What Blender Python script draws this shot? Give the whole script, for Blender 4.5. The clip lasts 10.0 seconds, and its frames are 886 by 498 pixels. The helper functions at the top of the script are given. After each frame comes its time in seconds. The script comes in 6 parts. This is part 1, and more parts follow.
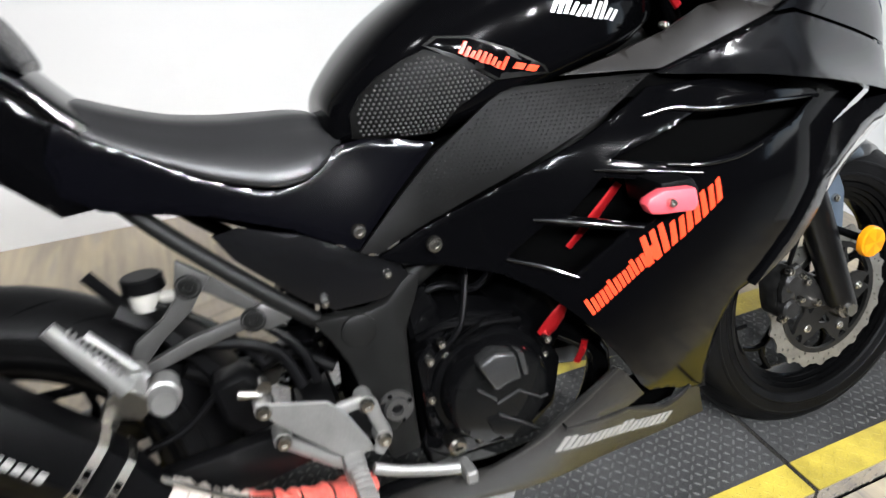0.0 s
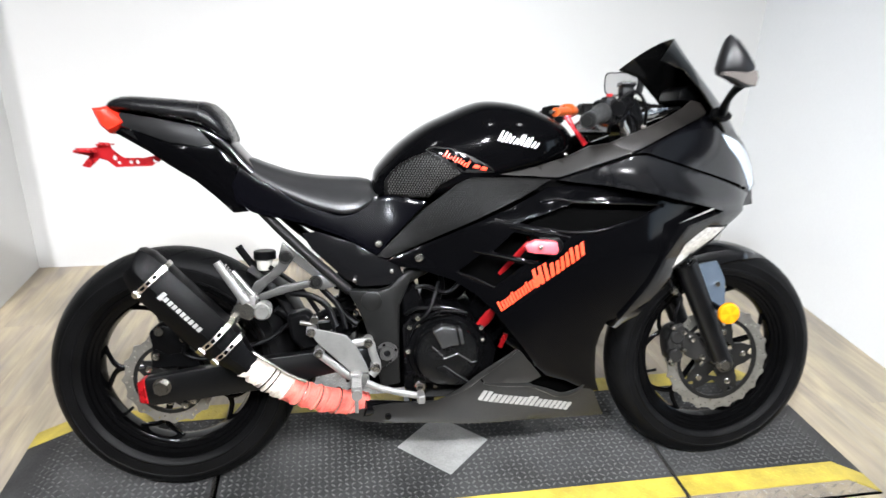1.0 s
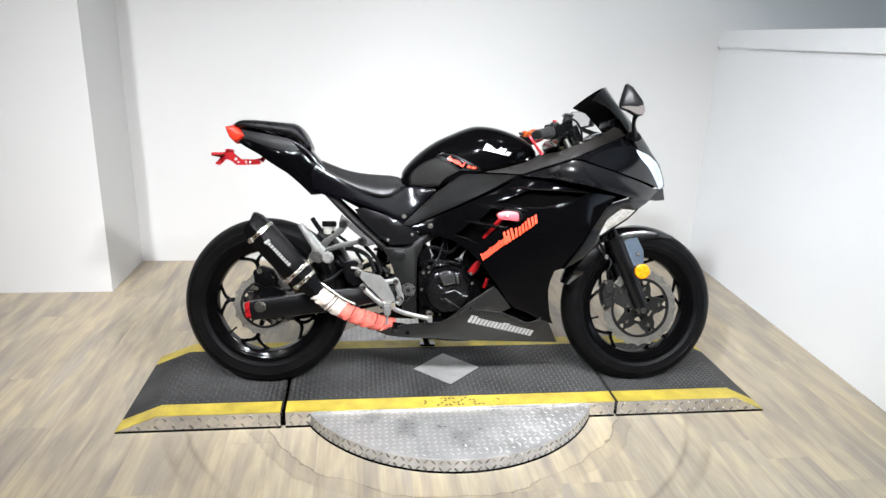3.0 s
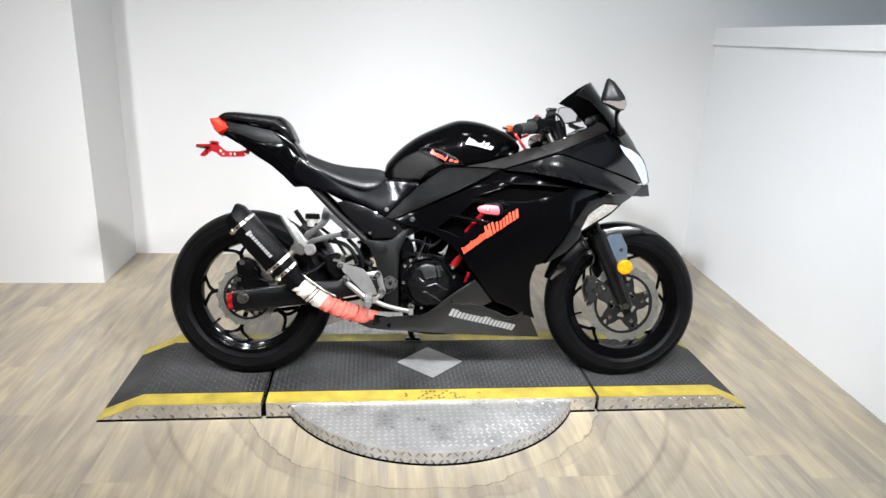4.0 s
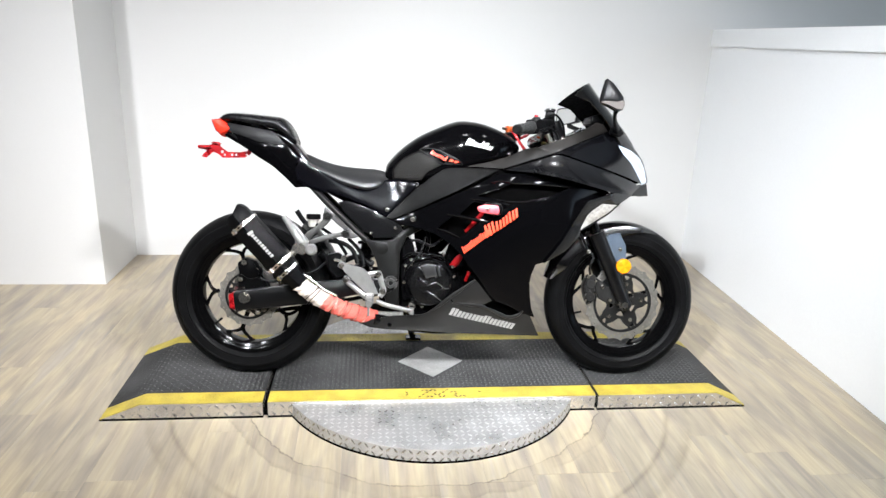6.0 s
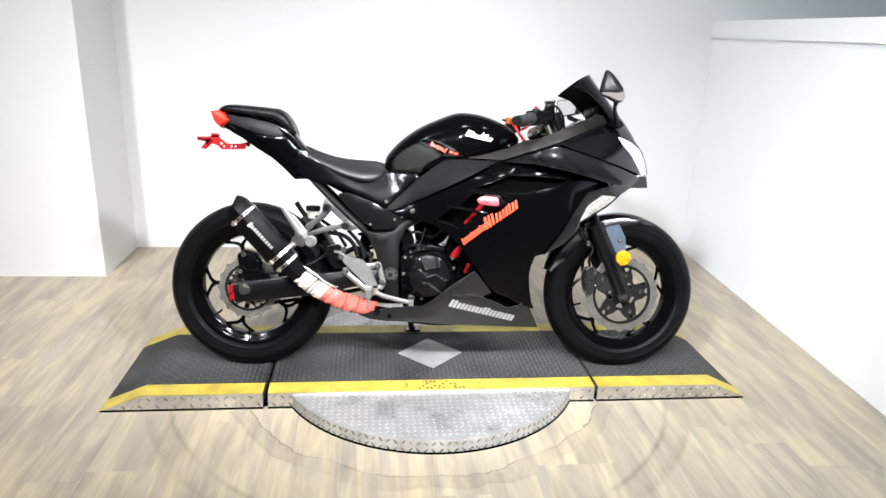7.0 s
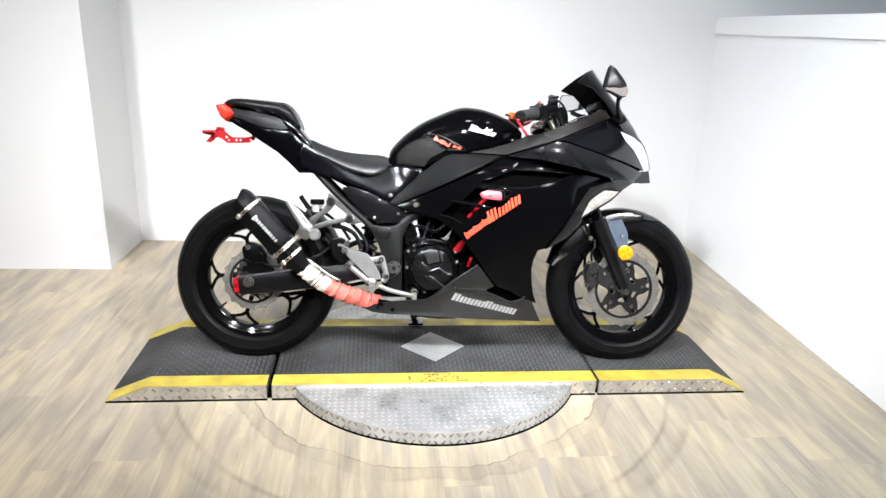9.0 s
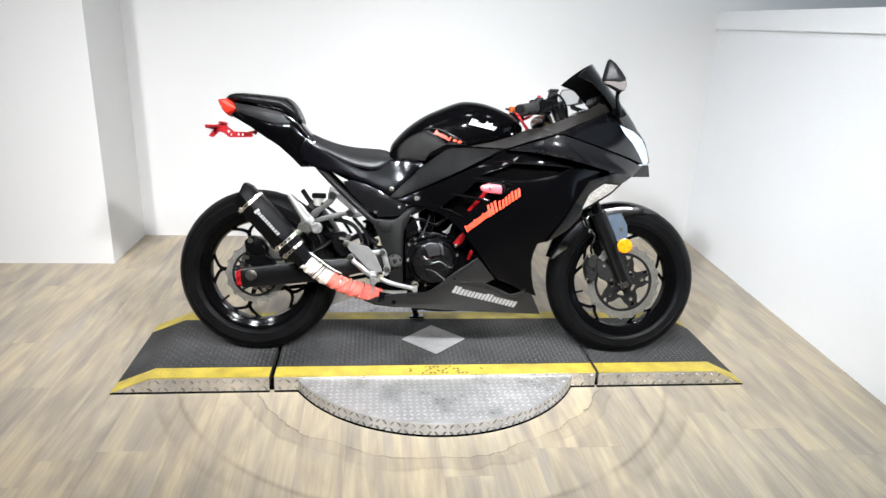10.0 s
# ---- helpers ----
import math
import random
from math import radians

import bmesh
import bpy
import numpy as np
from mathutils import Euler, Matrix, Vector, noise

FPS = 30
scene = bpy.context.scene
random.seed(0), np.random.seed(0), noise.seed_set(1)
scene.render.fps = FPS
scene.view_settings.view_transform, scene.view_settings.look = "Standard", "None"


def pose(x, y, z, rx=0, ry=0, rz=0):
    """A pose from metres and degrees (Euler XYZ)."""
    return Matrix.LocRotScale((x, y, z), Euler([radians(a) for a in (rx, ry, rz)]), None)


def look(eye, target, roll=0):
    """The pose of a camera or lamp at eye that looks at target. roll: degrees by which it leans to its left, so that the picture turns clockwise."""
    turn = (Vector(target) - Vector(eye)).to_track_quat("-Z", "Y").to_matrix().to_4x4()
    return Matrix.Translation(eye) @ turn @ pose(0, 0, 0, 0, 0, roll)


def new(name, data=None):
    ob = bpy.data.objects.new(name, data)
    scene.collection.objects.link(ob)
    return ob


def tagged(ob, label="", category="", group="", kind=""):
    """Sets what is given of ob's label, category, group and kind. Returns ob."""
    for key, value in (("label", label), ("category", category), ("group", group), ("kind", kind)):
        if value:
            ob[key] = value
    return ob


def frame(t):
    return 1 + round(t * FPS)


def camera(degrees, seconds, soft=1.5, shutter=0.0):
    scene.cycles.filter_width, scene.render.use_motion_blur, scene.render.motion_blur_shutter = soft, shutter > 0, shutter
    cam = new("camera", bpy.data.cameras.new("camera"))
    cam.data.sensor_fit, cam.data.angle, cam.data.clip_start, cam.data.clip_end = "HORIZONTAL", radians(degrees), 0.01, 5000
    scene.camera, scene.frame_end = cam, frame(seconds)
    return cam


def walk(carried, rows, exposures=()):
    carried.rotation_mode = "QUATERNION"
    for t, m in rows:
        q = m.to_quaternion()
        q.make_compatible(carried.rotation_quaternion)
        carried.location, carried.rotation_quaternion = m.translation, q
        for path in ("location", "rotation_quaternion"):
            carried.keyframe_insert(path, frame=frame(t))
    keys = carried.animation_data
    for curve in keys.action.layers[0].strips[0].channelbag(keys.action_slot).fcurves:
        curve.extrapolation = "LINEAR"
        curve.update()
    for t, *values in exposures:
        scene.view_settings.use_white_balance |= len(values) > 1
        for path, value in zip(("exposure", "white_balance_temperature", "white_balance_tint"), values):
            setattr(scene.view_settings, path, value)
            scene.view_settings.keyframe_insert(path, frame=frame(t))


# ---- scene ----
cam = camera(67.0, 10.0, shutter=0.4)
PATH = [
    (0, (-0.388, -0.975, 1.133), (0.272, 0.608, 0.103), -1.5),
    (0.5, (-0.334, -1.342, 1.195), (-0.005, 0.397, 0.263), -0.8),
    (1, (-0.307, -1.71, 1.297), (0.02, 0.115, 0.546), 1.8),
    (1.5, (-0.364, -2.021, 1.348), (-0.068, -0.175, 0.638), 1.9),
    (2, (-0.326, -2.3, 1.328), (-0.1, -0.424, 0.671), 2.2),
    (2.2, (-0.296, -2.359, 1.379), (-0.104, -0.494, 0.685), 1.5),
    (3.3, (-0.366, -2.595, 1.321), (-0.111, -0.699, 0.737), 2.1),
    (3.5, (-0.326, -2.584, 1.333), (-0.082, -0.695, 0.722), 2.2),
    (4, (-0.262, -2.588, 1.32), (-0.041, -0.696, 0.71), 2.4),
    (4.5, (-0.263, -2.599, 1.316), (-0.052, -0.705, 0.708), 2.2),
    (5, (-0.266, -2.606, 1.316), (-0.041, -0.712, 0.714), 2.2),
    (5.5, (-0.269, -2.608, 1.314), (-0.045, -0.712, 0.718), 2.3),
    (7, (-0.267, -2.61, 1.309), (-0.043, -0.722, 0.688), 2.3),
    (7.5, (-0.273, -2.619, 1.302), (-0.047, -0.733, 0.675), 2.5),
    (8, (-0.269, -2.619, 1.306), (-0.047, -0.734, 0.674), 2.4),
    (8.5, (-0.271, -2.621, 1.302), (-0.056, -0.736, 0.668), 2.4),
    (9, (-0.27, -2.627, 1.307), (-0.054, -0.742, 0.674), 2.5),
    (9.5, (-0.266, -2.634, 1.306), (-0.048, -0.753, 0.662), 2.6),
    (10, (-0.267, -2.65, 1.302), (-0.057, -0.768, 0.659), 2.4),
]
EXPOSURES = [(0, -0.16), (0.5, 0.01), (1, 0.19), (1.5, 0.21), (2, 0.21), (3.5, -0.03), (4.5, -0.03), (5.5, 0.1), (7, 0.26), (7.5, 0.31), (8.5, 0.33), (9.5, 0.2), (10, 0.09)]
walk(cam, [(t, look(eye, target, roll)) for t, eye, target, roll in PATH], EXPOSURES)

# ---------- world and lights ----------
world = bpy.data.worlds.new("world")
scene.world = world
world.use_nodes = True
sky = world.node_tree.nodes.new("ShaderNodeTexSky")
sky.sky_type, sky.sun_disc, sky.sun_elevation, sky.sun_rotation = "NISHITA", False, radians(35), radians(120)
world.node_tree.links.new(sky.outputs[0], world.node_tree.nodes["Background"].inputs[0])
world.node_tree.nodes["Background"].inputs[1].default_value = 0.1


def area_lamp(name, where, target, power, w, h, colour):
    data = bpy.data.lights.new(name, "AREA")
    data.shape, data.size, data.size_y, data.energy, data.color = "RECTANGLE", w, h, power, colour
    ob = new(name, data)
    ob.matrix_world = look(where, target)
    return ob


LAMP_W, WINDOW_W = 22.0, 72.0
WARM, COOL = (0.95, 0.962, 0.995), (0.88, 0.94, 1.0)
for lx, ly, tx, ty, k, tint in ((-2.1, -2.4, -1.6, 0.8, 0.86, WARM), (-1.3, -2.7, 1.6, 0.5, 1.15, COOL), (-0.3, -2.9, 0.0, 1.0, 1.0, WARM), (0.7, -2.9, 0.5, 1.0, 0.9, WARM), (1.45, -2.6, -1.6, 1.1, 0.95, WARM)):
    lamp = area_lamp("ceiling_lamp_light", (lx, ly, 2.84), (tx, ty, 0.1), LAMP_W * k, 0.16, 0.16, tint)
    lamp.data.spread = radians(62)
for lx, ly, k in ((-1.0, -0.75, 0.2), (0.0, -0.85, 0.2), (0.9, -0.75, 0.2)):
    lamp = area_lamp("ceiling_lamp_light", (lx, ly, 2.84), (lx, ly + 0.1, 0.0), LAMP_W * k, 0.14, 0.14, WARM)
    lamp.data.spread = radians(110)
area_lamp("window_daylight", (3.9, -1.8, 1.55), (0.4, -1.3, 1.3), WINDOW_W * 0.6, 2.4, 1.6, (0.62, 0.80, 1.0))

# ---------- materials ----------


def shader(name, colour, rough=0.5, metal=0.0, scale=30.0, vary=0.12, stain=0.0, bump=0.0, coat=0.0, fine=400.0, spec=0.5, rvary=0.18):
    """Grain and blotches at two scales over one base colour."""
    m = bpy.data.materials.new(name)
    m.use_nodes = True
    nt = m.node_tree
    n, ln = nt.nodes, nt.links
    b = n["Principled BSDF"]
    b.inputs["Metallic"].default_value = metal
    b.inputs["Coat Weight"].default_value = coat
    b.inputs["Coat Roughness"].default_value = 0.04
    b.inputs["Specular IOR Level"].default_value = spec
    co = n.new("ShaderNodeTexCoord")
    big = n.new("ShaderNodeTexNoise")
    big.inputs["Scale"].default_value, big.inputs["Detail"].default_value = scale, 6
    small = n.new("ShaderNodeTexNoise")
    small.inputs["Scale"].default_value, small.inputs["Detail"].default_value = fine, 3
    ln.new(co.outputs["Object"], big.inputs["Vector"])
    ln.new(co.outputs["Object"], small.inputs["Vector"])
    ramp = n.new("ShaderNodeValToRGB")
    lo = [c * (1 - vary - stain) for c in colour]
    hi = [min(1.0, c * (1 + vary)) for c in colour]
    ramp.color_ramp.elements[0].color = (*lo, 1)
    ramp.color_ramp.elements[1].color = (*hi, 1)
    ramp.color_ramp.elements[0].position, ramp.color_ramp.elements[1].position = 0.28, 0.68
    mix = n.new("ShaderNodeMath")
    mix.operation = "MULTIPLY_ADD"
    mix.inputs[1].default_value = 0.35
    ln.new(small.outputs["Fac"], mix.inputs[0])
    sub = n.new("ShaderNodeMath")
    sub.operation = "MULTIPLY"
    sub.inputs[1].default_value = 0.65
    ln.new(big.outputs["Fac"], sub.inputs[0])
    ln.new(sub.outputs[0], mix.inputs[2])
    ln.new(mix.outputs[0], ramp.inputs["Fac"])
    ln.new(ramp.outputs["Color"], b.inputs["Base Color"])
    rr = n.new("ShaderNodeMapRange")
    rr.inputs["To Min"].default_value, rr.inputs["To Max"].default_value = rough * (1 - rvary), min(1.0, rough * (1 + rvary))
    ln.new(big.outputs["Fac"], rr.inputs["Value"])
    ln.new(rr.outputs["Result"], b.inputs["Roughness"])
    if bump:
        bp = n.new("ShaderNodeBump")
        bp.inputs["Strength"].default_value, bp.inputs["Distance"].default_value = bump, 0.002
        ln.new(small.outputs["Fac"], bp.inputs["Height"])
        ln.new(bp.outputs["Normal"], b.inputs["Normal"])
    return m


wall_paint = shader("wall_paint", (0.53, 0.527, 0.516), 0.55, scale=1.3, vary=0.02, stain=0.015, bump=0.06, fine=180)
panel_paint = shader("panel_paint", (0.82, 0.83, 0.84), 0.22, scale=1.1, vary=0.02, stain=0.02, bump=0.02, fine=90)
grey_paint = shader("grey_paint", (0.30, 0.29, 0.275), 0.7, scale=1.5, vary=0.05)
ceiling_paint = shader("ceiling_paint", (0.26, 0.255, 0.25), 0.9, scale=2.0, vary=0.04)
dark_paint = shader("dark_paint", (0.09, 0.085, 0.08), 0.7, scale=1.0, vary=0.15)
black_plate = shader("black_tread_plate", (0.042, 0.042, 0.0422), 0.46, scale=5, vary=0.55, stain=0.25, bump=0.25, fine=260, spec=0.04)
worn_black = shader("rubbed_black_tread", (0.074, 0.074, 0.072), 0.33, scale=6, vary=0.55, stain=0.2, bump=0.2, fine=260, spec=0.14)
worn_steel = shader("rubbed_steel_tread", (0.74, 0.735, 0.72), 0.28, metal=0.85, scale=9, vary=0.22, stain=0.15, bump=0.08, fine=220)
mirror_plastic = shader("satin_mirror_plastic", (0.006, 0.006, 0.0065), 0.34, scale=12, vary=0.2, bump=0.03, spec=0.16)
# brown floor reflection on the mirror's lower face, put into its base colour
mirror_floor_tint = shader("floor_reflection_tint", (0.05, 0.043, 0.039), 0.36, scale=20, vary=0.25, spec=0.5)
steel_plate = shader("steel_tread_plate", (0.50, 0.495, 0.485), 0.47, metal=0.65, scale=9, vary=0.25, stain=0.25, bump=0.12, fine=220)
diamond_alloy = shader("dull_bare_aluminium", (0.32, 0.317, 0.31), 0.5, metal=0.35, scale=9, vary=0.22, stain=0.2, bump=0.12, fine=220)
yellow_paint = shader("yellow_paint", (0.475, 0.368, 0.052), 0.5, scale=14, vary=0.2, stain=0.28, bump=0.1)
steel_side = shader("bright_tread_side", (0.62, 0.60, 0.57), 0.24, metal=0.9, scale=7, vary=0.2, stain=0.1, bump=0.06, fine=300)
dot_grey = shader("raised_grey_dots", (0.034, 0.033, 0.032), 0.35, scale=30, vary=0.2, spec=0.4)
rim_black = shader("satin_black_rim", (0.0016, 0.0016, 0.0017), 0.11, scale=20, vary=0.3, spec=0.1)
cover_gloss = shader("gloss_black_side", (0.0012, 0.0012, 0.0018), 0.11, scale=6, vary=0.2, spec=0.2, rvary=0.05)
edge_black = shader("gloss_black_edge", (0.0015, 0.0015, 0.0018), 0.13, scale=8, vary=0.2, spec=0.38, rvary=0.05)
nose_black = shader("gloss_black_nose", (0.0012, 0.0012, 0.0016), 0.13, scale=6, vary=0.2, spec=0.9, rvary=0.05)
tail_plastic = shader("satin_tail_plastic", (0.0045, 0.0045, 0.0048), 0.33, scale=12, vary=0.2, bump=0.04, spec=0.13)
weave_grey = shader("woven_grey_trim", (0.0046, 0.0045, 0.0044), 0.36, scale=25, vary=0.3, stain=0.15, bump=0.25, fine=600, spec=0.05, rvary=0.12)
cowl_satin = shader("brownish_satin_cowl", (0.0080, 0.0071, 0.0064), 0.38, scale=12, vary=0.3, bump=0.05, spec=0.16)
grip_rubber = shader("grip_rubber", (0.018, 0.018, 0.018), 0.38, scale=30, vary=0.2, bump=0.2, spec=0.5)
gloss_black = shader("gloss_black_paint", (0.0010, 0.0010, 0.0012), 0.1, scale=5, vary=0.2, spec=0.08, rvary=0.05)
fork_black = shader("satin_fork_black", (0.0028, 0.0028, 0.0030), 0.28, scale=10, vary=0.2, bump=0.02, spec=0.22, rvary=0.05)
satin_black = shader("satin_black_paint", (0.0030, 0.0030, 0.0034), 0.18, scale=8, vary=0.2, bump=0.02, spec=0.8, rvary=0.05)
grey_trim = shader("grey_textured_trim", (0.0095, 0.0093, 0.0090), 0.29, scale=20, vary=0.2, bump=0.15, fine=700, spec=0.30, rvary=0.08)
black_plastic = shader("black_plastic", (0.0020, 0.0020, 0.0022), 0.36, scale=15, vary=0.25, bump=0.08, spec=0.06)
rubber = shader("tyre_rubber", (0.0030, 0.0030, 0.0032), 0.40, scale=14, vary=0.4, stain=0.15, bump=0.3, fine=350, spec=0.07)
vinyl = shader("seat_vinyl", (0.012, 0.012, 0.0126), 0.38, scale=30, vary=0.10, bump=0.12, fine=650, spec=0.6)
pillion_vinyl = shader("glossy_seat_vinyl", (0.005, 0.005, 0.0055), 0.27, scale=30, vary=0.15, bump=0.12, fine=650, spec=0.14)
bracket_grey = shader("grey_cast_bracket", (0.065, 0.064, 0.062), 0.36, metal=0.6, scale=30, vary=0.2, bump=0.15)
silver = shader("cast_aluminium", (0.20, 0.197, 0.19), 0.33, metal=0.55, scale=30, vary=0.16, bump=0.12)
steel = shader("brushed_steel", (0.48, 0.46, 0.42), 0.24, metal=1.0, scale=25, vary=0.2, bump=0.1)
disc_steel = shader("brake_disc_steel", (0.36, 0.345, 0.31), 0.30, metal=0.85, scale=40, vary=0.25)
red_anodised = shader("red_anodised", (0.40, 0.010, 0.014), 0.28, metal=0.6, scale=20, vary=0.15)
orange_red = shader("orange_red_vinyl", (0.80, 0.045, 0.012), 0.4, scale=20, vary=0.06)
orange_anodised = shader("orange_anodised", (0.55, 0.10, 0.02), 0.3, metal=0.5, scale=20, vary=0.12)
pink_red = shader("faded_red_plastic", (0.62, 0.07, 0.09), 0.4, scale=20, vary=0.1)
grey_decal = shader("grey_decal", (0.25, 0.245, 0.235), 0.42, scale=40, vary=0.25)
carrier_grey = shader("dark_disc_carrier", (0.008, 0.0078, 0.0075), 0.36, metal=0.3, scale=30, vary=0.3, bump=0.1)
caliper_grey = shader("worn_caliper_grey", (0.016, 0.0155, 0.015), 0.30, metal=0.3, scale=60, vary=0.5, bump=0.15)
white_decal = shader("white_decal", (0.46, 0.46, 0.445), 0.4, scale=20, vary=0.15)
engine_black = shader("engine_black", (0.0019, 0.0019, 0.0021), 0.13, metal=0.0, scale=25, vary=0.3, bump=0.05, spec=0.13)
frame_grey = shader("frame_grey", (0.0056, 0.0056, 0.0054), 0.38, metal=0.0, scale=25, vary=0.25, bump=0.12, spec=0.11)
polished_black = shader("polished_dark_alloy", (0.004, 0.004, 0.004), 0.12, spec=0.16, scale=25, vary=0.2)
boss_alloy = shader("polished_boss_alloy", (0.035, 0.035, 0.035), 0.24, metal=0.5, scale=25, vary=0.25, bump=0.08)
# blue window light on the dark stay is put into its base colour
stay_blue_lit = shader("blue_lit_stay", (0.09, 0.115, 0.15), 0.32, metal=0.5, scale=25, vary=0.15)
wrap_white = shader("white_exhaust_wrap", (0.60, 0.53, 0.47), 0.85, scale=30, vary=0.2, stain=0.25, bump=0.8, fine=500)
wrap_red = shader("red_exhaust_wrap", (0.72, 0.13, 0.10), 0.8, scale=35, vary=0.25, stain=0.2, bump=0.8, fine=500)
amber = shader("amber_reflector", (0.60, 0.215, 0.006), 0.18, scale=30, vary=0.1)
amber_shaded = shader("shaded_amber_facet", (0.50, 0.165, 0.005), 0.15, scale=30, vary=0.1)
tail_red = shader("red_lens", (0.55, 0.022, 0.010), 0.26, scale=30, vary=0.3, spec=0.12)
# bluish daylight glare on the headlight is put into this base colour
clear_lens = shader("clear_lens", (0.36, 0.42, 0.50), 0.12, metal=0.1, scale=25, vary=0.35, coat=1)
signal_lens = shader("turn_signal_lens", (0.40, 0.385, 0.36), 0.16, metal=0.3, scale=90, vary=0.5, coat=1, fine=200)
milky_plastic = shader("milky_plastic", (0.34, 0.33, 0.30), 0.4, scale=40, vary=0.1)
smoke = shader("smoked_screen", (0.002, 0.002, 0.002), 0.05, scale=6, vary=0.1, spec=0.7)
mirror_glass = shader("mirror_glass", (0.75, 0.76, 0.77), 0.03, metal=1.0, scale=10, vary=0.02)
# flat matt black: shade in gaps, slots and hollows is put into colour
shade_black = shader("flat_shade_black", (0.0012, 0.0012, 0.0012), 0.9, scale=20, vary=0.2, spec=0.0)

# ---------- mesh helpers ----------


def bm_new():
    return bmesh.new()


def link_mesh(name, bm, material, angle=35):
    bmesh.ops.remove_doubles(bm, verts=bm.verts, dist=1e-6)
    bmesh.ops.recalc_face_normals(bm, faces=bm.faces)
    me = bpy.data.meshes.new(name)
    rim = bm.faces.layers.int.get("rim")
    for e in bm.edges:
        if len(e.link_faces) == 2:
            e.smooth = e.calc_face_angle(0) < radians(angle)
            if rim is not None and e.link_faces[0][rim] != e.link_faces[1][rim]:
                e.smooth = False
    for f in bm.faces:
        f.smooth = True
    bm.to_mesh(me)
    bm.free()
    me.materials.append(material)
    return new(name, me)


def part(name, bm, material, parent, label="", angle=35):
    ob = link_mesh(name, bm, material, angle)
    ob.parent = parent
    return tagged(ob, label)


def structure(name, bm, material, label, category):
    return tagged(link_mesh(name, bm, material), label, category, kind="structure")


def box(bm, x0, x1, y0, y1, z0, z1, m=None, bevel=0.0, seg=1):
    r = bmesh.ops.create_cube(bm, size=1)["verts"]
    bmesh.ops.scale(bm, vec=(x1 - x0, y1 - y0, z1 - z0), verts=r)
    bmesh.ops.translate(bm, vec=((x0 + x1) / 2, (y0 + y1) / 2, (z0 + z1) / 2), verts=r)
    if bevel:
        es = list({e for v in r for e in v.link_edges})
        r = bmesh.ops.bevel(bm, geom=es, offset=bevel, segments=seg, profile=0.5, affect="EDGES")["verts"]
    if m is not None:
        bmesh.ops.transform(bm, matrix=m, verts=r)
    return r


def prism(bm, outline, y0, y1, bevel=0.0, m=None, seg=1):
    """A plate with an outline in x and z, from y0 to y1."""
    a = [bm.verts.new((x, y0, z)) for x, z in outline]
    f = bm.faces.new(a)
    ext = bmesh.ops.extrude_face_region(bm, geom=[f])
    top = [g for g in ext["geom"] if isinstance(g, bmesh.types.BMVert)]
    bmesh.ops.translate(bm, vec=(0, y1 - y0, 0), verts=top)
    vs = a + top
    if bevel:
        es = [e for e in {e for v in vs for e in v.link_edges} if e.calc_face_angle(0) > radians(30)]
        vs = list(set(bmesh.ops.bevel(bm, geom=es, offset=bevel, segments=seg, profile=0.5, affect="EDGES", clamp_overlap=True)["verts"]) | {v for v in vs if v.is_valid})
    if m is not None:
        bmesh.ops.transform(bm, matrix=m, verts=vs)
    return vs


def revolve(bm, profile, n=48, centre=(0, 0, 0), axis="y", closed=True):
    """Turns a profile of (radius, along) about an axis through centre."""
    rings = []
    c = Vector(centre)
    for k in range(n):
        a = 2 * math.pi * k / n
        ca, sa = math.cos(a), math.sin(a)
        if axis == "y":
            rings.append([bm.verts.new(c + Vector((r * ca, h, r * sa))) for r, h in profile])
        elif axis == "x":
            rings.append([bm.verts.new(c + Vector((h, r * ca, r * sa))) for r, h in profile])
        else:
            rings.append([bm.verts.new(c + Vector((r * ca, r * sa, h))) for r, h in profile])
    p = len(profile)
    for k in range(n):
        a, b = rings[k], rings[(k + 1) % n]
        for j in range(p if closed else p - 1):
            try:
                bm.faces.new((a[j], a[(j + 1) % p], b[(j + 1) % p], b[j]))
            except ValueError:
                pass


def smooth_line(pts, steps=6):
    """Catmull-Rom through the points."""
    p = [Vector(q) for q in pts]
    p = [2 * p[0] - p[1]] + p + [2 * p[-1] - p[-2]]
    out = []
    for i in range(1, len(p) - 2):
        for s in range(steps):
            t = s / steps
            out.append(0.5 * (2 * p[i] + (p[i + 1] - p[i - 1]) * t + (2 * p[i - 1] - 5 * p[i] + 4 * p[i + 1] - p[i + 2]) * t * t + (3 * p[i] - p[i - 1] - 3 * p[i + 1] + p[i + 2]) * t ** 3))
    return out + [p[-2]]


def tube(bm, pts, radius, n=10, steps=6, radii=None, flat=1.0):
    """A round bar along a smooth line, with closed ends."""
    line = smooth_line(pts, steps) if steps > 1 else [Vector(p) for p in pts]
    rings, side = [], None
    for i, p in enumerate(line):
        d = (line[min(i + 1, len(line) - 1)] - line[max(i - 1, 0)]).normalized()
        if side is None:
            side = d.cross(Vector((0, 1, 0)) if abs(d.y) < 0.9 else Vector((1, 0, 0))).normalized()
        side = (side - d * side.dot(d)).normalized()
        up = d.cross(side)
        r = radius if radii is None else float(np.interp(i / (len(line) - 1), np.linspace(0, 1, len(radii)), radii))
        rings.append([bm.verts.new(p + r * (math.cos(2 * math.pi * k / n) * side + flat * math.sin(2 * math.pi * k / n) * up)) for k in range(n)])
    for a, b in zip(rings, rings[1:]):
        for k in range(n):
            bm.faces.new((a[k], a[(k + 1) % n], b[(k + 1) % n], b[k]))
    bm.faces.new(rings[0][::-1])
    bm.faces.new(rings[-1])


def rod(bm, a, b, r, r2=None, n=14):
    tube(bm, [a, b], r, n=n, steps=1, radii=None if r2 is None else [r, r2])


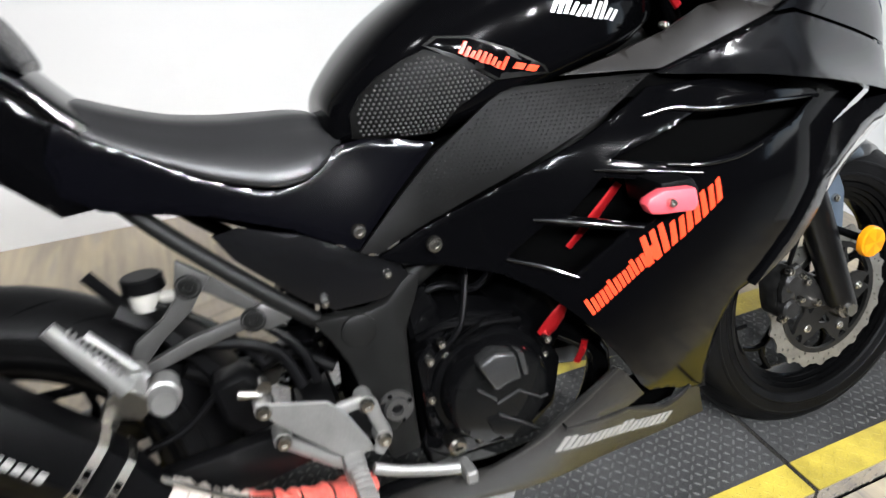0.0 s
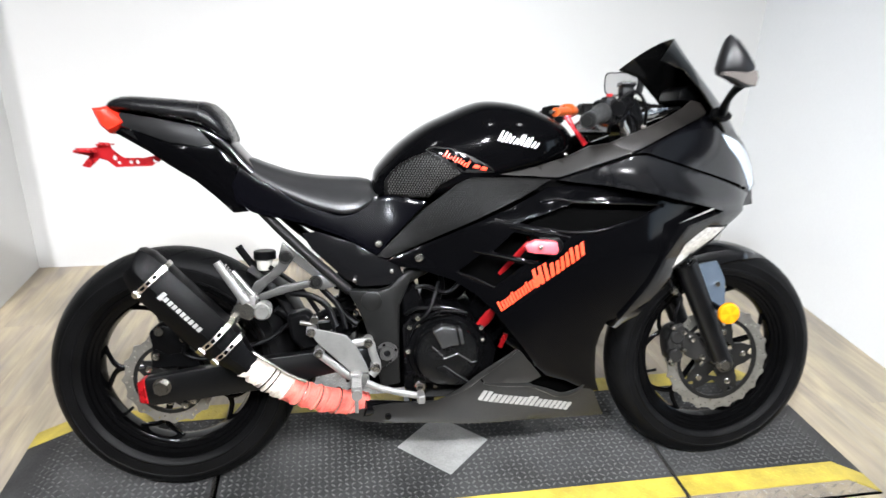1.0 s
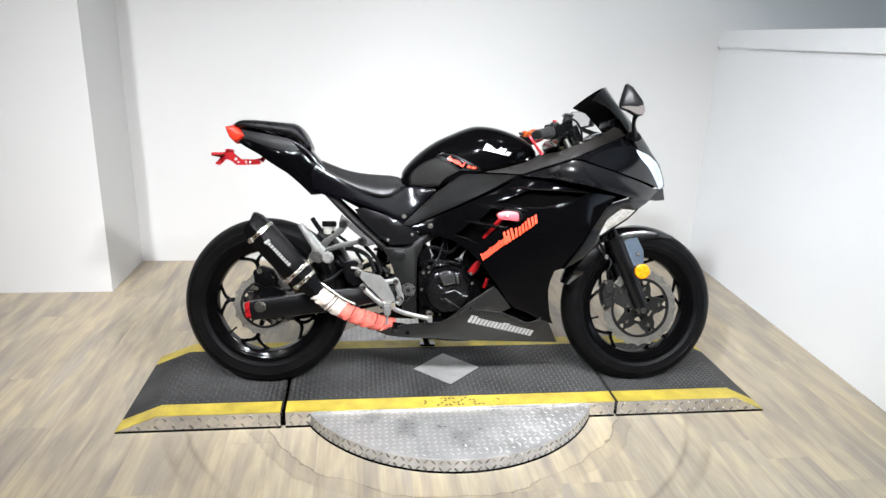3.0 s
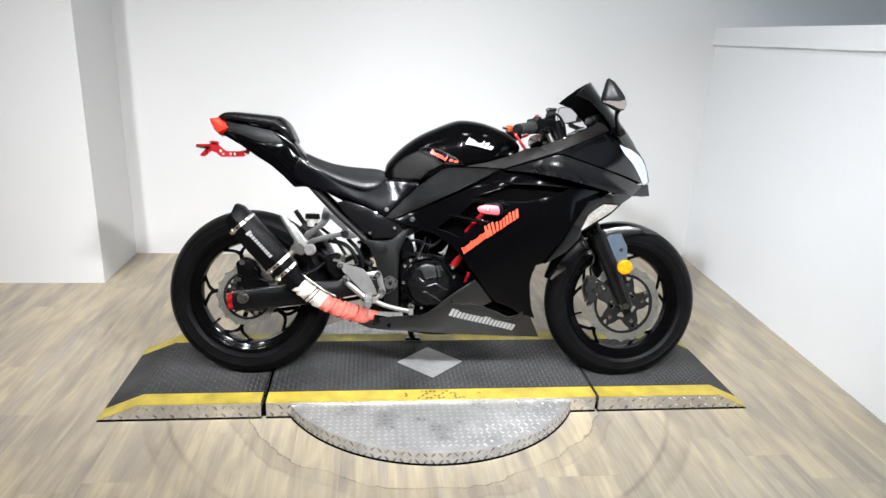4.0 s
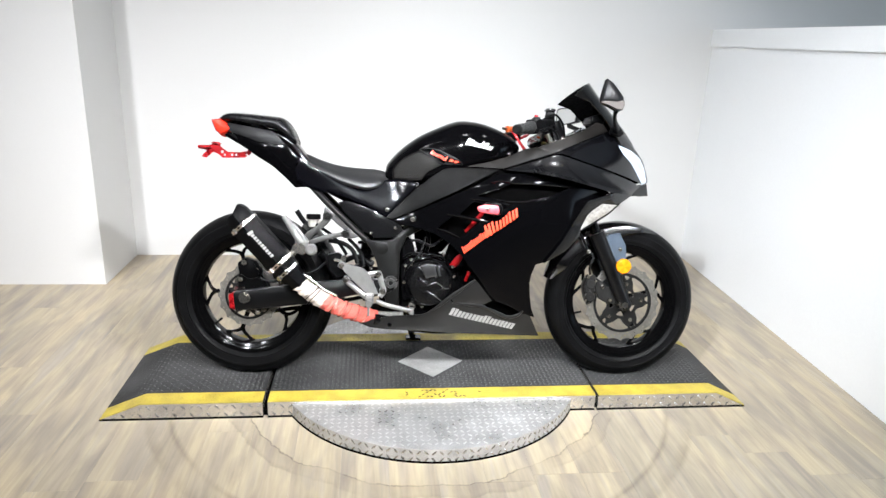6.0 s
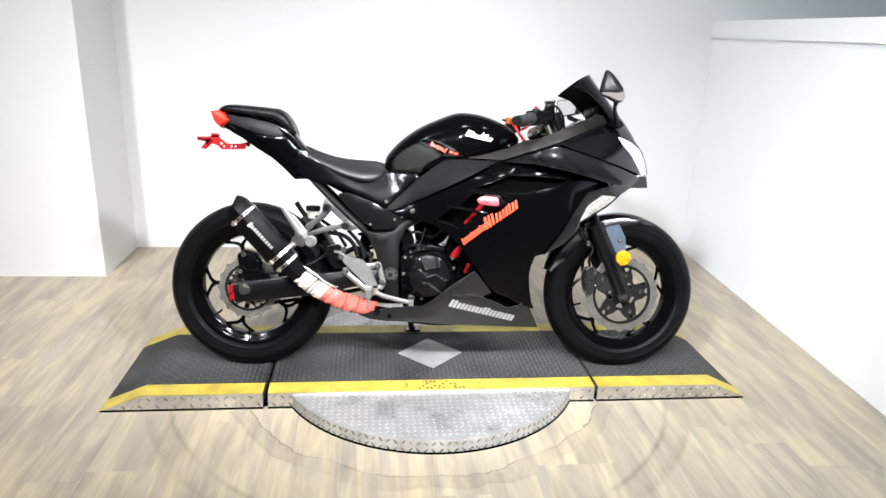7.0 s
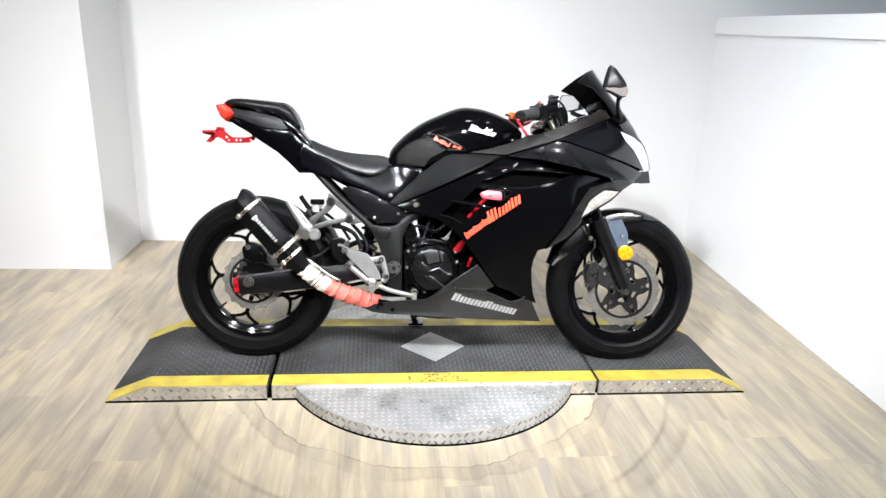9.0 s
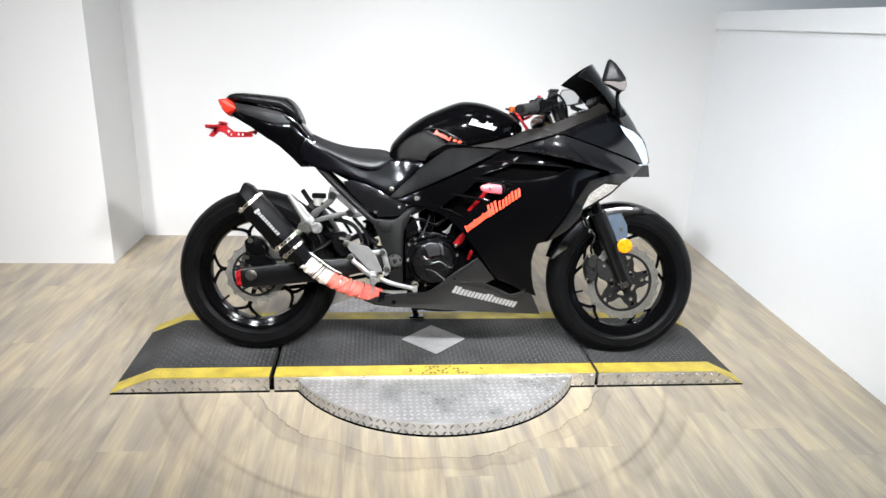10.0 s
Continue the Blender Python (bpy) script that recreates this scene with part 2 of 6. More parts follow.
def loft(bm, rings, cap=True):
    vs = [[bm.verts.new(p) for p in ring] for ring in rings]
    n = len(vs[0])
    for a, b in zip(vs, vs[1:]):
        for k in range(n):
            bm.faces.new((a[k], a[(k + 1) % n], b[(k + 1) % n], b[k]))
    if cap:
        bm.faces.new(vs[0][::-1])
        bm.faces.new(vs[-1])
    return vs


def bolt(name, x, y, z, r, parent, material=None, depth=0.008):
    """A domed hexagon-socket screw head that faces the near side."""
    bm = bm_new()
    revolve(bm, [(0.0005, -depth * 0.55), (r * 0.42, -depth * 0.55), (r * 0.46, -depth), (r * 0.8, -depth * 0.95), (r, -depth * 0.5), (r, 0.004), (0.0005, 0.004)], 14, (x, y, z))
    return part(name, bm, material or steel, parent)


def pierced_plate(name, loops, y0, y1, material, parent, label=""):
    """A flat plate between y0 and y1: the first loop of (x, z) is its outline, the others are openings through it."""
    bm = bm_new()
    edges = []
    for lp in loops:
        vs = [bm.verts.new((x, y0, z)) for x, z in lp]
        edges += [bm.edges.new((a, b)) for a, b in zip(vs, vs[1:] + vs[:1])]
    faces = [g for g in bmesh.ops.triangle_fill(bm, use_beauty=True, use_dissolve=False, edges=edges)["geom"] if isinstance(g, bmesh.types.BMFace)]
    ext = bmesh.ops.extrude_face_region(bm, geom=faces)
    bmesh.ops.translate(bm, vec=(0, y1 - y0, 0), verts=[g for g in ext["geom"] if isinstance(g, bmesh.types.BMVert)])
    return part(name, bm, material, parent, label)


def circle(x, z, r, n=12):
    return [(x + r * math.cos(2 * math.pi * q / n), z + r * math.sin(2 * math.pi * q / n)) for q in range(n)]


def rounded(pts, steps=4):
    """A closed smooth loop through (x, z) points."""
    n = len(pts)
    return [(p.x, p.y) for p in smooth_line([(x, z, 0) for x, z in [pts[-1]] + pts + pts[:2]], steps)[steps:steps * (n + 1)]]


# ---------- the booth ----------
BACK, BOX, LEFT, RIGHT, TOP = 1.39, 0.886, -1.645, 1.78, 2.9


def slab(name, x0, x1, y0, y1, z0, z1, material, label, category):
    bm = bm_new()
    box(bm, x0, x1, y0, y1, z0, z1)
    return structure(name, bm, material, label, category)


slab("wall_back", LEFT - 0.12, 4.0, BACK, BACK + 0.12, 0, TOP, wall_paint, "white painted back wall of the photo booth", "wall")
slab("wall_box_side", LEFT - 0.12, LEFT, BOX, BACK, 0, TOP, wall_paint, "white side of the boxed-out wall", "wall")
slab("wall_box_front", -4.0, LEFT - 0.12, BOX, BOX + 0.12, 0, TOP, wall_paint, "white front of the boxed-out wall", "wall")


def half_wall(name, t0, t1, z0, z1, label, category):
    """A stretch of the side wall, which stands a little askew."""
    bm = bm_new()
    box(bm, t0, t1, -2.25, 0.0, z0, z1, pose(RIGHT, BACK, 0, 0, 0, -3.4))
    return structure(name, bm, panel_paint, label, category)


half_wall("wall_half", 0.0, 0.12, 0, 1.325, "white half-height side wall with a slight sheen", "wall")
half_wall("wall_half_cap", -0.012, 0.14, 1.325, 1.422, "white capping board along the half wall", "trim")
slab("wall_left", -4.12, -4.0, -8.0, BOX + 0.12, 0, TOP, grey_paint, "grey painted showroom wall", "wall")
slab("wall_front", -4.12, 4.12, -8.12, -8.0, 0, TOP, dark_paint, "dark wall of the showroom", "wall")
slab("ceiling", -4.12, 4.12, -8.12, BACK + 0.12, TOP, TOP + 0.1, ceiling_paint, "grey painted ceiling", "ceiling")
bm = bm_new()
for x0, x1, y0, y1, z0, z1 in ((4.0, 4.12, -8.0, -3.0, 0, TOP), (4.0, 4.12, -0.6, BACK + 0.12, 0, TOP), (4.0, 4.12, -3.0, -0.6, 0, 0.75), (4.0, 4.12, -3.0, -0.6, 2.35, TOP)):
    box(bm, x0, x1, y0, y1, z0, z1)
structure("wall_right", bm, grey_paint, "grey painted wall with a window opening", "wall")

# floor: printed vinyl planks that run towards the back wall


ARC = 1.0


def plank_material():
    m = bpy.data.materials.new("oak_print_vinyl")
    m.use_nodes = True
    n, ln = m.node_tree.nodes, m.node_tree.links
    b = n["Principled BSDF"]
    co, info = n.new("ShaderNodeTexCoord"), n.new("ShaderNodeObjectInfo")
    shift = n.new("ShaderNodeVectorMath")
    shift.operation = "MULTIPLY_ADD"
    shift.inputs[1].default_value = (1, 1, 1)
    tocol = n.new("ShaderNodeCombineXYZ")
    big = n.new("ShaderNodeMath")
    big.operation = "MULTIPLY"
    big.inputs[1].default_value = 40
    ln.new(info.outputs["Random"], big.inputs[0])
    ln.new(big.outputs[0], tocol.inputs[0])
    ln.new(big.outputs[0], tocol.inputs[1])
    ln.new(co.outputs["Object"], shift.inputs[0])
    ln.new(tocol.outputs[0], shift.inputs[2])

    def noise_tex(scale, detail, stretch, distort=0.0):
        mp = n.new("ShaderNodeMapping")
        mp.inputs["Scale"].default_value = stretch
        t = n.new("ShaderNodeTexNoise")
        t.inputs["Scale"].default_value, t.inputs["Detail"].default_value, t.inputs["Distortion"].default_value = scale, detail, distort
        ln.new(shift.outputs[0], mp.inputs[0])
        ln.new(mp.outputs[0], t.inputs["Vector"])
        return t.outputs["Fac"]

    def ramp_of(fac, *stops):
        r = n.new("ShaderNodeValToRGB")
        e = r.color_ramp.elements
        e[0].position, e[0].color = stops[0][0], (*stops[0][1], 1)
        e[1].position, e[1].color = stops[-1][0], (*stops[-1][1], 1)
        for p, c in stops[1:-1]:
            e.new(p).color = (*c, 1)
        ln.new(fac, r.inputs[0])
        return r.outputs[0]

    def mix_of(kind, fac, a, c):
        x = n.new("ShaderNodeMix")
        x.data_type, x.blend_type = "RGBA", kind
        if isinstance(fac, float):
            x.inputs["Factor"].default_value = fac
        else:
            ln.new(fac, x.inputs["Factor"])
        ln.new(a, x.inputs["A"])
        ln.new(c, x.inputs["B"])
        return x.outputs["Result"]

    streak = noise_tex(1.0, 6, (17, 1.9, 1), 0.6)
    grain = noise_tex(1.0, 6, (95, 5, 1), 0.3)
    patch = noise_tex(1.0, 4, (7.5, 2.0, 1), 0.9)
    base = ramp_of(streak, (0.30, (0.305, 0.268, 0.224)), (0.44, (0.362, 0.310, 0.240)), (0.56, (0.435, 0.372, 0.268)), (0.70, (0.375, 0.332, 0.280)))
    grey = ramp_of(grain, (0.32, (0.66, 0.655, 0.65)), (0.62, (1.0, 1.0, 1.0)))
    tone = ramp_of(info.outputs["Random"], (0.0, (0.91, 0.915, 0.93)), (0.5, (0.98, 0.975, 0.96)), (1.0, (1.03, 1.01, 0.97)))
    wash = ramp_of(patch, (0.38, (0.73, 0.735, 0.77)), (0.60, (1.04, 1.02, 0.98)))
    col = mix_of("MULTIPLY", 0.42, base, grey)
    col = mix_of("MULTIPLY", 0.9, col, tone)
    col = mix_of("MULTIPLY", 0.85, col, wash)
    # scuffed rings that the turning ramp has left round the turntable
    geo, away = n.new("ShaderNodeNewGeometry"), n.new("ShaderNodeVectorMath")
    away.operation = "DISTANCE"
    away.inputs[1].default_value = (-0.045, -0.175, 0.0)
    ln.new(geo.outputs["Position"], away.inputs[0])
    wob = n.new("ShaderNodeTexNoise")
    wob.inputs["Scale"].default_value, wob.inputs["Detail"].default_value, wob.inputs["Roughness"].default_value = 3.2, 7, 0.62
    ln.new(geo.outputs["Position"], wob.inputs["Vector"])
    shifted = n.new("ShaderNodeMath")
    shifted.operation = "MULTIPLY_ADD"
    shifted.inputs[1].default_value = 0.15
    ln.new(wob.outputs["Fac"], shifted.inputs[0])
    ln.new(away.outputs["Value"], shifted.inputs[2])
    white, scuff, line = (1, 1, 1), (0.60, 0.60, 0.62), (0.30, 0.29, 0.28)
    smooth_d = n.new("ShaderNodeMath")
    smooth_d.operation = "MULTIPLY_ADD"
    smooth_d.inputs[1].default_value = 0.016
    ln.new(wob.outputs["Fac"], smooth_d.inputs[0])
    ln.new(away.outputs["Value"], smooth_d.inputs[2])

    def band(dist, low, high):
        r = n.new("ShaderNodeMapRange")
        r.inputs["From Min"].default_value, r.inputs["From Max"].default_value = low, high
        ln.new(dist, r.inputs["Value"])
        return r.outputs[0]

    torn = ramp_of(band(shifted.outputs[0], 0.74, 0.98), (0.0, white), (0.13, white), (0.145, line), (0.16, (0.80, 0.80, 0.82)), (0.34, (0.86, 0.86, 0.88)), (0.40, (0.76, 0.76, 0.77)), (0.43, white), (1.0, white))
    arcs = ramp_of(band(smooth_d.outputs[0], ARC - 0.10, ARC + 0.10), (0.0, white), (0.22, white), (0.30, scuff), (0.37, (0.88, 0.88, 0.90)), (0.52, (0.92, 0.92, 0.93)), (0.60, (0.80, 0.80, 0.81)), (0.68, (0.70, 0.70, 0.71)), (0.76, white), (1.0, white))
    broken = n.new("ShaderNodeTexNoise")
    broken.inputs["Scale"].default_value, broken.inputs["Detail"].default_value = 4.5, 8
    ln.new(geo.outputs["Position"], broken.inputs["Vector"])
    hold = n.new("ShaderNodeMapRange")
    hold.inputs["From Min"].default_value, hold.inputs["From Max"].default_value = 0.36, 0.58
    hold.inputs["To Min"].default_value = 0.12
    ln.new(broken.outputs["Fac"], hold.inputs["Value"])
    col = mix_of("MULTIPLY", hold.outputs[0], col, torn)
    col = mix_of("MULTIPLY", hold.outputs[0], col, arcs)
    ln.new(col, b.inputs["Base Color"])
    rough = n.new("ShaderNodeMapRange")
    rough.inputs["To Min"].default_value, rough.inputs["To Max"].default_value = 0.32, 0.55
    ln.new(patch, rough.inputs["Value"])
    ln.new(rough.outputs[0], b.inputs["Roughness"])
    bump = n.new("ShaderNodeBump")
    bump.inputs["Strength"].default_value, bump.inputs["Distance"].default_value = 0.15, 0.001
    ln.new(grain, bump.inputs["Height"])
    ln.new(bump.outputs[0], b.inputs["Normal"])
    return m


plank_vinyl = plank_material()
floor_gap = shader("floor_joint", (0.2, 0.16, 0.12), 0.8, scale=3, vary=0.2)
floor = slab("floor", -4.12, 4.12, -8.12, BACK + 0.12, -0.12, -0.004, floor_gap, "brown wood-look vinyl plank floor with scuff rings", "floor")
PLANK_W, PLANK_L = 0.152, 1.22


def build_planks():
    """Planks in staggered rows; those at the back wall are cut to fit."""
    rng = random.Random(4)
    meshes = {}

    def plank(cx, y0, y1):
        key = round(y1 - y0, 2)
        if key not in meshes:
            bm = bm_new()
            box(bm, -PLANK_W / 2 + 0.0001, PLANK_W / 2 - 0.0001, -key / 2 + 0.0001, key / 2 - 0.0001, -0.0035, 0.0, bevel=0.0004)
            ob = link_mesh("plank", bm, plank_vinyl)
            meshes[key] = ob.data
        else:
            ob = new("plank", meshes[key])
        ob.parent = floor
        ob.location = (cx, (y0 + y1) / 2, 0)

    for i in range(-15, 14):
        cx = i * PLANK_W + 0.03
        y = BACK if cx > LEFT else BOX
        cut = round(rng.uniform(0.15, PLANK_L), 2)
        plank(cx, y - cut, y)
        y -= cut
        while y > -3.84:
            low = max(y - PLANK_L, -3.85)
            plank(cx, low, y)
            y = low
    rest = bm_new()
    box(rest, -4.0, -15.5 * PLANK_W + 0.029, -8.0, BOX, -0.0035, -0.0004)
    box(rest, 13.5 * PLANK_W + 0.031, 4.0, -8.0, BACK, -0.0035, -0.0004)
    box(rest, -15.5 * PLANK_W + 0.03, 13.5 * PLANK_W + 0.03, -8.0, -3.85, -0.0035, -0.0004)
    part("outer_floor", rest, plank_vinyl, floor, "same vinyl floor beyond the booth")


# ---------- the motorcycle stand: plate ramp with a round turntable ----------
H, FRONT, REAR = 0.060, -0.462, 0.098
END_L, END_R, KINK_L, KINK_R, GAP_L, GAP_R = -1.19, 1.18, -1.05, 1.06, -0.627, 0.588


def treads(bm, inside, x0, x1, y0, y1, pitch, length, width, rise, place):
    """Raised lozenges that alternate by a quarter turn; place() maps (u, v, height) to the surface."""
    nx, ny = int((x1 - x0) / pitch), int((y1 - y0) / pitch)
    for i in range(nx + 1):
        for j in range(ny + 1):
            u, v = x0 + (i + 0.5) * pitch, y0 + (j + 0.5) * pitch
            if not inside(u, v):
                continue
            a = radians(45 if (i + j) % 2 else -45)
            ca, sa = math.cos(a), math.sin(a)
            ring = []
            for s, w, h in ((-0.5, 0, 0), (-0.2, -0.5, 0), (0.2, -0.5, 0), (0.5, 0, 0), (0.2, 0.5, 0), (-0.2, 0.5, 0)):
                p, q = s * length, w * width
                ring.append(bm.verts.new(place(u + p * ca - q * sa, v + p * sa + q * ca, 0)))
            top = [bm.verts.new(place(u + p * ca, v + p * sa, rise)) for p in (-0.25 * length, 0.25 * length)]
            f = bm.faces.new
            f((ring[0], ring[1], top[0]))
            f((ring[1], ring[2], top[1], top[0]))
            f((ring[2], ring[3], top[1]))
            f((ring[3], ring[4], top[1]))
            f((ring[4], ring[5], top[0], top[1]))
            f((ring[5], ring[0], top[0]))


def plain_mesh(name, bm, material, parent, label=""):
    """Links a mesh as it is, without merging."""
    me = bpy.data.meshes.new(name)
    bm.to_mesh(me)
    bm.free()
    me.materials.append(material)
    ob = new(name, me)
    ob.parent = parent
    return tagged(ob, label, kind="stuff")


def wedge_height(x):
    if x < KINK_L:
        return max(0.004, H * (x - END_L) / (KINK_L - END_L))
    if x > KINK_R:
        return max(0.004, H * (END_R - x) / (END_R - KINK_R))
    return H


def deck(name, x0, x1, kink, parent, label):
    """One section of the deck: black top with yellow edges, bare sides."""
    xs = sorted({x0, x1} | ({kink} if kink is not None else set()))
    bm = bm_new()
    out = [(xs[0], 0.0)] + [(x, wedge_height(x)) for x in xs] + [(xs[-1], 0.0)]
    prism(bm, out, FRONT, REAR)
    body = part("plate", bm, steel_side, parent, label)
    for y0, y1, mat_, nm, up in ((FRONT + 0.072, REAR - 0.072, black_plate, "black_top", 0.003), (FRONT, FRONT + 0.072, yellow_paint, "yellow_edge", 0.0032), (REAR - 0.072, REAR, yellow_paint, "yellow_edge", 0.0032)):
        bm = bm_new()
        o = [(x, wedge_height(x) + 0.0002) for x in xs] + [(x, wedge_height(x) + up) for x in reversed(xs)]
        prism(bm, o, y0, y1)
        part(nm, bm, mat_, body)
    # tread under the yellow paint takes the paint
    yb, bb = bm_new(), bm_new()
    treads(bb, lambda u, v: FRONT + 0.078 < v < REAR - 0.078 and not (abs(u + 0.014) + abs(v + 0.172) < 0.142), x0 + 0.004, x1 - 0.012, FRONT + 0.01, REAR - 0.01, 0.0175, 0.0158, 0.0052, 0.0020,
           lambda u, v, h: (u, v, wedge_height(u) + 0.003 + h))
    plain_mesh("tread_pattern", bb, worn_black, body, "raised black tread lozenges")
    treads(yb, lambda u, v: v < FRONT + 0.066 or v > REAR - 0.066, x0 + 0.004, x1 - 0.012, FRONT + 0.01, REAR - 0.01, 0.0175, 0.0158, 0.0050, 0.0011,
           lambda u, v, h: (u, v, wedge_height(u) + 0.0032 + h))
    plain_mesh("tread_pattern", yb, yellow_paint, body, "raised lozenges under yellow paint")
    if x0 < 0 < x1:
        # the yellow has worn off these lozenges where wheels roll on
        wb, rng = bm_new(), random.Random(7)
        treads(wb, lambda u, v: FRONT + 0.004 < v < FRONT + 0.07 and rng.random() < 0.62 * math.exp(-((u + 0.02) / 0.085) ** 2), -0.25, 0.22, FRONT + 0.004, FRONT + 0.07, 0.0150, 0.0165, 0.0065, 0.0014,
               lambda u, v, h: (u, v, H + 0.0034 + h))
        plain_mesh("worn_tread_texture", wb, black_plate, body, "dark lozenges where the yellow has worn off")
    # added black strip that draws the contact shade along the floor
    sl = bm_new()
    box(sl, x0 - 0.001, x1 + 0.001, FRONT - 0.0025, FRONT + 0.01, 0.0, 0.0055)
    part("base_seal", sl, shade_black, body)
    sb = bm_new()
    treads(sb, lambda u, v: 0.008 < v < wedge_height(u) - 0.006, x0 + 0.006, x1 - 0.012, 0.0, H, 0.0290, 0.0270, 0.0072, 0.0018,
           lambda u, v, h: (u, FRONT - h, v))
    plain_mesh("tread_pattern", sb, steel_side, body, "raised lozenges on the bare side")


left_ramp = tagged(new("ramp_section"), "black tread-plate end ramp with yellow edges sloping to the floor", "ramp", group="ramp sections")
middle_ramp = tagged(new("ramp_section"), "black tread-plate middle deck with worn yellow edges over the turntable", "ramp", group="ramp sections")
right_ramp = tagged(new("ramp_section"), "black tread-plate end ramp with yellow edges sloping to the floor", "ramp", group="ramp sections")
stand = tagged(new("turntable"), "round silver tread-plate turntable on the floor under the ramp", "turntable")
deck("deck", END_L, GAP_L - 0.009, KINK_L, left_ramp, "bare steel side of the end ramp")
deck("deck", GAP_L + 0.009, GAP_R - 0.006, None, middle_ramp, "bare steel side of the middle plate")
deck("deck", GAP_R + 0.006, END_R, KINK_R, right_ramp, "bare steel side of the end ramp")
for gx, gw in ((GAP_L, 0.0085), (GAP_R, 0.0055)):
    bm = bm_new()
    box(bm, gx - gw, gx + gw, FRONT + 0.012, REAR - 0.01, 0.002, 0.02)
    part("gap_strip", bm, shade_black, middle_ramp)
DX, DY, DR = -0.022, -0.182, 0.582
bm = bm_new()
revolve(bm, [(0.001, 0.0), (DR, 0.0), (DR, H - 0.0104), (DR - 0.0004, H - 0.010), (0.001, H - 0.010)], 96, (DX, DY, 0), "z", closed=False)
table = part("turntable_disc", bm, steel_plate, stand, "round silver tread-plate turntable disc")
# black ring that draws the contact shade round the disc
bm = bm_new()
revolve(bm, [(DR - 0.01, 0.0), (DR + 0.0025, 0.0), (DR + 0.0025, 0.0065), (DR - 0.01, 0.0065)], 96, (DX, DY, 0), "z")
part("base_seal", bm, shade_black, table)


def worn(u, v):
    """Tread height left over where feet have worn the disc smooth."""
    d = ((u + 0.17) / 0.31) ** 2 + ((v + 0.45) / 0.24) ** 2
    return min(1.0, max(0.06, 0.06 + 1.5 * (d - 0.55)))


tb = bm_new()
treads(tb, lambda u, v: (u - DX) ** 2 + (v - DY) ** 2 < (DR - 0.012) ** 2 and (v < FRONT - 0.006 or v > REAR + 0.006), DX - DR, DX + DR, DY - DR, DY + DR, 0.0230, 0.0195, 0.0054, 0.0020,
       lambda u, v, h: (u, v, H - 0.010 + h * worn(u, v)))
plain_mesh("tread_pattern", tb, worn_steel, table, "raised steel lozenges")
rb = bm_new()
treads(rb, lambda u, v: 0.006 < v < H - 0.016, 0, 2 * math.pi * DR, 0.0, H, 0.0250, 0.0240, 0.0068, 0.0017,
       lambda u, v, h: (DX + (DR + h) * math.cos(u / DR), DY + (DR + h) * math.sin(u / DR), v))
plain_mesh("tread_pattern", rb, steel_side, table, "raised lozenges round the rim")
bm = bm_new()
d = 0.131
m4 = Matrix.Translation((-0.014, -0.172, H + 0.0055)) @ Matrix.Rotation(radians(45), 4, "Z")
box(bm, -d * 0.7071, d * 0.7071, -d * 0.7071, d * 0.7071, -0.0055, 0.0, m4, bevel=0.001)
diamond = part("diamond_plate", bm, diamond_alloy, middle_ramp, "bare silver square plate set corner to corner")
db = bm_new()
treads(db, lambda u, v: abs(u + 0.014) + abs(v + 0.172) < 0.112, -0.15, 0.12, -0.31, -0.03, 0.0235, 0.0240, 0.006, 0.0010, lambda u, v, h: (u, v, H + 0.0055 + h))
plain_mesh("tread_pattern", db, diamond_alloy, diamond, "raised steel lozenges")
build_planks()

# ---------- the motorcycle: x forward, y to its left, z up from the ground line ----------
bike = tagged(new("motorcycle"), "black sport motorcycle with red decals leaning on its side stand", "motorcycle")
bike.matrix_world = pose(-0.01, -0.243, 0.064, 0, 0, -2.5) @ pose(0, 0, 0, -12, 0, 0)

# half width of the bodywork over its side view, from a few chosen widths
HALF = np.array([
    (-0.80, 0.91, 0.045), (-0.62, 0.87, 0.085), (-0.45, 0.72, 0.098), (-0.29, 0.66, 0.120), (-0.19, 0.645, 0.132), (-0.16, 0.73, 0.112), (-0.08, 0.72, 0.142), (0.05, 0.79, 0.165), (0.2, 0.80, 0.185),
    (-0.095, 0.598, 0.153), (0.0, 0.57, 0.195), (0.086, 0.489, 0.250), (0.27, 0.62, 0.275), (0.2, 0.72, 0.25), (0.36, 0.78, 0.24), (0.47, 0.72, 0.235), (0.45, 0.60, 0.245), (0.36, 0.45, 0.225), (0.31, 0.32, 0.19),
    (0.035, 0.288, 0.222), (-0.1, 0.25, 0.19), (-0.26, 0.235, 0.165), (0.15, 0.2, 0.17), (0.36, 0.21, 0.14),
    (0.40, 0.845, 0.215), (0.60, 0.76, 0.19), (0.60, 0.65, 0.18), (0.72, 0.72, 0.128), (0.79, 0.72, 0.06), (0.62, 0.86, 0.158), (0.72, 0.83, 0.112), (0.806, 0.80, 0.028), (0.768, 0.88, 0.035)])


def thin_plate(r2):
    return np.where(r2 > 1e-12, r2 * np.log(r2 + 1e-12), 0.0)


def width_field(table):
    n, p = len(table), table[:, :2]
    a = np.zeros((n + 3, n + 3))
    a[:n, :n] = thin_plate(((p[:, None] - p[None]) ** 2).sum(-1)) + 2e-3 * np.eye(n)
    a[:n, n], a[:n, n + 1:], a[n, :n], a[n + 1:, :n] = 1, p, 1, p.T
    c = np.linalg.solve(a, np.r_[table[:, 2], 0, 0, 0])

    def half(x, z):
        return float(max(0.004, thin_plate((p[:, 0] - x) ** 2 + (p[:, 1] - z) ** 2) @ c[:n] + c[n] + c[n + 1] * x + c[n + 2] * z))
    return half


body_half = width_field(HALF)


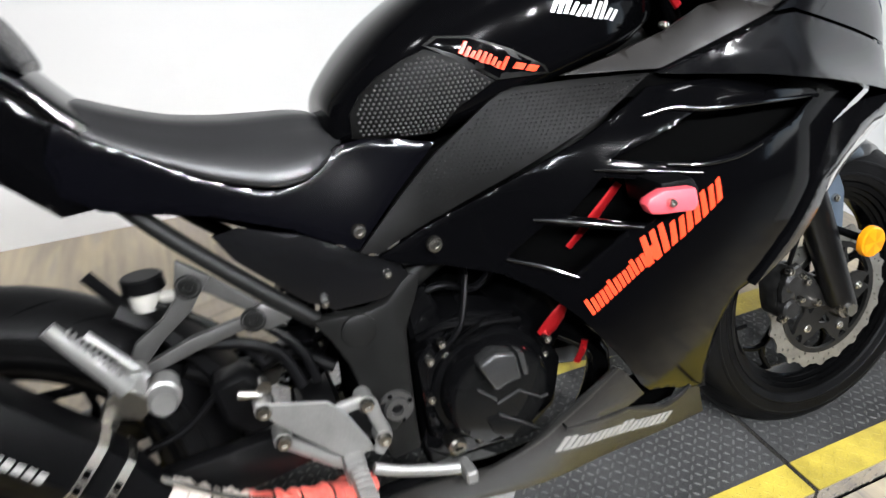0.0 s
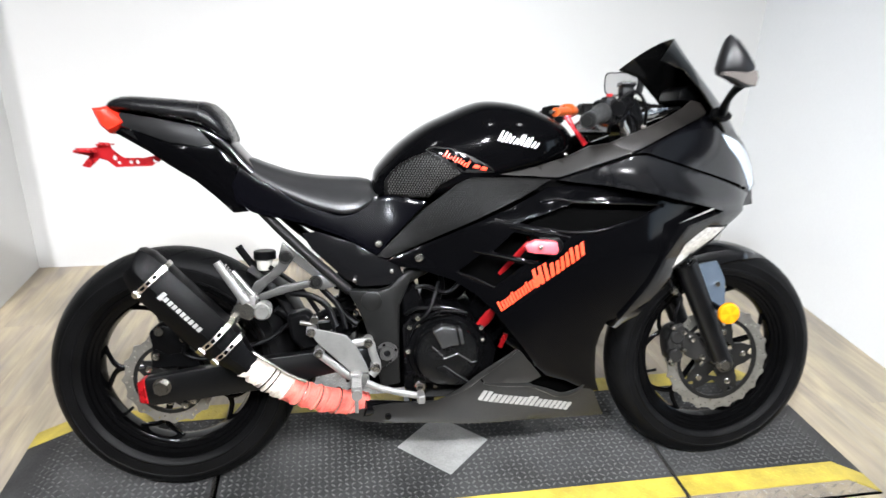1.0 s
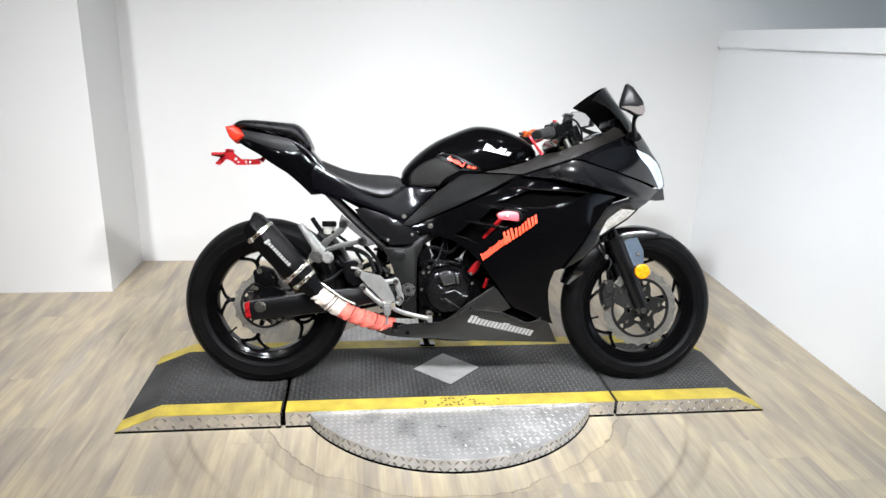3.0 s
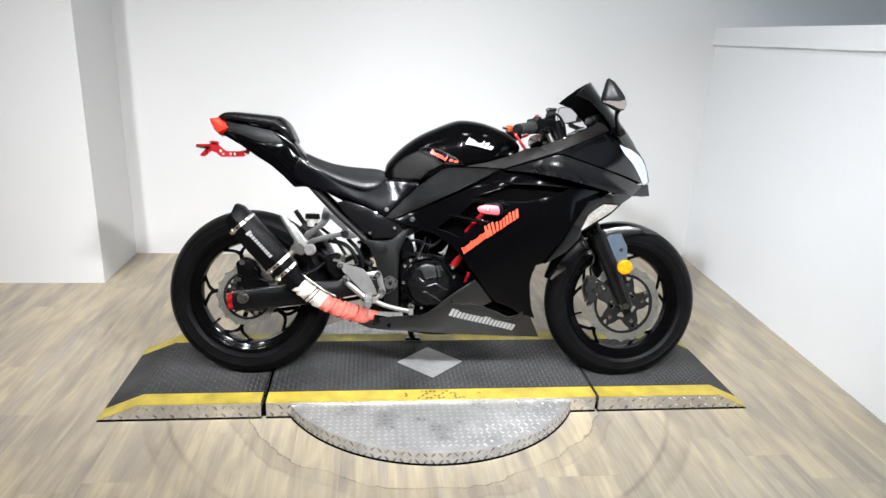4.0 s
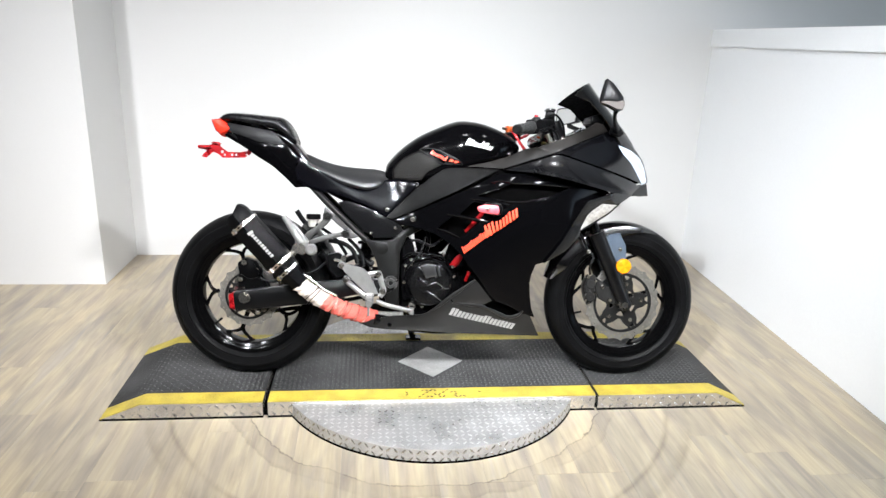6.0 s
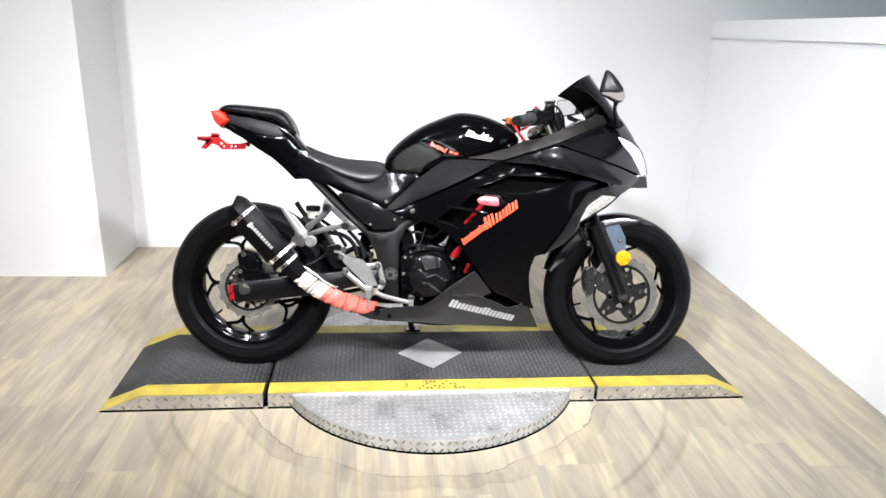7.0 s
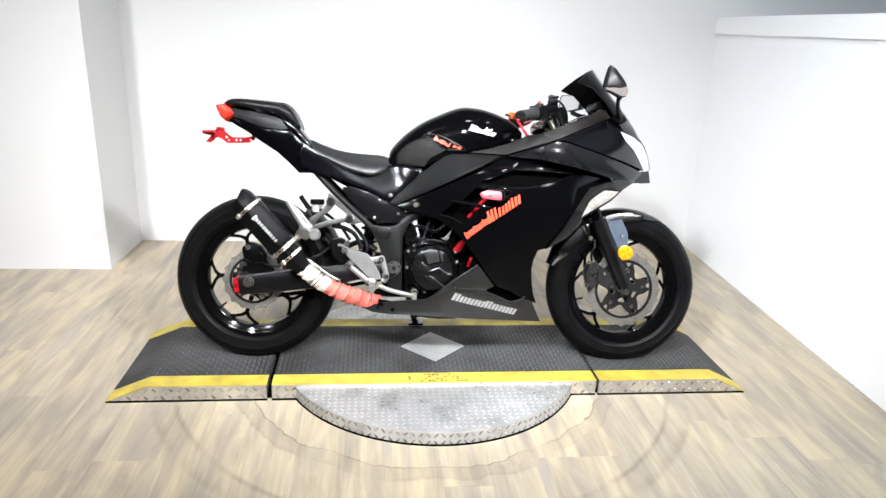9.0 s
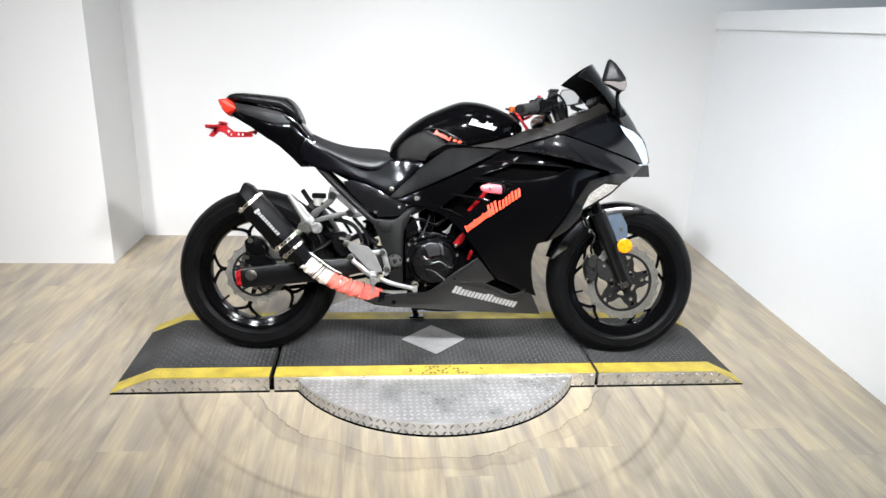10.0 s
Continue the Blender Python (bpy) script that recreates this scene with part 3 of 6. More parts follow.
def inside(poly, x, z):
    odd = False
    for (x0, z0), (x1, z1) in zip(poly, poly[1:] + poly[:1]):
        if (z0 > z) != (z1 > z) and x < (x1 - x0) * (z - z0) / (z1 - z0) + x0:
            odd = not odd
    return odd


def panel(name, outline, material, parent, label="", half=None, off=0.0, thick=0.005, cell=0.022, holes=(), both=True, rim=0.003, round_=0.0013, angle=40):
    """A moulded panel: an outline in side view, laid on the half-width surface, with thickness and rounded rims."""
    half = half or body_half
    bm = bm_new()
    bm.faces.new([bm.verts.new((x, 0, z)) for x, z in outline])
    if rim:
        layer = bm.faces.layers.int.new("rim")
        for f in bmesh.ops.inset_region(bm, faces=bm.faces[:], thickness=rim, depth=0, use_even_offset=True)["faces"]:
            f[layer] = 1
    xs, zs = [p[0] for p in outline], [p[1] for p in outline]
    cuts = [((k * cell, 0, 0), (1, 0, 0)) for k in range(math.floor(min(xs) / cell), math.ceil(max(xs) / cell) + 1)]
    cuts += [((0, 0, k * cell), (0, 0, 1)) for k in range(math.floor(min(zs) / cell), math.ceil(max(zs) / cell) + 1)]
    for hole in holes:
        for (x0, z0), (x1, z1) in zip(hole, hole[1:] + hole[:1]):
            cuts.append(((x0, 0, z0), (z0 - z1, 0, x1 - x0)))
    for co, no in cuts:
        bmesh.ops.bisect_plane(bm, geom=bm.verts[:] + bm.edges[:] + bm.faces[:], plane_co=co, plane_no=no, dist=1e-6)
    gone = [f for f in bm.faces if any(inside(h, *(f.calc_center_median().xz)) for h in holes)]
    bmesh.ops.delete(bm, geom=gone, context="FACES")
    edge = {v for e in bm.edges if e.is_boundary for v in e.verts}
    offs = off if callable(off) else (lambda x, z: off)
    front = bm.verts[:]
    for v in front:
        v.co.y = -half(v.co.x, v.co.z) - offs(v.co.x, v.co.z) + (round_ if v in edge else 0.0)
    rimedges = [e for e in bm.edges if e.is_boundary]
    ext = bmesh.ops.extrude_edge_only(bm, edges=rimedges)
    vs = [g for g in ext["geom"] if isinstance(g, bmesh.types.BMVert)]
    bmesh.ops.translate(bm, vec=(0, thick, 0), verts=vs)
    ob = part(name, bm, material, parent, label, angle)
    if rim and material is gloss_black:
        # the rounded rim catches more light than the flat of the paint
        ob.data.materials.append(edge_black)
        for poly, flag in zip(ob.data.polygons, ob.data.attributes["rim"].data):
            poly.material_index = flag.value
    if both:
        far = ob.copy()
        scene.collection.objects.link(far)
        far.scale = (1, -1, 1)
    return ob


def lerp_profile(table, x):
    t = np.array(table)
    return [float(np.interp(x, t[:, 0], t[:, k])) for k in range(1, t.shape[1])]


def body_loft(bm, table, power=2.5, n=32, sub=4, mid=0.3):
    """Closed sections along x from rows of (x, low, high, half width)."""
    t = np.array(table)
    steps = smooth_line([tuple(r[:3]) for r in t], sub)
    halves = smooth_line([(r[0], r[3], 0) for r in t], sub)
    rings = []
    for a, b in zip(steps, halves):
        x, lo, hi, w = a[0], a[1], max(a[2], a[1] + 0.002), max(b[1], 0.003)
        zm = lo + mid * (hi - lo)
        ring = []
        for k in range(n):
            c, s = math.cos(2 * math.pi * k / n), math.sin(2 * math.pi * k / n)
            ring.append((x, w * math.copysign(abs(c) ** (2 / power), c), zm + ((hi - zm) if s > 0 else (zm - lo)) * math.copysign(abs(s) ** (2 / power), s)))
        rings.append(ring)
    loft(bm, rings)


# ----- wheels -----


def wheel(name, cx, cz, radius, rim_r, tyre_w, rim_w, first, label):
    w = tagged(new(name), label)
    w.parent = bike
    h = tyre_w / 2
    bm = bm_new()
    prof = [(rim_r + 0.004, -rim_w + 0.006), (rim_r + 0.010, -h * 0.86), (rim_r + 0.020, -h * 0.95), (rim_r + 0.0215, -h * 0.985), (rim_r + 0.025, -h * 0.985), (rim_r + 0.0265, -h * 0.962), (radius - 0.050, -h * 0.995), (radius - 0.044, -h), (radius - 0.0425, -h * 1.02), (radius - 0.039, -h * 1.015), (radius - 0.0375, -h * 0.985), (radius - 0.030, -h * 0.93), (radius - 0.018, -h * 0.76), (radius - 0.008, -h * 0.5), (radius - 0.002, -h * 0.24), (radius, 0)]
    prof = prof + [(r, -y) for r, y in reversed(prof[:-1])]
    revolve(bm, prof, 96, (cx, 0, cz))
    tyre = part("tyre", bm, rubber, w, "black rubber tyre with a worn matt tread", 24)
    # slanting tread grooves near the shoulder, as dark slits set into the tread
    gb = bm_new()
    for side in (-1, 1):
        for k in range(26):
            a = 2 * math.pi * (k + 0.25 * side) / 26
            pts = []
            for q in (0.28, 0.46, 0.62, 0.76):
                rr = float(np.interp(q, [0, 0.24, 0.5, 0.76, 0.93], [radius, radius - 0.002, radius - 0.008, radius - 0.018, radius - 0.030])) + 0.0006
                aa = a + (q - 0.28) * 0.34
                pts.append((Vector((cx + rr * math.cos(aa), side * h * q, cz + rr * math.sin(aa))), Vector((-math.sin(aa), 0, math.cos(aa)))))
            wd = [0.0006, 0.0018, 0.0018, 0.0005]
            lft = [gb.verts.new(p - t * s) for (p, t), s in zip(pts, wd)]
            rgt = [gb.verts.new(p + t * s) for (p, t), s in zip(pts, wd)]
            for i in range(3):
                gb.faces.new((lft[i], lft[i + 1], rgt[i + 1], rgt[i]))
    plain_mesh("groove_texture", gb, shade_black, tyre, "slanting tread grooves")
    bm = bm_new()
    b = rim_w
    outer = [(rim_r + 0.006, -b), (rim_r + 0.008, -b + 0.006), (rim_r - 0.006, -b + 0.010), (rim_r - 0.010, -b * 0.6), (rim_r - 0.022, -b * 0.5), (rim_r - 0.024, 0)]
    outer = outer + [(r, -y) for r, y in reversed(outer[:-1])]
    steps = [(rim_r - 0.003, b - 0.002), (rim_r - 0.004, b * 0.86), (rim_r - 0.0115, b * 0.80), (rim_r - 0.012, b * 0.66), (rim_r - 0.0195, b * 0.60), (rim_r - 0.020, b * 0.48), (rim_r - 0.026, b * 0.42)]
    inner = steps + [(rim_r - 0.031, 0)] + [(r, -y) for r, y in reversed(steps)]
    revolve(bm, outer + inner, 96, (cx, 0, cz))
    part("rim", bm, rim_black, w, "gloss black alloy rim")
    ri = rim_r - 0.026
    for k in range(5):
        bm = bm_new()
        a = radians(first + 72 * k)

        def pt(r, da, y=0.0):
            return Vector((cx + r * math.cos(a + radians(da)), y, cz + r * math.sin(a + radians(da))))
        fork = ri * 0.80
        tube(bm, [pt(0.03, 0), pt(fork * 0.6, 0), pt(fork, 0)], 0.009, 10, 3, [0.013, 0.0090, 0.0080], 0.9)
        for sgn in (-1, 1):
            tube(bm, [pt(fork - 0.004, 0), pt(fork + 0.012, 5 * sgn), pt(ri * 0.95, 13 * sgn), pt(ri + 0.004, 19 * sgn)], 0.0065, 10, 3, [0.0080, 0.0064, 0.0060, 0.007], 0.9)
        part("spoke", bm, rim_black, w)
    bm = bm_new()
    revolve(bm, [(0.012, -0.055), (0.034, -0.055), (0.036, -0.04), (0.028, -0.03), (0.028, 0.03), (0.036, 0.04), (0.034, 0.055), (0.012, 0.055)], 32, (cx, 0, cz))
    part("hub", bm, fork_black, w)
    bm = bm_new()
    va = radians(first + 40)
    tube(bm, [(cx + (ri + 0.002) * math.cos(va), 0, cz + (ri + 0.002) * math.sin(va)), (cx + (ri - 0.03) * math.cos(va), -0.012, cz + (ri - 0.03) * math.sin(va))], 0.004, 8, 1)
    part("valve", bm, black_plastic, w)
    return w


def brake_disc(parent, cx, cz, y, r_out, r_in, waves):
    bm = bm_new()
    n, rows = waves * 10, 6
    grid = []
    for k in range(n):
        a = 2 * math.pi * k / n
        ro = r_out + 0.0035 * math.cos(waves * a) + 0.0015 * math.cos(2 * waves * a)
        ring = [r_in + (ro - r_in) * j / rows for j in range(rows + 1)]
        grid.append([[bm.verts.new((cx + r * math.cos(a), y + dy, cz + r * math.sin(a))) for r in ring] for dy in (-0.002, 0.002)])
    hole = {(k, j) for k in range(n) for j in (1, 2, 3, 4) if ((k % 10 == 1 and j == 4) or (k % 10 == 4 and j == 3) or (k % 10 == 7 and j == 1))}
    for k in range(n):
        a, b = grid[k], grid[(k + 1) % n]
        for j in range(rows):
            if (k, j) in hole:
                bm.faces.new((a[0][j], a[0][j + 1], a[1][j + 1], a[1][j]))
                bm.faces.new((b[0][j], b[0][j + 1], b[1][j + 1], b[1][j]))
                bm.faces.new((a[0][j], b[0][j], b[1][j], a[1][j]))
                bm.faces.new((a[0][j + 1], b[0][j + 1], b[1][j + 1], a[1][j + 1]))
                continue
            for s in (0, 1):
                bm.faces.new((a[s][j], a[s][j + 1], b[s][j + 1], b[s][j]))
        for j in (0, rows):
            bm.faces.new((a[0][j], b[0][j], b[1][j], a[1][j]))
    d = part("brake_disc", bm, disc_steel, parent, "drilled petal-edged steel brake disc", 50)
    # webbed carrier: five arms that split in two, with rounded windows between and inside them
    loops = [circle(cx, cz, r_in + 0.004, 80), circle(cx, cz, 0.020, 24)]
    for k in range(5):
        for at, shape in ((45, ((0.58, 6), (0.58, -6), (0.74, -16), (0.93, -25), (0.955, 0), (0.93, 25), (0.74, 16))), (9, ((0.80, 0), (0.92, -6), (0.93, 6))), (45, ((0.30, 0), (0.46, -16), (0.47, 16)))):
            loops.append(rounded([(cx + q * r_in * math.cos(radians(72 * k + at + da)), cz + q * r_in * math.sin(radians(72 * k + at + da))) for q, da in shape]))
    pierced_plate("disc_carrier", loops, y - 0.005, y + 0.002, carrier_grey, d, "dark grey webbed disc carrier")
    for k in range(5):
        a = radians(72 * k + 9)
        bolt("disc_bolt", cx + 0.66 * r_in * math.cos(a), y - 0.0055, cz + 0.66 * r_in * math.sin(a), 0.0085, d, steel, 0.005)
    return d


RX, RZ, FX, FZ = -0.692, 0.302, 0.731, 0.290
rear_wheel = wheel("rear_wheel", RX, RZ, 0.304, 0.213, 0.140, 0.058, 180, "rear wheel with black split-spoke rim")
front_wheel = wheel("front_wheel", FX, FZ, 0.298, 0.212, 0.112, 0.045, 158, "front wheel with black split-spoke rim")
brake_disc(front_wheel, FX - 0.005, FZ - 0.002, -0.066, 0.142, 0.110, 20)
brake_disc(rear_wheel, RX, RZ, -0.088, 0.110, 0.083, 16)
for w, cz in ((rear_wheel, RZ), (front_wheel, FZ)):
    w.matrix_basis = Matrix.Translation((0, 0, cz)) @ Matrix.Diagonal((1, 1, 1.022, 1)) @ Matrix.Translation((0, 0, -cz))

# ----- front fork, fender, caliper -----


def fork_at(z, y, dx=0.0):
    return Vector((0.737 - 0.453 * (z - 0.26) + dx, y, z))


AXLE = FX - 0.014
for s in (-1, 1):
    fork = tagged(new("fork_leg"), "black front fork leg")
    fork.parent = bike
    bm = bm_new()
    tube(bm, [fork_at(0.268, 0.1 * s), fork_at(0.285, 0.1 * s), fork_at(0.36, 0.1 * s), fork_at(0.50, 0.1 * s), fork_at(0.56, 0.1 * s)], 0.027, 20, 4, [0.016, 0.025, 0.026, 0.0275, 0.029, 0.029])
    part("slider", bm, fork_black, fork)
    bm = bm_new()
    rod(bm, fork_at(0.55, 0.1 * s), fork_at(0.88, 0.1 * s), 0.0185, n=18)
    part("stanchion", bm, engine_black, fork, "dark upper fork tube")
    bm = bm_new()
    rod(bm, Vector((AXLE, 0.055 * s, FZ - 0.002)), Vector((AXLE, 0.118 * s, FZ - 0.002)), 0.020, n=18)
    rod(bm, Vector((AXLE, 0.116 * s, FZ - 0.002)), Vector((AXLE, 0.130 * s, FZ - 0.002)), 0.0135, n=6)
    part("axle_end", bm, steel, fork, "steel axle end")
bm = bm_new()
n_arc, prof = 26, [(-0.068, -0.046), (-0.067, -0.028), (-0.062, -0.012), (-0.045, 0.001), (-0.02, 0.006), (0, 0.008), (0.02, 0.006), (0.045, 0.001), (0.062, -0.012), (0.067, -0.028), (0.068, -0.046)]
rings = []
for k in range(n_arc + 1):
    a = radians(62 + 102 * k / n_arc)
    taper = min(1.0, 0.35 + k / 6.0, 0.45 + (n_arc - k) / 6.0)
    deep = min(1.0, 0.12 + k / 9.0, 0.55 + (n_arc - k) / 8.0)
    base = 0.302 + 0.010 * (k / n_arc)
    outer = [Vector((FX + (base + dr * deep) * math.cos(a), y * taper, FZ + (base + dr * deep) * math.sin(a))) for y, dr in prof]
    inner = [Vector((FX + (base + dr * deep - 0.004) * math.cos(a), y * taper * 0.95, FZ + (base + dr * deep - 0.004) * math.sin(a))) for y, dr in reversed(prof)]
    rings.append(outer + inner)
loft(bm, rings)
fender = part("front_fender", bm, satin_black, bike, "satin black front fender")
for s in (-1, 1):
    bm = bm_new()
    prism(bm, [(0.618, 0.500), (0.655, 0.553), (0.700, 0.560), (0.727, 0.510), (0.733, 0.436), (0.712, 0.400), (0.690, 0.452), (0.664, 0.500)], 0.074 * s - 0.004, 0.074 * s + 0.004, 0.0015)
    part("fender_stay", bm, stay_blue_lit, fender, "satin stay that holds the fender, blue daylight in its colour")
for z, x in ((0.498, 0.704), (0.43, 0.70)):
    bolt("stay_bolt", x, -0.078, z, 0.008, fender)
bm = bm_new()
revolve(bm, [(0.0005, -0.009), (0.020, -0.0085), (0.0265, -0.006), (0.028, -0.002), (0.028, 0.004), (0.0005, 0.004)], 32, (0.690, -0.168, 0.442))
refl = part("reflector", bm, amber, bike, "round amber side reflector")
# every other facet is a darker amber: facet shading put into colour
for k in range(8):
    bm = bm_new()
    a0 = radians(45 * k)
    v = [bm.verts.new((0.690 + r * math.cos(a), -0.168 - y, 0.442 + r * math.sin(a))) for r, a, y in ((0.002, a0, 0.0100), (0.0245, a0, 0.0090), (0.0245, a0 + 0.785, 0.0090))]
    bm.faces.new(v)
    part("facet", bm, amber_shaded if k % 2 else amber, refl)
bm = bm_new()
rod(bm, (0.690, -0.165, 0.442), (0.690, -0.082, 0.446), 0.007)
part("reflector_bracket", bm, black_plastic, bike)
caliper = tagged(new("front_caliper"), "black two-piston front brake caliper")
caliper.parent = bike
bm = bm_new()
prism(bm, [(0.568, 0.322), (0.563, 0.354), (0.575, 0.384), (0.594, 0.394), (0.612, 0.380), (0.606, 0.352), (0.612, 0.322), (0.606, 0.298), (0.590, 0.284), (0.575, 0.296)], -0.098, -0.050, 0.006, seg=2)
part("body", bm, caliper_grey, caliper)
bm = bm_new()
for cz_ in (0.315, 0.365):
    revolve(bm, [(0.0005, -0.116), (0.015, -0.116), (0.019, -0.111), (0.019, -0.098), (0.0005, -0.098)], 20, (0.586, 0, cz_))
part("piston_cover", bm, caliper_grey, caliper)
bm = bm_new()
prism(bm, [(0.610, 0.39), (0.655, 0.36), (0.692, 0.315), (0.70, 0.285), (0.660, 0.288), (0.625, 0.305), (0.612, 0.34)], -0.088, -0.074, 0.002)
part("bracket", bm, caliper_grey, caliper, "dark grey caliper bracket")
for bx, bz in ((0.638, 0.352), (0.668, 0.302), (0.585, 0.288)):
    bolt("caliper_bolt", bx, -0.092, bz, 0.008, caliper)
bm = bm_new()
prism(bm, [(0.566, 0.33), (0.562, 0.352), (0.575, 0.392), (0.600, 0.402), (0.607, 0.385), (0.590, 0.372), (0.585, 0.335)], -0.112, -0.098, 0.003)
part("bridge", bm, caliper_grey, caliper, "caliper bridge casting")
for bx, bz, br in ((0.572, 0.394, 0.008), (0.604, 0.332, 0.006), (0.567, 0.305, 0.006), (0.603, 0.378, 0.005)):
    bolt("caliper_bolt", bx, -0.113, bz, br, caliper)
bm = bm_new()
tube(bm, [(0.586, -0.098, 0.40), (0.578, -0.112, 0.43), (0.592, -0.108, 0.47), (0.572, -0.10, 0.495), (0.54, -0.09, 0.56)], 0.0045, 8, 5)
part("brake_hose", bm, black_plastic, caliper)
bolt("hose_bolt", 0.572, -0.106, 0.489, 0.010, caliper)

# ----- swing arm, rear brake, chain side -----
swing = tagged(new("swing_arm"), "black box-section swing arm")
swing.parent = bike
for s in (-1, 1):
    bm = bm_new()
    prism(bm, [(-0.742, 0.262), (-0.745, 0.312), (-0.735, 0.322), (-0.60, 0.342), (-0.495, 0.356), (-0.33, 0.372), (-0.165, 0.378), (-0.15, 0.352), (-0.175, 0.325), (-0.30, 0.316), (-0.455, 0.283), (-0.60, 0.266), (-0.728, 0.253)], 0.125 * s - 0.016, 0.125 * s + 0.014, 0.005, seg=2)
    part("arm", bm, fork_black, swing)
    bm = bm_new()
    prism(bm, [(-0.752, 0.262), (-0.756, 0.312), (-0.738, 0.322), (-0.731, 0.258)], 0.125 * s - 0.018, 0.125 * s + 0.016, 0.003)
    part("chain_adjuster", bm, red_anodised, swing, "red anodised chain adjuster block")
    bm = bm_new()
    rod(bm, (RX - 0.006, 0.138 * s, RZ), (RX - 0.006, 0.146 * s, RZ), 0.021, n=24)
    rod(bm, (RX - 0.006, 0.145 * s, RZ), (RX - 0.006, 0.163 * s, RZ), 0.0165, n=6)
    part("axle_nut", bm, steel, swing, "steel axle nut")
bm = bm_new()
box(bm, -0.30, -0.24, -0.11, 0.11, 0.325, 0.370, bevel=0.008)
part("cross_member", bm, fork_black, swing)
bm = bm_new()
rod(bm, (RX, -0.108, RZ), (RX, 0.108, RZ), 0.012)
part("axle", bm, steel, swing)
for bx, bz in ((-0.655, 0.245), (-0.635, 0.256)):
    bolt("adjuster_bolt", bx, -0.118, bz, 0.010, swing)
rcal = tagged(new("rear_caliper"), "small black rear brake caliper")
rcal.parent = bike
bm = bm_new()
prism(bm, [(-0.725, 0.385), (-0.732, 0.425), (-0.705, 0.445), (-0.66, 0.432), (-0.64, 0.40), (-0.645, 0.372), (-0.69, 0.365)], -0.112, -0.062, 0.008, seg=2)
part("body", bm, black_plastic, rcal)
bm = bm_new()
prism(bm, [(-0.73, 0.335), (-0.725, 0.40), (-0.66, 0.41), (-0.63, 0.36), (-0.62, 0.335)], -0.106, -0.098, 0.002)
part("bracket", bm, black_plastic, rcal)
bm = bm_new()
revolve(bm, [(0.0005, -0.121), (0.010, -0.121), (0.013, -0.116), (0.013, -0.11), (0.0005, -0.11)], 16, (-0.705, 0, 0.428))
part("bleed_cap", bm, steel, rcal, "steel bleed cap")
bm = bm_new()
tube(bm, [(-0.665, -0.115, 0.425), (-0.645, -0.12, 0.40), (-0.648, -0.122, 0.372), (-0.60, -0.125, 0.360), (-0.55, -0.118, 0.375), (-0.455, -0.112, 0.398), (-0.40, -0.11, 0.438), (-0.352, -0.13, 0.440)], 0.0055, 8, 5)
part("brake_hose", bm, black_plastic, rcal)
for bx, bz in ((-0.716, 0.365), (-0.69, 0.252), (-0.652, 0.408)):
    bolt("bracket_bolt", bx, -0.112, bz, 0.009, rcal)
bm = bm_new()
revolve(bm, [(0.058, 0.085), (0.098, 0.085), (0.098, 0.091), (0.058, 0.091)], 42, (RX, 0, RZ))
part("rear_sprocket", bm, steel, bike, "steel rear sprocket")
bm = bm_new()
for dz in (1, -1):
    tube(bm, [(RX, 0.088, RZ + 0.1 * dz), (-0.40, 0.088, RZ + 0.02 + 0.075 * dz), (-0.15, 0.088, 0.34 + 0.04 * dz)], 0.008, 8, 4)
part("drive_chain", bm, engine_black, bike)

bm = bm_new()
rings = []
for k in range(15):
    a = radians(-8 + 62 * k / 14)
    prof = [(-0.068, -0.012), (-0.060, 0.004), (-0.03, 0.012), (0.03, 0.012), (0.060, 0.004), (0.068, -0.012)]
    rings.append([Vector((RX + (0.330 + dr) * math.cos(a), y, RZ + (0.330 + dr) * math.sin(a))) for y, dr in prof] + [Vector((RX + (0.325 + dr) * math.cos(a), y * 0.95, RZ + (0.325 + dr) * math.sin(a))) for y, dr in reversed(prof)])
loft(bm, rings)
part("inner_fender", bm, black_plastic, bike, "black inner fender ahead of the rear tyre")
shock = tagged(new("shock_absorber"), "dark rear shock absorber with coil spring")
shock.parent = bike
bm = bm_new()
rod(bm, (-0.285, 0.0, 0.33), (-0.255, 0.0, 0.58), 0.022)
part("damper_body", bm, black_plastic, shock)
bm = bm_new()
tube(bm, [(-0.283 + 0.028 * q / 60 + 0.034 * math.cos(q * 0.65), 0.034 * math.sin(q * 0.65), 0.36 + 0.19 * q / 60) for q in range(61)], 0.006, 8, 1)
part("coil_spring", bm, engine_black, shock)

# ----- chassis -----
frame_ = tagged(new("frame_assembly"), "dark grey tubular frame with pivot plate")
frame_.parent = bike
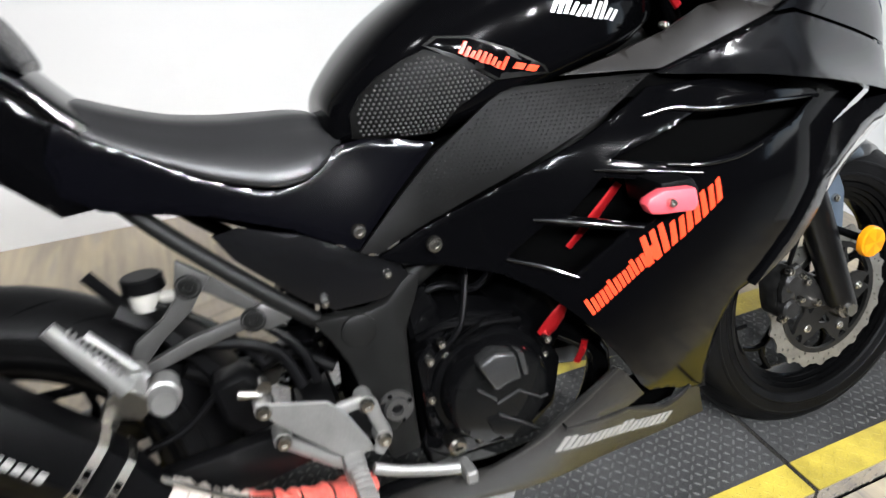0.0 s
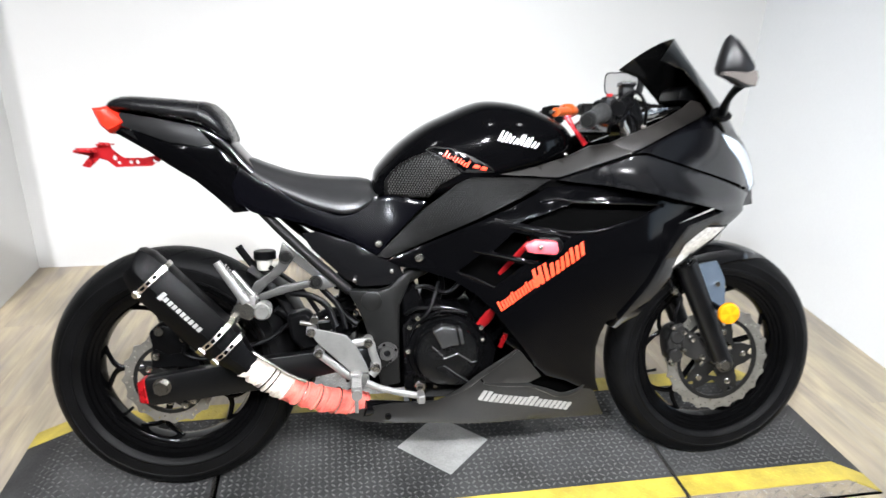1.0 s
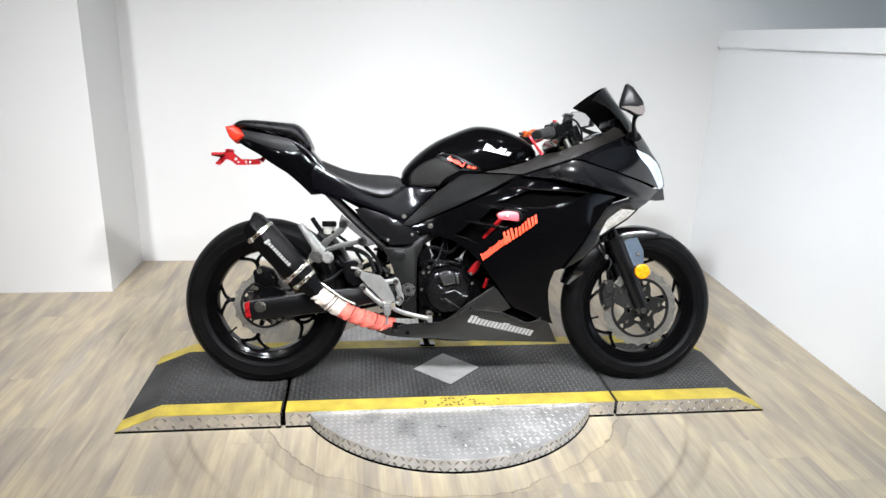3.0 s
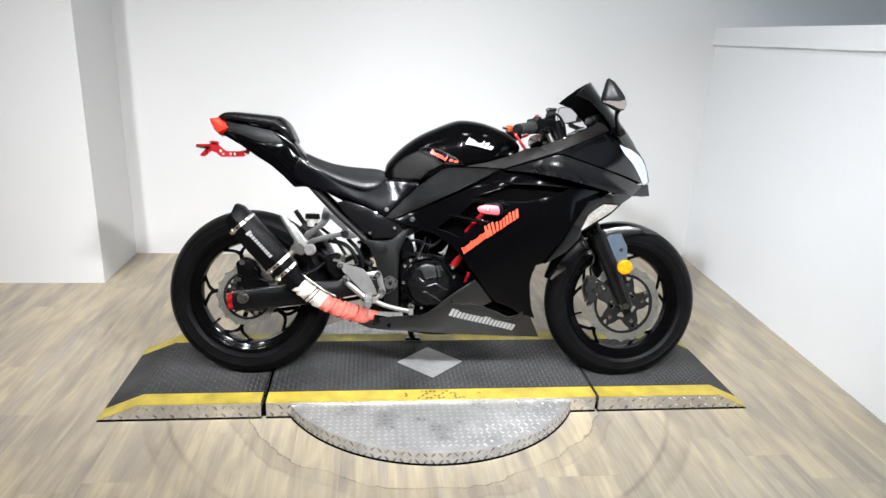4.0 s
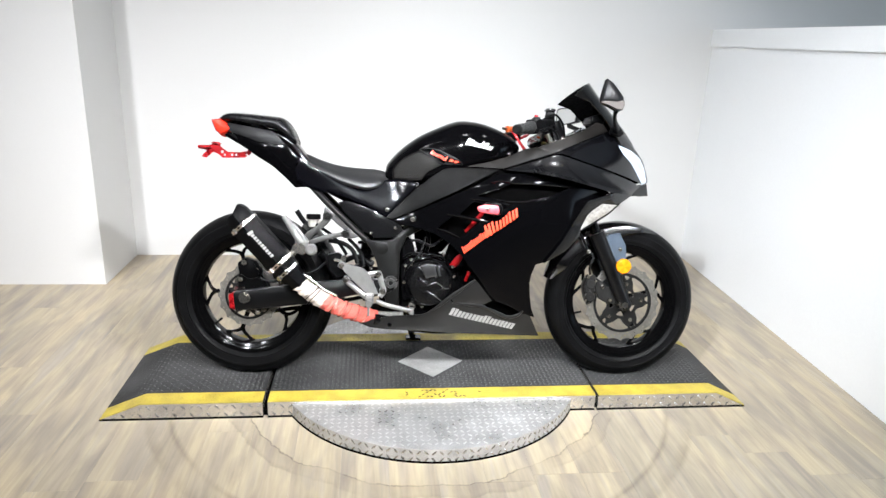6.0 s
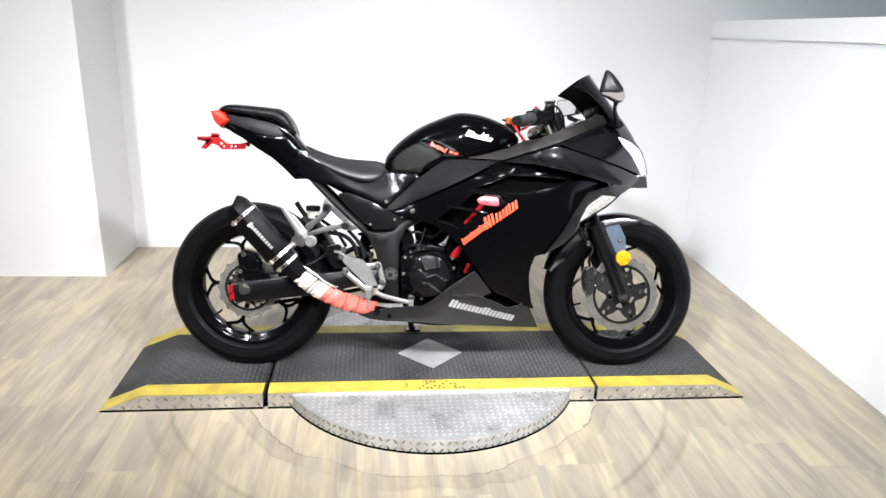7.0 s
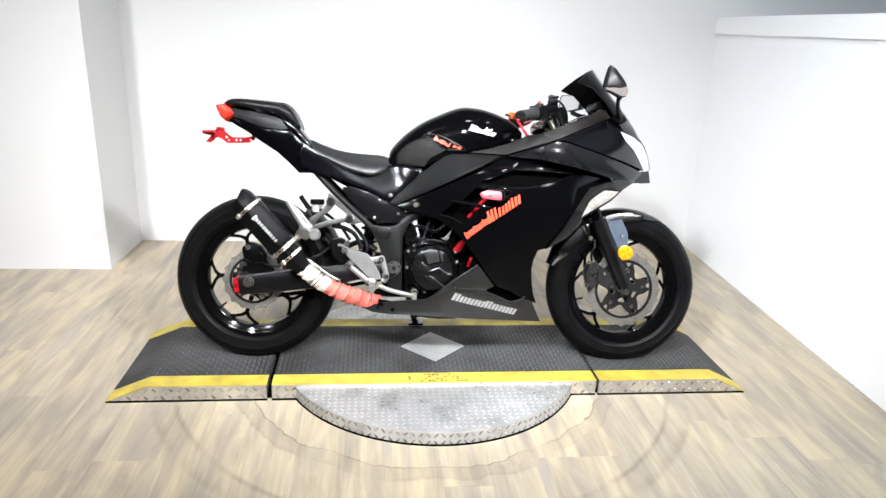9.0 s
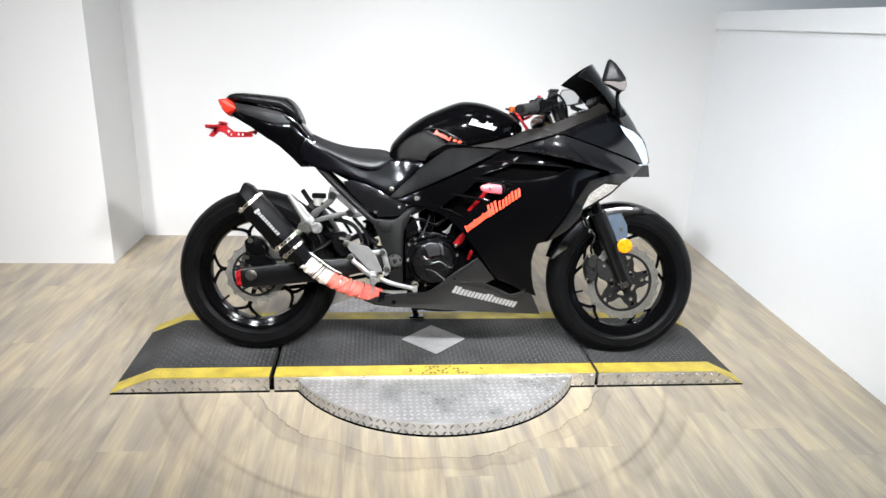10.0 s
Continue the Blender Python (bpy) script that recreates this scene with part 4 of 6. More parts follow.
for s in (-1, 1):
    bm = bm_new()
    prism(bm, [(-0.268, 0.520), (-0.19, 0.517), (-0.164, 0.523), (-0.132, 0.558), (-0.108, 0.556), (-0.122, 0.518), (-0.140, 0.476), (-0.141, 0.36), (-0.139, 0.280), (-0.185, 0.272), (-0.205, 0.359), (-0.227, 0.443), (-0.246, 0.485)], 0.122 * s - 0.013, 0.122 * s + 0.013, 0.006, seg=2)
    part("pivot_plate", bm, frame_grey, frame_, "dark grey cast pivot plate")
    bm = bm_new()
    tube(bm, [(-0.470, 0.068 * s, 0.712), (-0.40, 0.094 * s, 0.643), (-0.31, 0.112 * s, 0.560), (-0.258, 0.118 * s, 0.514)], 0.012, 12, 4)
    part("subframe_tube", bm, frame_grey, frame_, "grey seat subframe tube")
    bm = bm_new()
    tube(bm, [(-0.12, 0.115 * s, 0.548), (0.02, 0.13 * s, 0.63), (0.22, 0.11 * s, 0.74), (0.38, 0.05 * s, 0.82)], 0.019, 12, 4)
    part("main_tube", bm, frame_grey, frame_)
bm = bm_new()
revolve(bm, [(0.0005, -0.142), (0.018, -0.142), (0.024, -0.139), (0.0245, -0.13), (0.0005, -0.13)], 28, (-0.207, 0, 0.493))
part("frame_cap", bm, frame_grey, frame_, "plastic cap over the frame bolt")
bm = bm_new()
revolve(bm, [(0.0005, -0.136), (0.008, -0.136), (0.009, -0.147), (0.017, -0.147), (0.019, -0.140), (0.026, -0.140), (0.027, -0.13), (0.0005, -0.13)], 28, (-0.171, 0, 0.362))
part("pivot_nut", bm, bracket_grey, frame_, "swing arm pivot nut")
for k in range(4):
    a = radians(20 + 90 * k)
    bolt("pivot_screw", -0.171 + 0.022 * math.cos(a), -0.139, 0.362 + 0.022 * math.sin(a), 0.0035, frame_, engine_black, 0.004)

# ----- engine -----
engine = tagged(new("engine"), "black parallel-twin engine with clutch cover")
engine.parent = bike
bm = bm_new()
prism(bm, [(-0.132, 0.262), (-0.13, 0.43), (-0.105, 0.468), (-0.05, 0.478), (0.03, 0.462), (0.07, 0.42), (0.105, 0.36), (0.09, 0.28), (0.03, 0.235), (-0.09, 0.232)], -0.128, 0.13, 0.012, seg=2)
part("crankcase", bm, engine_black, engine)
# unseen black filler added to block the view past the pivot plate
bm = bm_new()
prism(bm, [(-0.215, 0.262), (-0.210, 0.44), (-0.150, 0.50), (-0.09, 0.49), (-0.09, 0.25), (-0.16, 0.245)], -0.085, 0.095, 0.01, seg=2)
part("gearbox", bm, shade_black, engine, "added black filler behind the pivot plate")
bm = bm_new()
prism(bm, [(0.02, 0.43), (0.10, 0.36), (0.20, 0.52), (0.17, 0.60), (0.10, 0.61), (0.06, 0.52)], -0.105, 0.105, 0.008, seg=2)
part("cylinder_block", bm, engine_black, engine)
# black filler added to keep the opening above the crankcase dark
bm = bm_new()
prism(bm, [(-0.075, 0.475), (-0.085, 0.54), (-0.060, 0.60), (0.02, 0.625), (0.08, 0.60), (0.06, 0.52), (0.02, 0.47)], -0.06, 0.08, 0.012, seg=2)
part("intake_box", bm, shade_black, engine, "added black filler for shade above the crankcase")
EX, EZ = -0.030, 0.368
bm = bm_new()
revolve(bm, [(0.0005, -0.196), (0.062, -0.195), (0.074, -0.190), (0.080, -0.178), (0.081, -0.160), (0.090, -0.158), (0.093, -0.152), (0.094, -0.12), (0.0005, -0.12)], 56, (EX, 0, EZ))
cover = part("clutch_cover", bm, engine_black, engine, "round gloss black clutch cover", 30)
bm = bm_new()
revolve(bm, [(0.0005, -0.2015), (0.030, -0.2005), (0.055, -0.198), (0.070, -0.1925), (0.070, -0.18), (0.0005, -0.18)], 48, (EX, 0, EZ))
part("cover_face", bm, polished_black, cover, "domed face of the clutch cover")
bm = bm_new()
prism(bm, [(-0.068, 0.434), (-0.044, 0.447), (-0.012, 0.441), (-0.003, 0.397), (-0.023, 0.396), (-0.045, 0.388)], -0.213, -0.180, 0.006, seg=3)
part("cover_boss", bm, boss_alloy, cover, "raised polished boss")
bm = bm_new()
prism(bm, [(-0.009, 0.440), (0.002, 0.437), (0.010, 0.400), (0.000, 0.397)], -0.208, -0.180, 0.004, seg=2)
part("boss_rib", bm, boss_alloy, cover, "polished rib beside the boss")
bm = bm_new()
prism(bm, [(-0.060, 0.345), (-0.040, 0.346), (0.023, 0.301), (-0.006, 0.296), (-0.030, 0.299), (-0.049, 0.318)], -0.204, -0.180, 0.004, seg=2)
part("lower_facet", bm, polished_black, cover, "raised lower facet of the cover")
for pts, r in (([(-0.041, 0.364), (-0.007, 0.376)], 0.0026), ([(-0.007, 0.376), (0.027, 0.353), (0.038, 0.355)], 0.0022), ([(-0.068, 0.394), (-0.042, 0.371)], 0.0020), ([(-0.040, 0.347), (0.023, 0.302)], 0.0020)):
    bm = bm_new()
    for (xa, za), (xb, zb) in zip(pts, pts[1:]):
        ya, yb = [-0.1995 - 0.030 * max(0.0, 0.055 - math.hypot(x - EX, z - EZ)) for x, z in ((xa, za), (xb, zb))]
        rod(bm, (xa, ya - 0.002, za), (xb, yb - 0.002, zb), r, n=8)
    part("cover_ridge", bm, boss_alloy, cover, "thin bright ridge")
for pts in ([(-0.092, -0.16, 0.440), (-0.080, -0.165, 0.453), (-0.055, -0.165, 0.467), (-0.030, -0.16, 0.476)], [(-0.088, -0.155, 0.446), (-0.069, -0.17, 0.456), (-0.043, -0.17, 0.462), (-0.016, -0.16, 0.460)]):
    bm = bm_new()
    tube(bm, pts, 0.0038, 8, 5)
    part("engine_hose", bm, rim_black, engine, "thin glossy black hose over the cover")
for k in range(9):
    a = radians(15 + 40 * k)
    bolt("cover_bolt", EX + 0.094 * math.cos(a), -0.150, EZ + 0.094 * math.sin(a), 0.0065, cover, engine_black if k % 3 else steel, 0.008)
bm = bm_new()
revolve(bm, [(0.0005, -0.165), (0.011, -0.165), (0.0145, -0.161), (0.0145, -0.12), (0.0005, -0.12)], 20, (-0.092, 0, 0.281))
plug = part("oil_plug", bm, steel, engine, "steel screw plug")
bm = bm_new()
box(bm, -0.098, -0.086, -0.1665, -0.1645, 0.2795, 0.2825)
part("slot", bm, shade_black, plug)
bm = bm_new()
prism(bm, [(-0.128, 0.30), (-0.134, 0.43), (-0.112, 0.455), (-0.098, 0.42), (-0.108, 0.35), (-0.106, 0.30)], -0.150, -0.12, 0.004)
part("side_cover_flange", bm, engine_black, engine)
for bx, bz in ((-0.118, 0.31), (-0.122, 0.37), (-0.118, 0.43), (-0.098, 0.452), (-0.125, 0.345)):
    bolt("case_bolt", bx, -0.152, bz, 0.007, engine, steel if bz > 0.36 else engine_black)
for pts, r in (([(-0.125, -0.13, 0.455), (-0.095, -0.15, 0.475), (-0.04, -0.15, 0.47), (0.015, -0.14, 0.458)], 0.005), ([(-0.11, -0.14, 0.33), (-0.118, -0.15, 0.41), (-0.07, -0.155, 0.47), (-0.045, -0.13, 0.535)], 0.0045), ([(-0.07, -0.15, 0.452), (-0.035, -0.165, 0.472), (0.02, -0.16, 0.462)], 0.0045),
               ([(-0.13, -0.10, 0.50), (-0.08, -0.11, 0.52), (-0.02, -0.10, 0.50), (0.03, -0.09, 0.54)], 0.006), ([(-0.04, -0.06, 0.47), (-0.03, -0.08, 0.52), (-0.055, -0.07, 0.60)], 0.007)):
    bm = bm_new()
    tube(bm, pts, r, 8, 5)
    part("engine_hose", bm, black_plastic, engine)
bm = bm_new()
prism(bm, [(-0.13, 0.44), (-0.135, 0.50), (-0.10, 0.53), (-0.085, 0.49), (-0.09, 0.45)], -0.115, 0.1, 0.006)
part("starter_housing", bm, engine_black, engine)
bm = bm_new()
tube(bm, [(0.10, -0.06, 0.40), (0.19, -0.09, 0.33), (0.14, -0.10, 0.21), (0.0, -0.12, 0.19), (-0.14, -0.13, 0.212), (-0.23, -0.160, 0.232)], 0.020, 14, 5)
part("exhaust_header", bm, engine_black, engine, "dark steel exhaust header")

# ----- exhaust -----
exhaust = tagged(new("exhaust"), "black aftermarket silencer with heat-wrapped pipe")
exhaust.parent = bike
AX0, AX1 = Vector((-0.715, -0.205, 0.608)), Vector((-0.478, -0.188, 0.348))
ADIR = (AX1 - AX0).normalized()
ASIDE = Vector((0, 1, 0)) - ADIR * ADIR.y
ASIDE.normalize()
AUP = ADIR.cross(ASIDE)


def can_ring(s, a, b, squash=0.72):
    """A six-sided rounded section across the silencer's axis at s metres from its rear."""
    ring = []
    c = AX0 + ADIR * s
    for k in range(36):
        t = 2 * math.pi * k / 36
        hexa = math.cos(math.pi / 6) / math.cos((t + math.pi / 6) % (math.pi / 3) - math.pi / 6)
        r = 0.35 + 0.65 * hexa
        ring.append(c + AUP * (a * r * math.cos(t)) + ASIDE * (b * r * math.sin(t)))
    return ring


bm = bm_new()
loft(bm, [can_ring(s, a, b) for s, a, b in ((0.045, 0.050, 0.047), (0.05, 0.054, 0.050), (0.235, 0.054, 0.050), (0.242, 0.052, 0.048))])
can = part("silencer_sleeve", bm, black_plastic, exhaust, "satin black six-sided silencer sleeve", 25)
bm = bm_new()
rr = [can_ring(s, a, b) for s, a, b in ((0.046, 0.052, 0.048), (0.03, 0.051, 0.047), (0.006, 0.042, 0.041), (-0.004, 0.034, 0.034), (0.0, 0.026, 0.026), (0.03, 0.024, 0.024))]
rr = [[p - ADIR * (0.030 * max(0.0, (p - AX0).dot(AUP) / 0.06) if i in (1, 2, 3) else 0) for p in ring] for i, ring in enumerate(rr)]
loft(bm, rr)
part("end_cap", bm, black_plastic, exhaust, "dark pointed end cap", 30)
bm = bm_new()
loft(bm, [can_ring(s, a, b) for s, a, b in ((0.238, 0.051, 0.047), (0.262, 0.050, 0.046), (0.288, 0.042, 0.041), (0.312, 0.034, 0.034), (0.336, 0.031, 0.031))])
part("inlet_cone", bm, black_plastic, exhaust, "black tapering inlet", 30)


def strap(s, a, b, width):
    bm = bm_new()
    o1, o2 = can_ring(s, a, b), can_ring(s + width, a, b)
    i1, i2 = can_ring(s, a - 0.003, b - 0.003), can_ring(s + width, a - 0.003, b - 0.003)
    ring = [o1, o2, i2, i1]
    vs = [[bm.verts.new(p) for p in r] for r in ring]
    for q in range(4):
        A, B = vs[q], vs[(q + 1) % 4]
        for k in range(36):
            bm.faces.new((A[k], A[(k + 1) % 36], B[(k + 1) % 36], B[k]))
    st = part("clamp_strap", bm, steel, exhaust, "polished steel clamp strap")
    c = can_ring(s + width / 2, a + 0.0012, b + 0.0012)
    for k in (25, 27, 29):
        bm = bm_new()
        p0, p1 = c[k], c[(k + 1) % 36]
        mid, d = (p0 + p1) / 2, (p1 - p0).normalized()
        tube(bm, [mid - d * 0.0045, mid + d * 0.0045], 0.0032, 8, 1)
        part("strap_slot", bm, shade_black, st)
    bm = bm_new()
    tube(bm, [c[23] - ADIR * 0.009, c[23] + ADIR * 0.009], 0.006, 10, 1)
    part("strap_buckle", bm, steel, st)
    return st


strap(0.041, 0.0568, 0.0528, 0.011)
strap(0.224, 0.0565, 0.0525, 0.012)
strap(0.262, 0.0525, 0.0485, 0.011)
# printed mark on the sleeve, as plain bars
for k in range(10):
    bm = bm_new()
    s0 = 0.080 + 0.0118 * k
    c = AX0 + ADIR * s0 - ASIDE * 0.0505 + AUP * 0.004
    w_, h_ = (0.010, 0.020) if k == 0 else (0.0088, 0.011)
    q = [c - AUP * h_ / 2, c + ADIR * w_ - AUP * h_ / 2, c + ADIR * w_ * 1.05 + AUP * h_ / 2, c + ADIR * w_ * 0.12 + AUP * h_ / 2]
    vs = [bm.verts.new(p) for p in q]
    f = bm.faces.new(vs)
    ex = bmesh.ops.extrude_face_region(bm, geom=[f])
    bmesh.ops.translate(bm, vec=-ASIDE * 0.0012, verts=[g for g in ex["geom"] if isinstance(g, bmesh.types.BMVert)])
    part("mark_bar", bm, grey_decal, can, "pale printed bar")
# wrapped pipe: overlapping turns of tape
PIPE = smooth_line([(-0.492, -0.188, 0.362), (-0.445, -0.186, 0.324), (-0.386, -0.183, 0.291), (-0.322, -0.168, 0.263), (-0.235, -0.135, 0.234)], 14)


def wrap(i0, i1, material, label, seed):
    rng = random.Random(seed)
    bm = bm_new()
    rings, side = [], None
    for i in range(i0, i1 + 1):
        p = PIPE[i]
        d = (PIPE[min(i + 1, len(PIPE) - 1)] - PIPE[max(i - 1, 0)]).normalized()
        e1 = d.cross(Vector((0, 1, 0))).normalized()
        e2 = d.cross(e1)
        for sub in (0, 1):
            u = (i + 0.5 * sub) / 4.6
            turn = u - math.floor(u)
            r = 0.0315 - 0.0040 * turn + rng.uniform(-0.0006, 0.0006)
            pp = p + d * 0.003 * sub
            ring = []
            for k in range(20):
                t = 2 * math.pi * k / 20
                wob = r + 0.0016 * math.sin(3 * t + i * 0.9) + rng.uniform(-0.0005, 0.0005)
                ring.append(pp + e1 * wob * math.cos(t) + e2 * wob * math.sin(t) + d * 0.006 * math.cos(t))
            rings.append(ring)
    loft(bm, rings)
    return part("heat_wrap", bm, material, exhaust, label, 20)


wrap(0, 23, wrap_white, "off-white heat wrap tape", 1)
wrap(23, len(PIPE) - 1, wrap_red, "faded red heat wrap tape", 2)
for i in (12, 15, 30, 38, 46, 51):
    bm = bm_new()
    p, q = PIPE[i], PIPE[i + 1]
    d = (q - p).normalized()
    e1 = d.cross(Vector((0, 1, 0))).normalized()
    e2 = d.cross(e1)
    tube(bm, [p + (e1 * math.cos(t) + e2 * math.sin(t)) * 0.0322 + d * 0.006 * math.cos(t) for t in [2 * math.pi * k / 20 for k in range(21)]], 0.0016, 6, 1)
    part("wrap_tie", bm, steel if i > 20 else engine_black, exhaust)
bm = bm_new()
tube(bm, [(-0.478, -0.205, 0.398), (-0.465, -0.21, 0.392), (-0.40, -0.212, 0.345), (-0.36, -0.21, 0.325)], 0.004, 8, 3)
part("spring_rod", bm, steel, exhaust)
bm = bm_new()
prism(bm, [(-0.535, 0.468), (-0.520, 0.50), (-0.500, 0.512), (-0.480, 0.498), (-0.468, 0.478), (-0.486, 0.462), (-0.508, 0.470), (-0.52, 0.452)], -0.172, -0.164, 0.002)
part("hanger_plate", bm, steel, exhaust, "steel hanger plate")

# ----- foot controls -----


def plate_part(name, outline, y0, y1, material, parent, label="", bevel=0.002, seg=1):
    bm = bm_new()
    prism(bm, outline, y0, y1, bevel, seg=seg)
    return part(name, bm, material, parent, label)


rearset = tagged(new("rider_footrest"), "silver heel guard and footrest hanger")
rearset.parent = bike
plate_part("heel_guard", [(-0.360, 0.443), (-0.268, 0.419), (-0.246, 0.394), (-0.222, 0.345), (-0.215, 0.325), (-0.255, 0.322), (-0.338, 0.405)], -0.169, -0.163, silver, rearset, "flat silver heel guard")
bm = bm_new()
tube(bm, [(-0.335, -0.158, 0.374), (-0.30, -0.158, 0.345), (-0.262, -0.160, 0.315), (-0.232, -0.160, 0.312)], 0.010, 10, 4, flat=0.7)
part("hanger_arm", bm, silver, rearset)
bm = bm_new()
tube(bm, [(-0.255, -0.158, 0.396), (-0.215, -0.158, 0.398), (-0.206, -0.158, 0.370), (-0.196, -0.158, 0.335), (-0.21, -0.160, 0.315)], 0.010, 10, 4, flat=0.7)
part("hanger_arm", bm, silver, rearset)
for bx, bz in ((-0.349, 0.428), (-0.333, 0.376), (-0.217, 0.397), (-0.200, 0.336)):
    bm = bm_new()
    rod(bm, (bx, -0.165, bz), (bx, -0.135, bz), 0.0125)
    part("boss", bm, silver, rearset)
    bolt("hanger_bolt", bx, -0.166, bz, 0.0105, rearset)
bm = bm_new()
box(bm, -0.262, -0.232, -0.190, -0.150, 0.292, 0.330, bevel=0.006, seg=2)
part("peg_clevis", bm, silver, rearset)
bm = bm_new()
tube(bm, [(-0.248, -0.185, 0.312), (-0.246, -0.22, 0.310), (-0.245, -0.265, 0.306)], 0.0125, 12, 2)
peg = part("rider_peg", bm, silver, rearset, "ribbed aluminium footpeg")
for k in range(6):
    bm = bm_new()
    box(bm, -0.257, -0.234, -0.260 + k * 0.011, -0.255 + k * 0.011, 0.316, 0.326, bevel=0.001)
    part("rib", bm, silver, peg)
bm = bm_new()
rod(bm, (-0.246, -0.252, 0.30), (-0.246, -0.254, 0.262), 0.005, 0.004)
part("peg_feeler", bm, silver, peg)
bm = bm_new()
tube(bm, [(-0.222, -0.178, 0.303), (-0.19, -0.182, 0.290), (-0.14, -0.19, 0.279), (-0.10, -0.196, 0.272)], 0.0085, 12, 4, flat=0.8)
pedal = part("brake_pedal", bm, silver, rearset, "silver rear brake pedal")
bm = bm_new()
box(bm, -0.104, -0.086, -0.225, -0.185, 0.262, 0.282, bevel=0.003)
part("pedal_tip", bm, silver, pedal)
bm = bm_new()
rod(bm, (-0.275, -0.15, 0.338), (-0.262, -0.15, 0.30), 0.009)
rod(bm, (-0.295, -0.15, 0.335), (-0.272, -0.15, 0.318), 0.0075)
part("brake_switch", bm, black_plastic, rearset)
bm = bm_new()
rod(bm, (-0.345, -0.148, 0.442), (-0.375, -0.138, 0.445), 0.007)
rod(bm, (-0.343, -0.153, 0.452), (-0.343, -0.133, 0.452), 0.010)
part("banjo_fitting", bm, steel, rearset)
bm = bm_new()
prism(bm, [(-0.40, 0.40), (-0.41, 0.46), (-0.36, 0.47), (-0.34, 0.44), (-0.33, 0.38), (-0.37, 0.37)], -0.13, -0.08, 0.008)
part("master_cylinder", bm, black_plastic, rearset)
for pts, r in (([(-0.40, -0.11, 0.512), (-0.35, -0.12, 0.505), (-0.312, -0.12, 0.478), (-0.292, -0.13, 0.43)], 0.008), ([(-0.45, -0.08, 0.57), (-0.38, -0.09, 0.52), (-0.335, -0.10, 0.46)], 0.006), ([(-0.33, -0.09, 0.52), (-0.285, -0.10, 0.47), (-0.27, -0.11, 0.42)], 0.007), ([(-0.44, -0.06, 0.46), (-0.38, -0.05, 0.42), (-0.30, -0.06, 0.45), (-0.24, -0.08, 0.42)], 0.010)):
    bm = bm_new()
    tube(bm, pts, r, 9, 5)
    part("rubber_hose", bm, black_plastic, rearset)

passenger = tagged(new("passenger_footrest"), "silver passenger footrest on a triangular bracket")
passenger.parent = bike
plate_part("bracket_arm", [(-0.413, 0.638), (-0.377, 0.609), (-0.393, 0.590), (-0.407, 0.570), (-0.447, 0.539), (-0.470, 0.514), (-0.490, 0.522), (-0.479, 0.543), (-0.444, 0.565), (-0.423, 0.588), (-0.420, 0.610)], -0.130, -0.116, bracket_grey, passenger, "cast bracket arm", 0.003, 2)
plate_part("bracket_arm", [(-0.325, 0.560), (-0.289, 0.529), (-0.320, 0.521), (-0.353, 0.528), (-0.411, 0.515), (-0.480, 0.494), (-0.486, 0.508), (-0.414, 0.534), (-0.342, 0.548)], -0.130, -0.116, bracket_grey, passenger, "cast bracket arm", 0.003, 2)
plate_part("bracket_web", [(-0.377, 0.609), (-0.325, 0.559), (-0.341, 0.551), (-0.393, 0.594)], -0.126, -0.118, bracket_grey, passenger)
for bx, bz in ((-0.405, 0.602), (-0.338, 0.540)):
    bm = bm_new()
    revolve(bm, [(0.0135, -0.1305), (0.0165, -0.1305), (0.0165, -0.126), (0.0135, -0.126)], 20, (bx, 0, bz))
    part("washer", bm, frame_grey, passenger)
    bolt("bracket_bolt", bx, -0.1275, bz, 0.0125, passenger, frame_grey, 0.006)
bm = bm_new()
box(bm, -0.515, -0.472, -0.165, -0.115, 0.488, 0.522, bevel=0.007, seg=2)
part("peg_clevis", bm, silver, passenger)
bm = bm_new()
PA, PB = Vector((-0.492, -0.172, 0.508)), Vector((-0.553, -0.172, 0.602))
tube(bm, [PA, PA.lerp(PB, 0.5), PB], 0.0115, 12, 3, [0.013, 0.0115, 0.0095], 0.75)
part("passenger_peg", bm, silver, passenger, "folded ribbed silver footpeg")
bm = bm_new()
d = (PB - PA).normalized()
for k in range(11):
    c = PA + d * (0.018 + 0.0075 * k)
    rod(bm, c + Vector((0.006, -0.006, 0.006)), c + Vector((0.012, -0.006, 0.012)), 0.002, n=6)
plain_mesh("rib_texture", bm, silver, passenger, "small ribs along the footpeg")
bm = bm_new()
tube(bm, [PA + Vector((0.022, 0.02, 0.0)), PB + Vector((0.028, 0.03, -0.028))], 0.006, 8, 1)
part("peg_rear_rail", bm, silver, passenger)
bm = bm_new()
revolve(bm, [(0.0005, -0.188), (0.014, -0.188), (0.0175, -0.183), (0.0175, -0.170), (0.021, -0.168), (0.021, -0.158), (0.0175, -0.156), (0.0175, -0.13), (0.0005, -0.13)], 24, (-0.458, 0, 0.484))
part("rubber_bush", bm, silver, passenger, "round silver mounting bush")
reservoir = tagged(new("brake_reservoir"), "milky brake fluid reservoir with black cap")
reservoir.parent = bike
bm = bm_new()
revolve(bm, [(0.0005, 0.560), (0.017, 0.560), (0.020, 0.566), (0.0205, 0.592), (0.0005, 0.592)], 24, (-0.462, -0.06, 0), "z", closed=False)
part("cup", bm, milky_plastic, reservoir, "translucent white cup")
bm = bm_new()
revolve(bm, [(0.0005, 0.591), (0.027, 0.588), (0.027, 0.604), (0.024, 0.607), (0.0005, 0.607)], 24, (-0.462, -0.06, 0), "z", closed=False)
part("cap", bm, black_plastic, reservoir)
bm = bm_new()
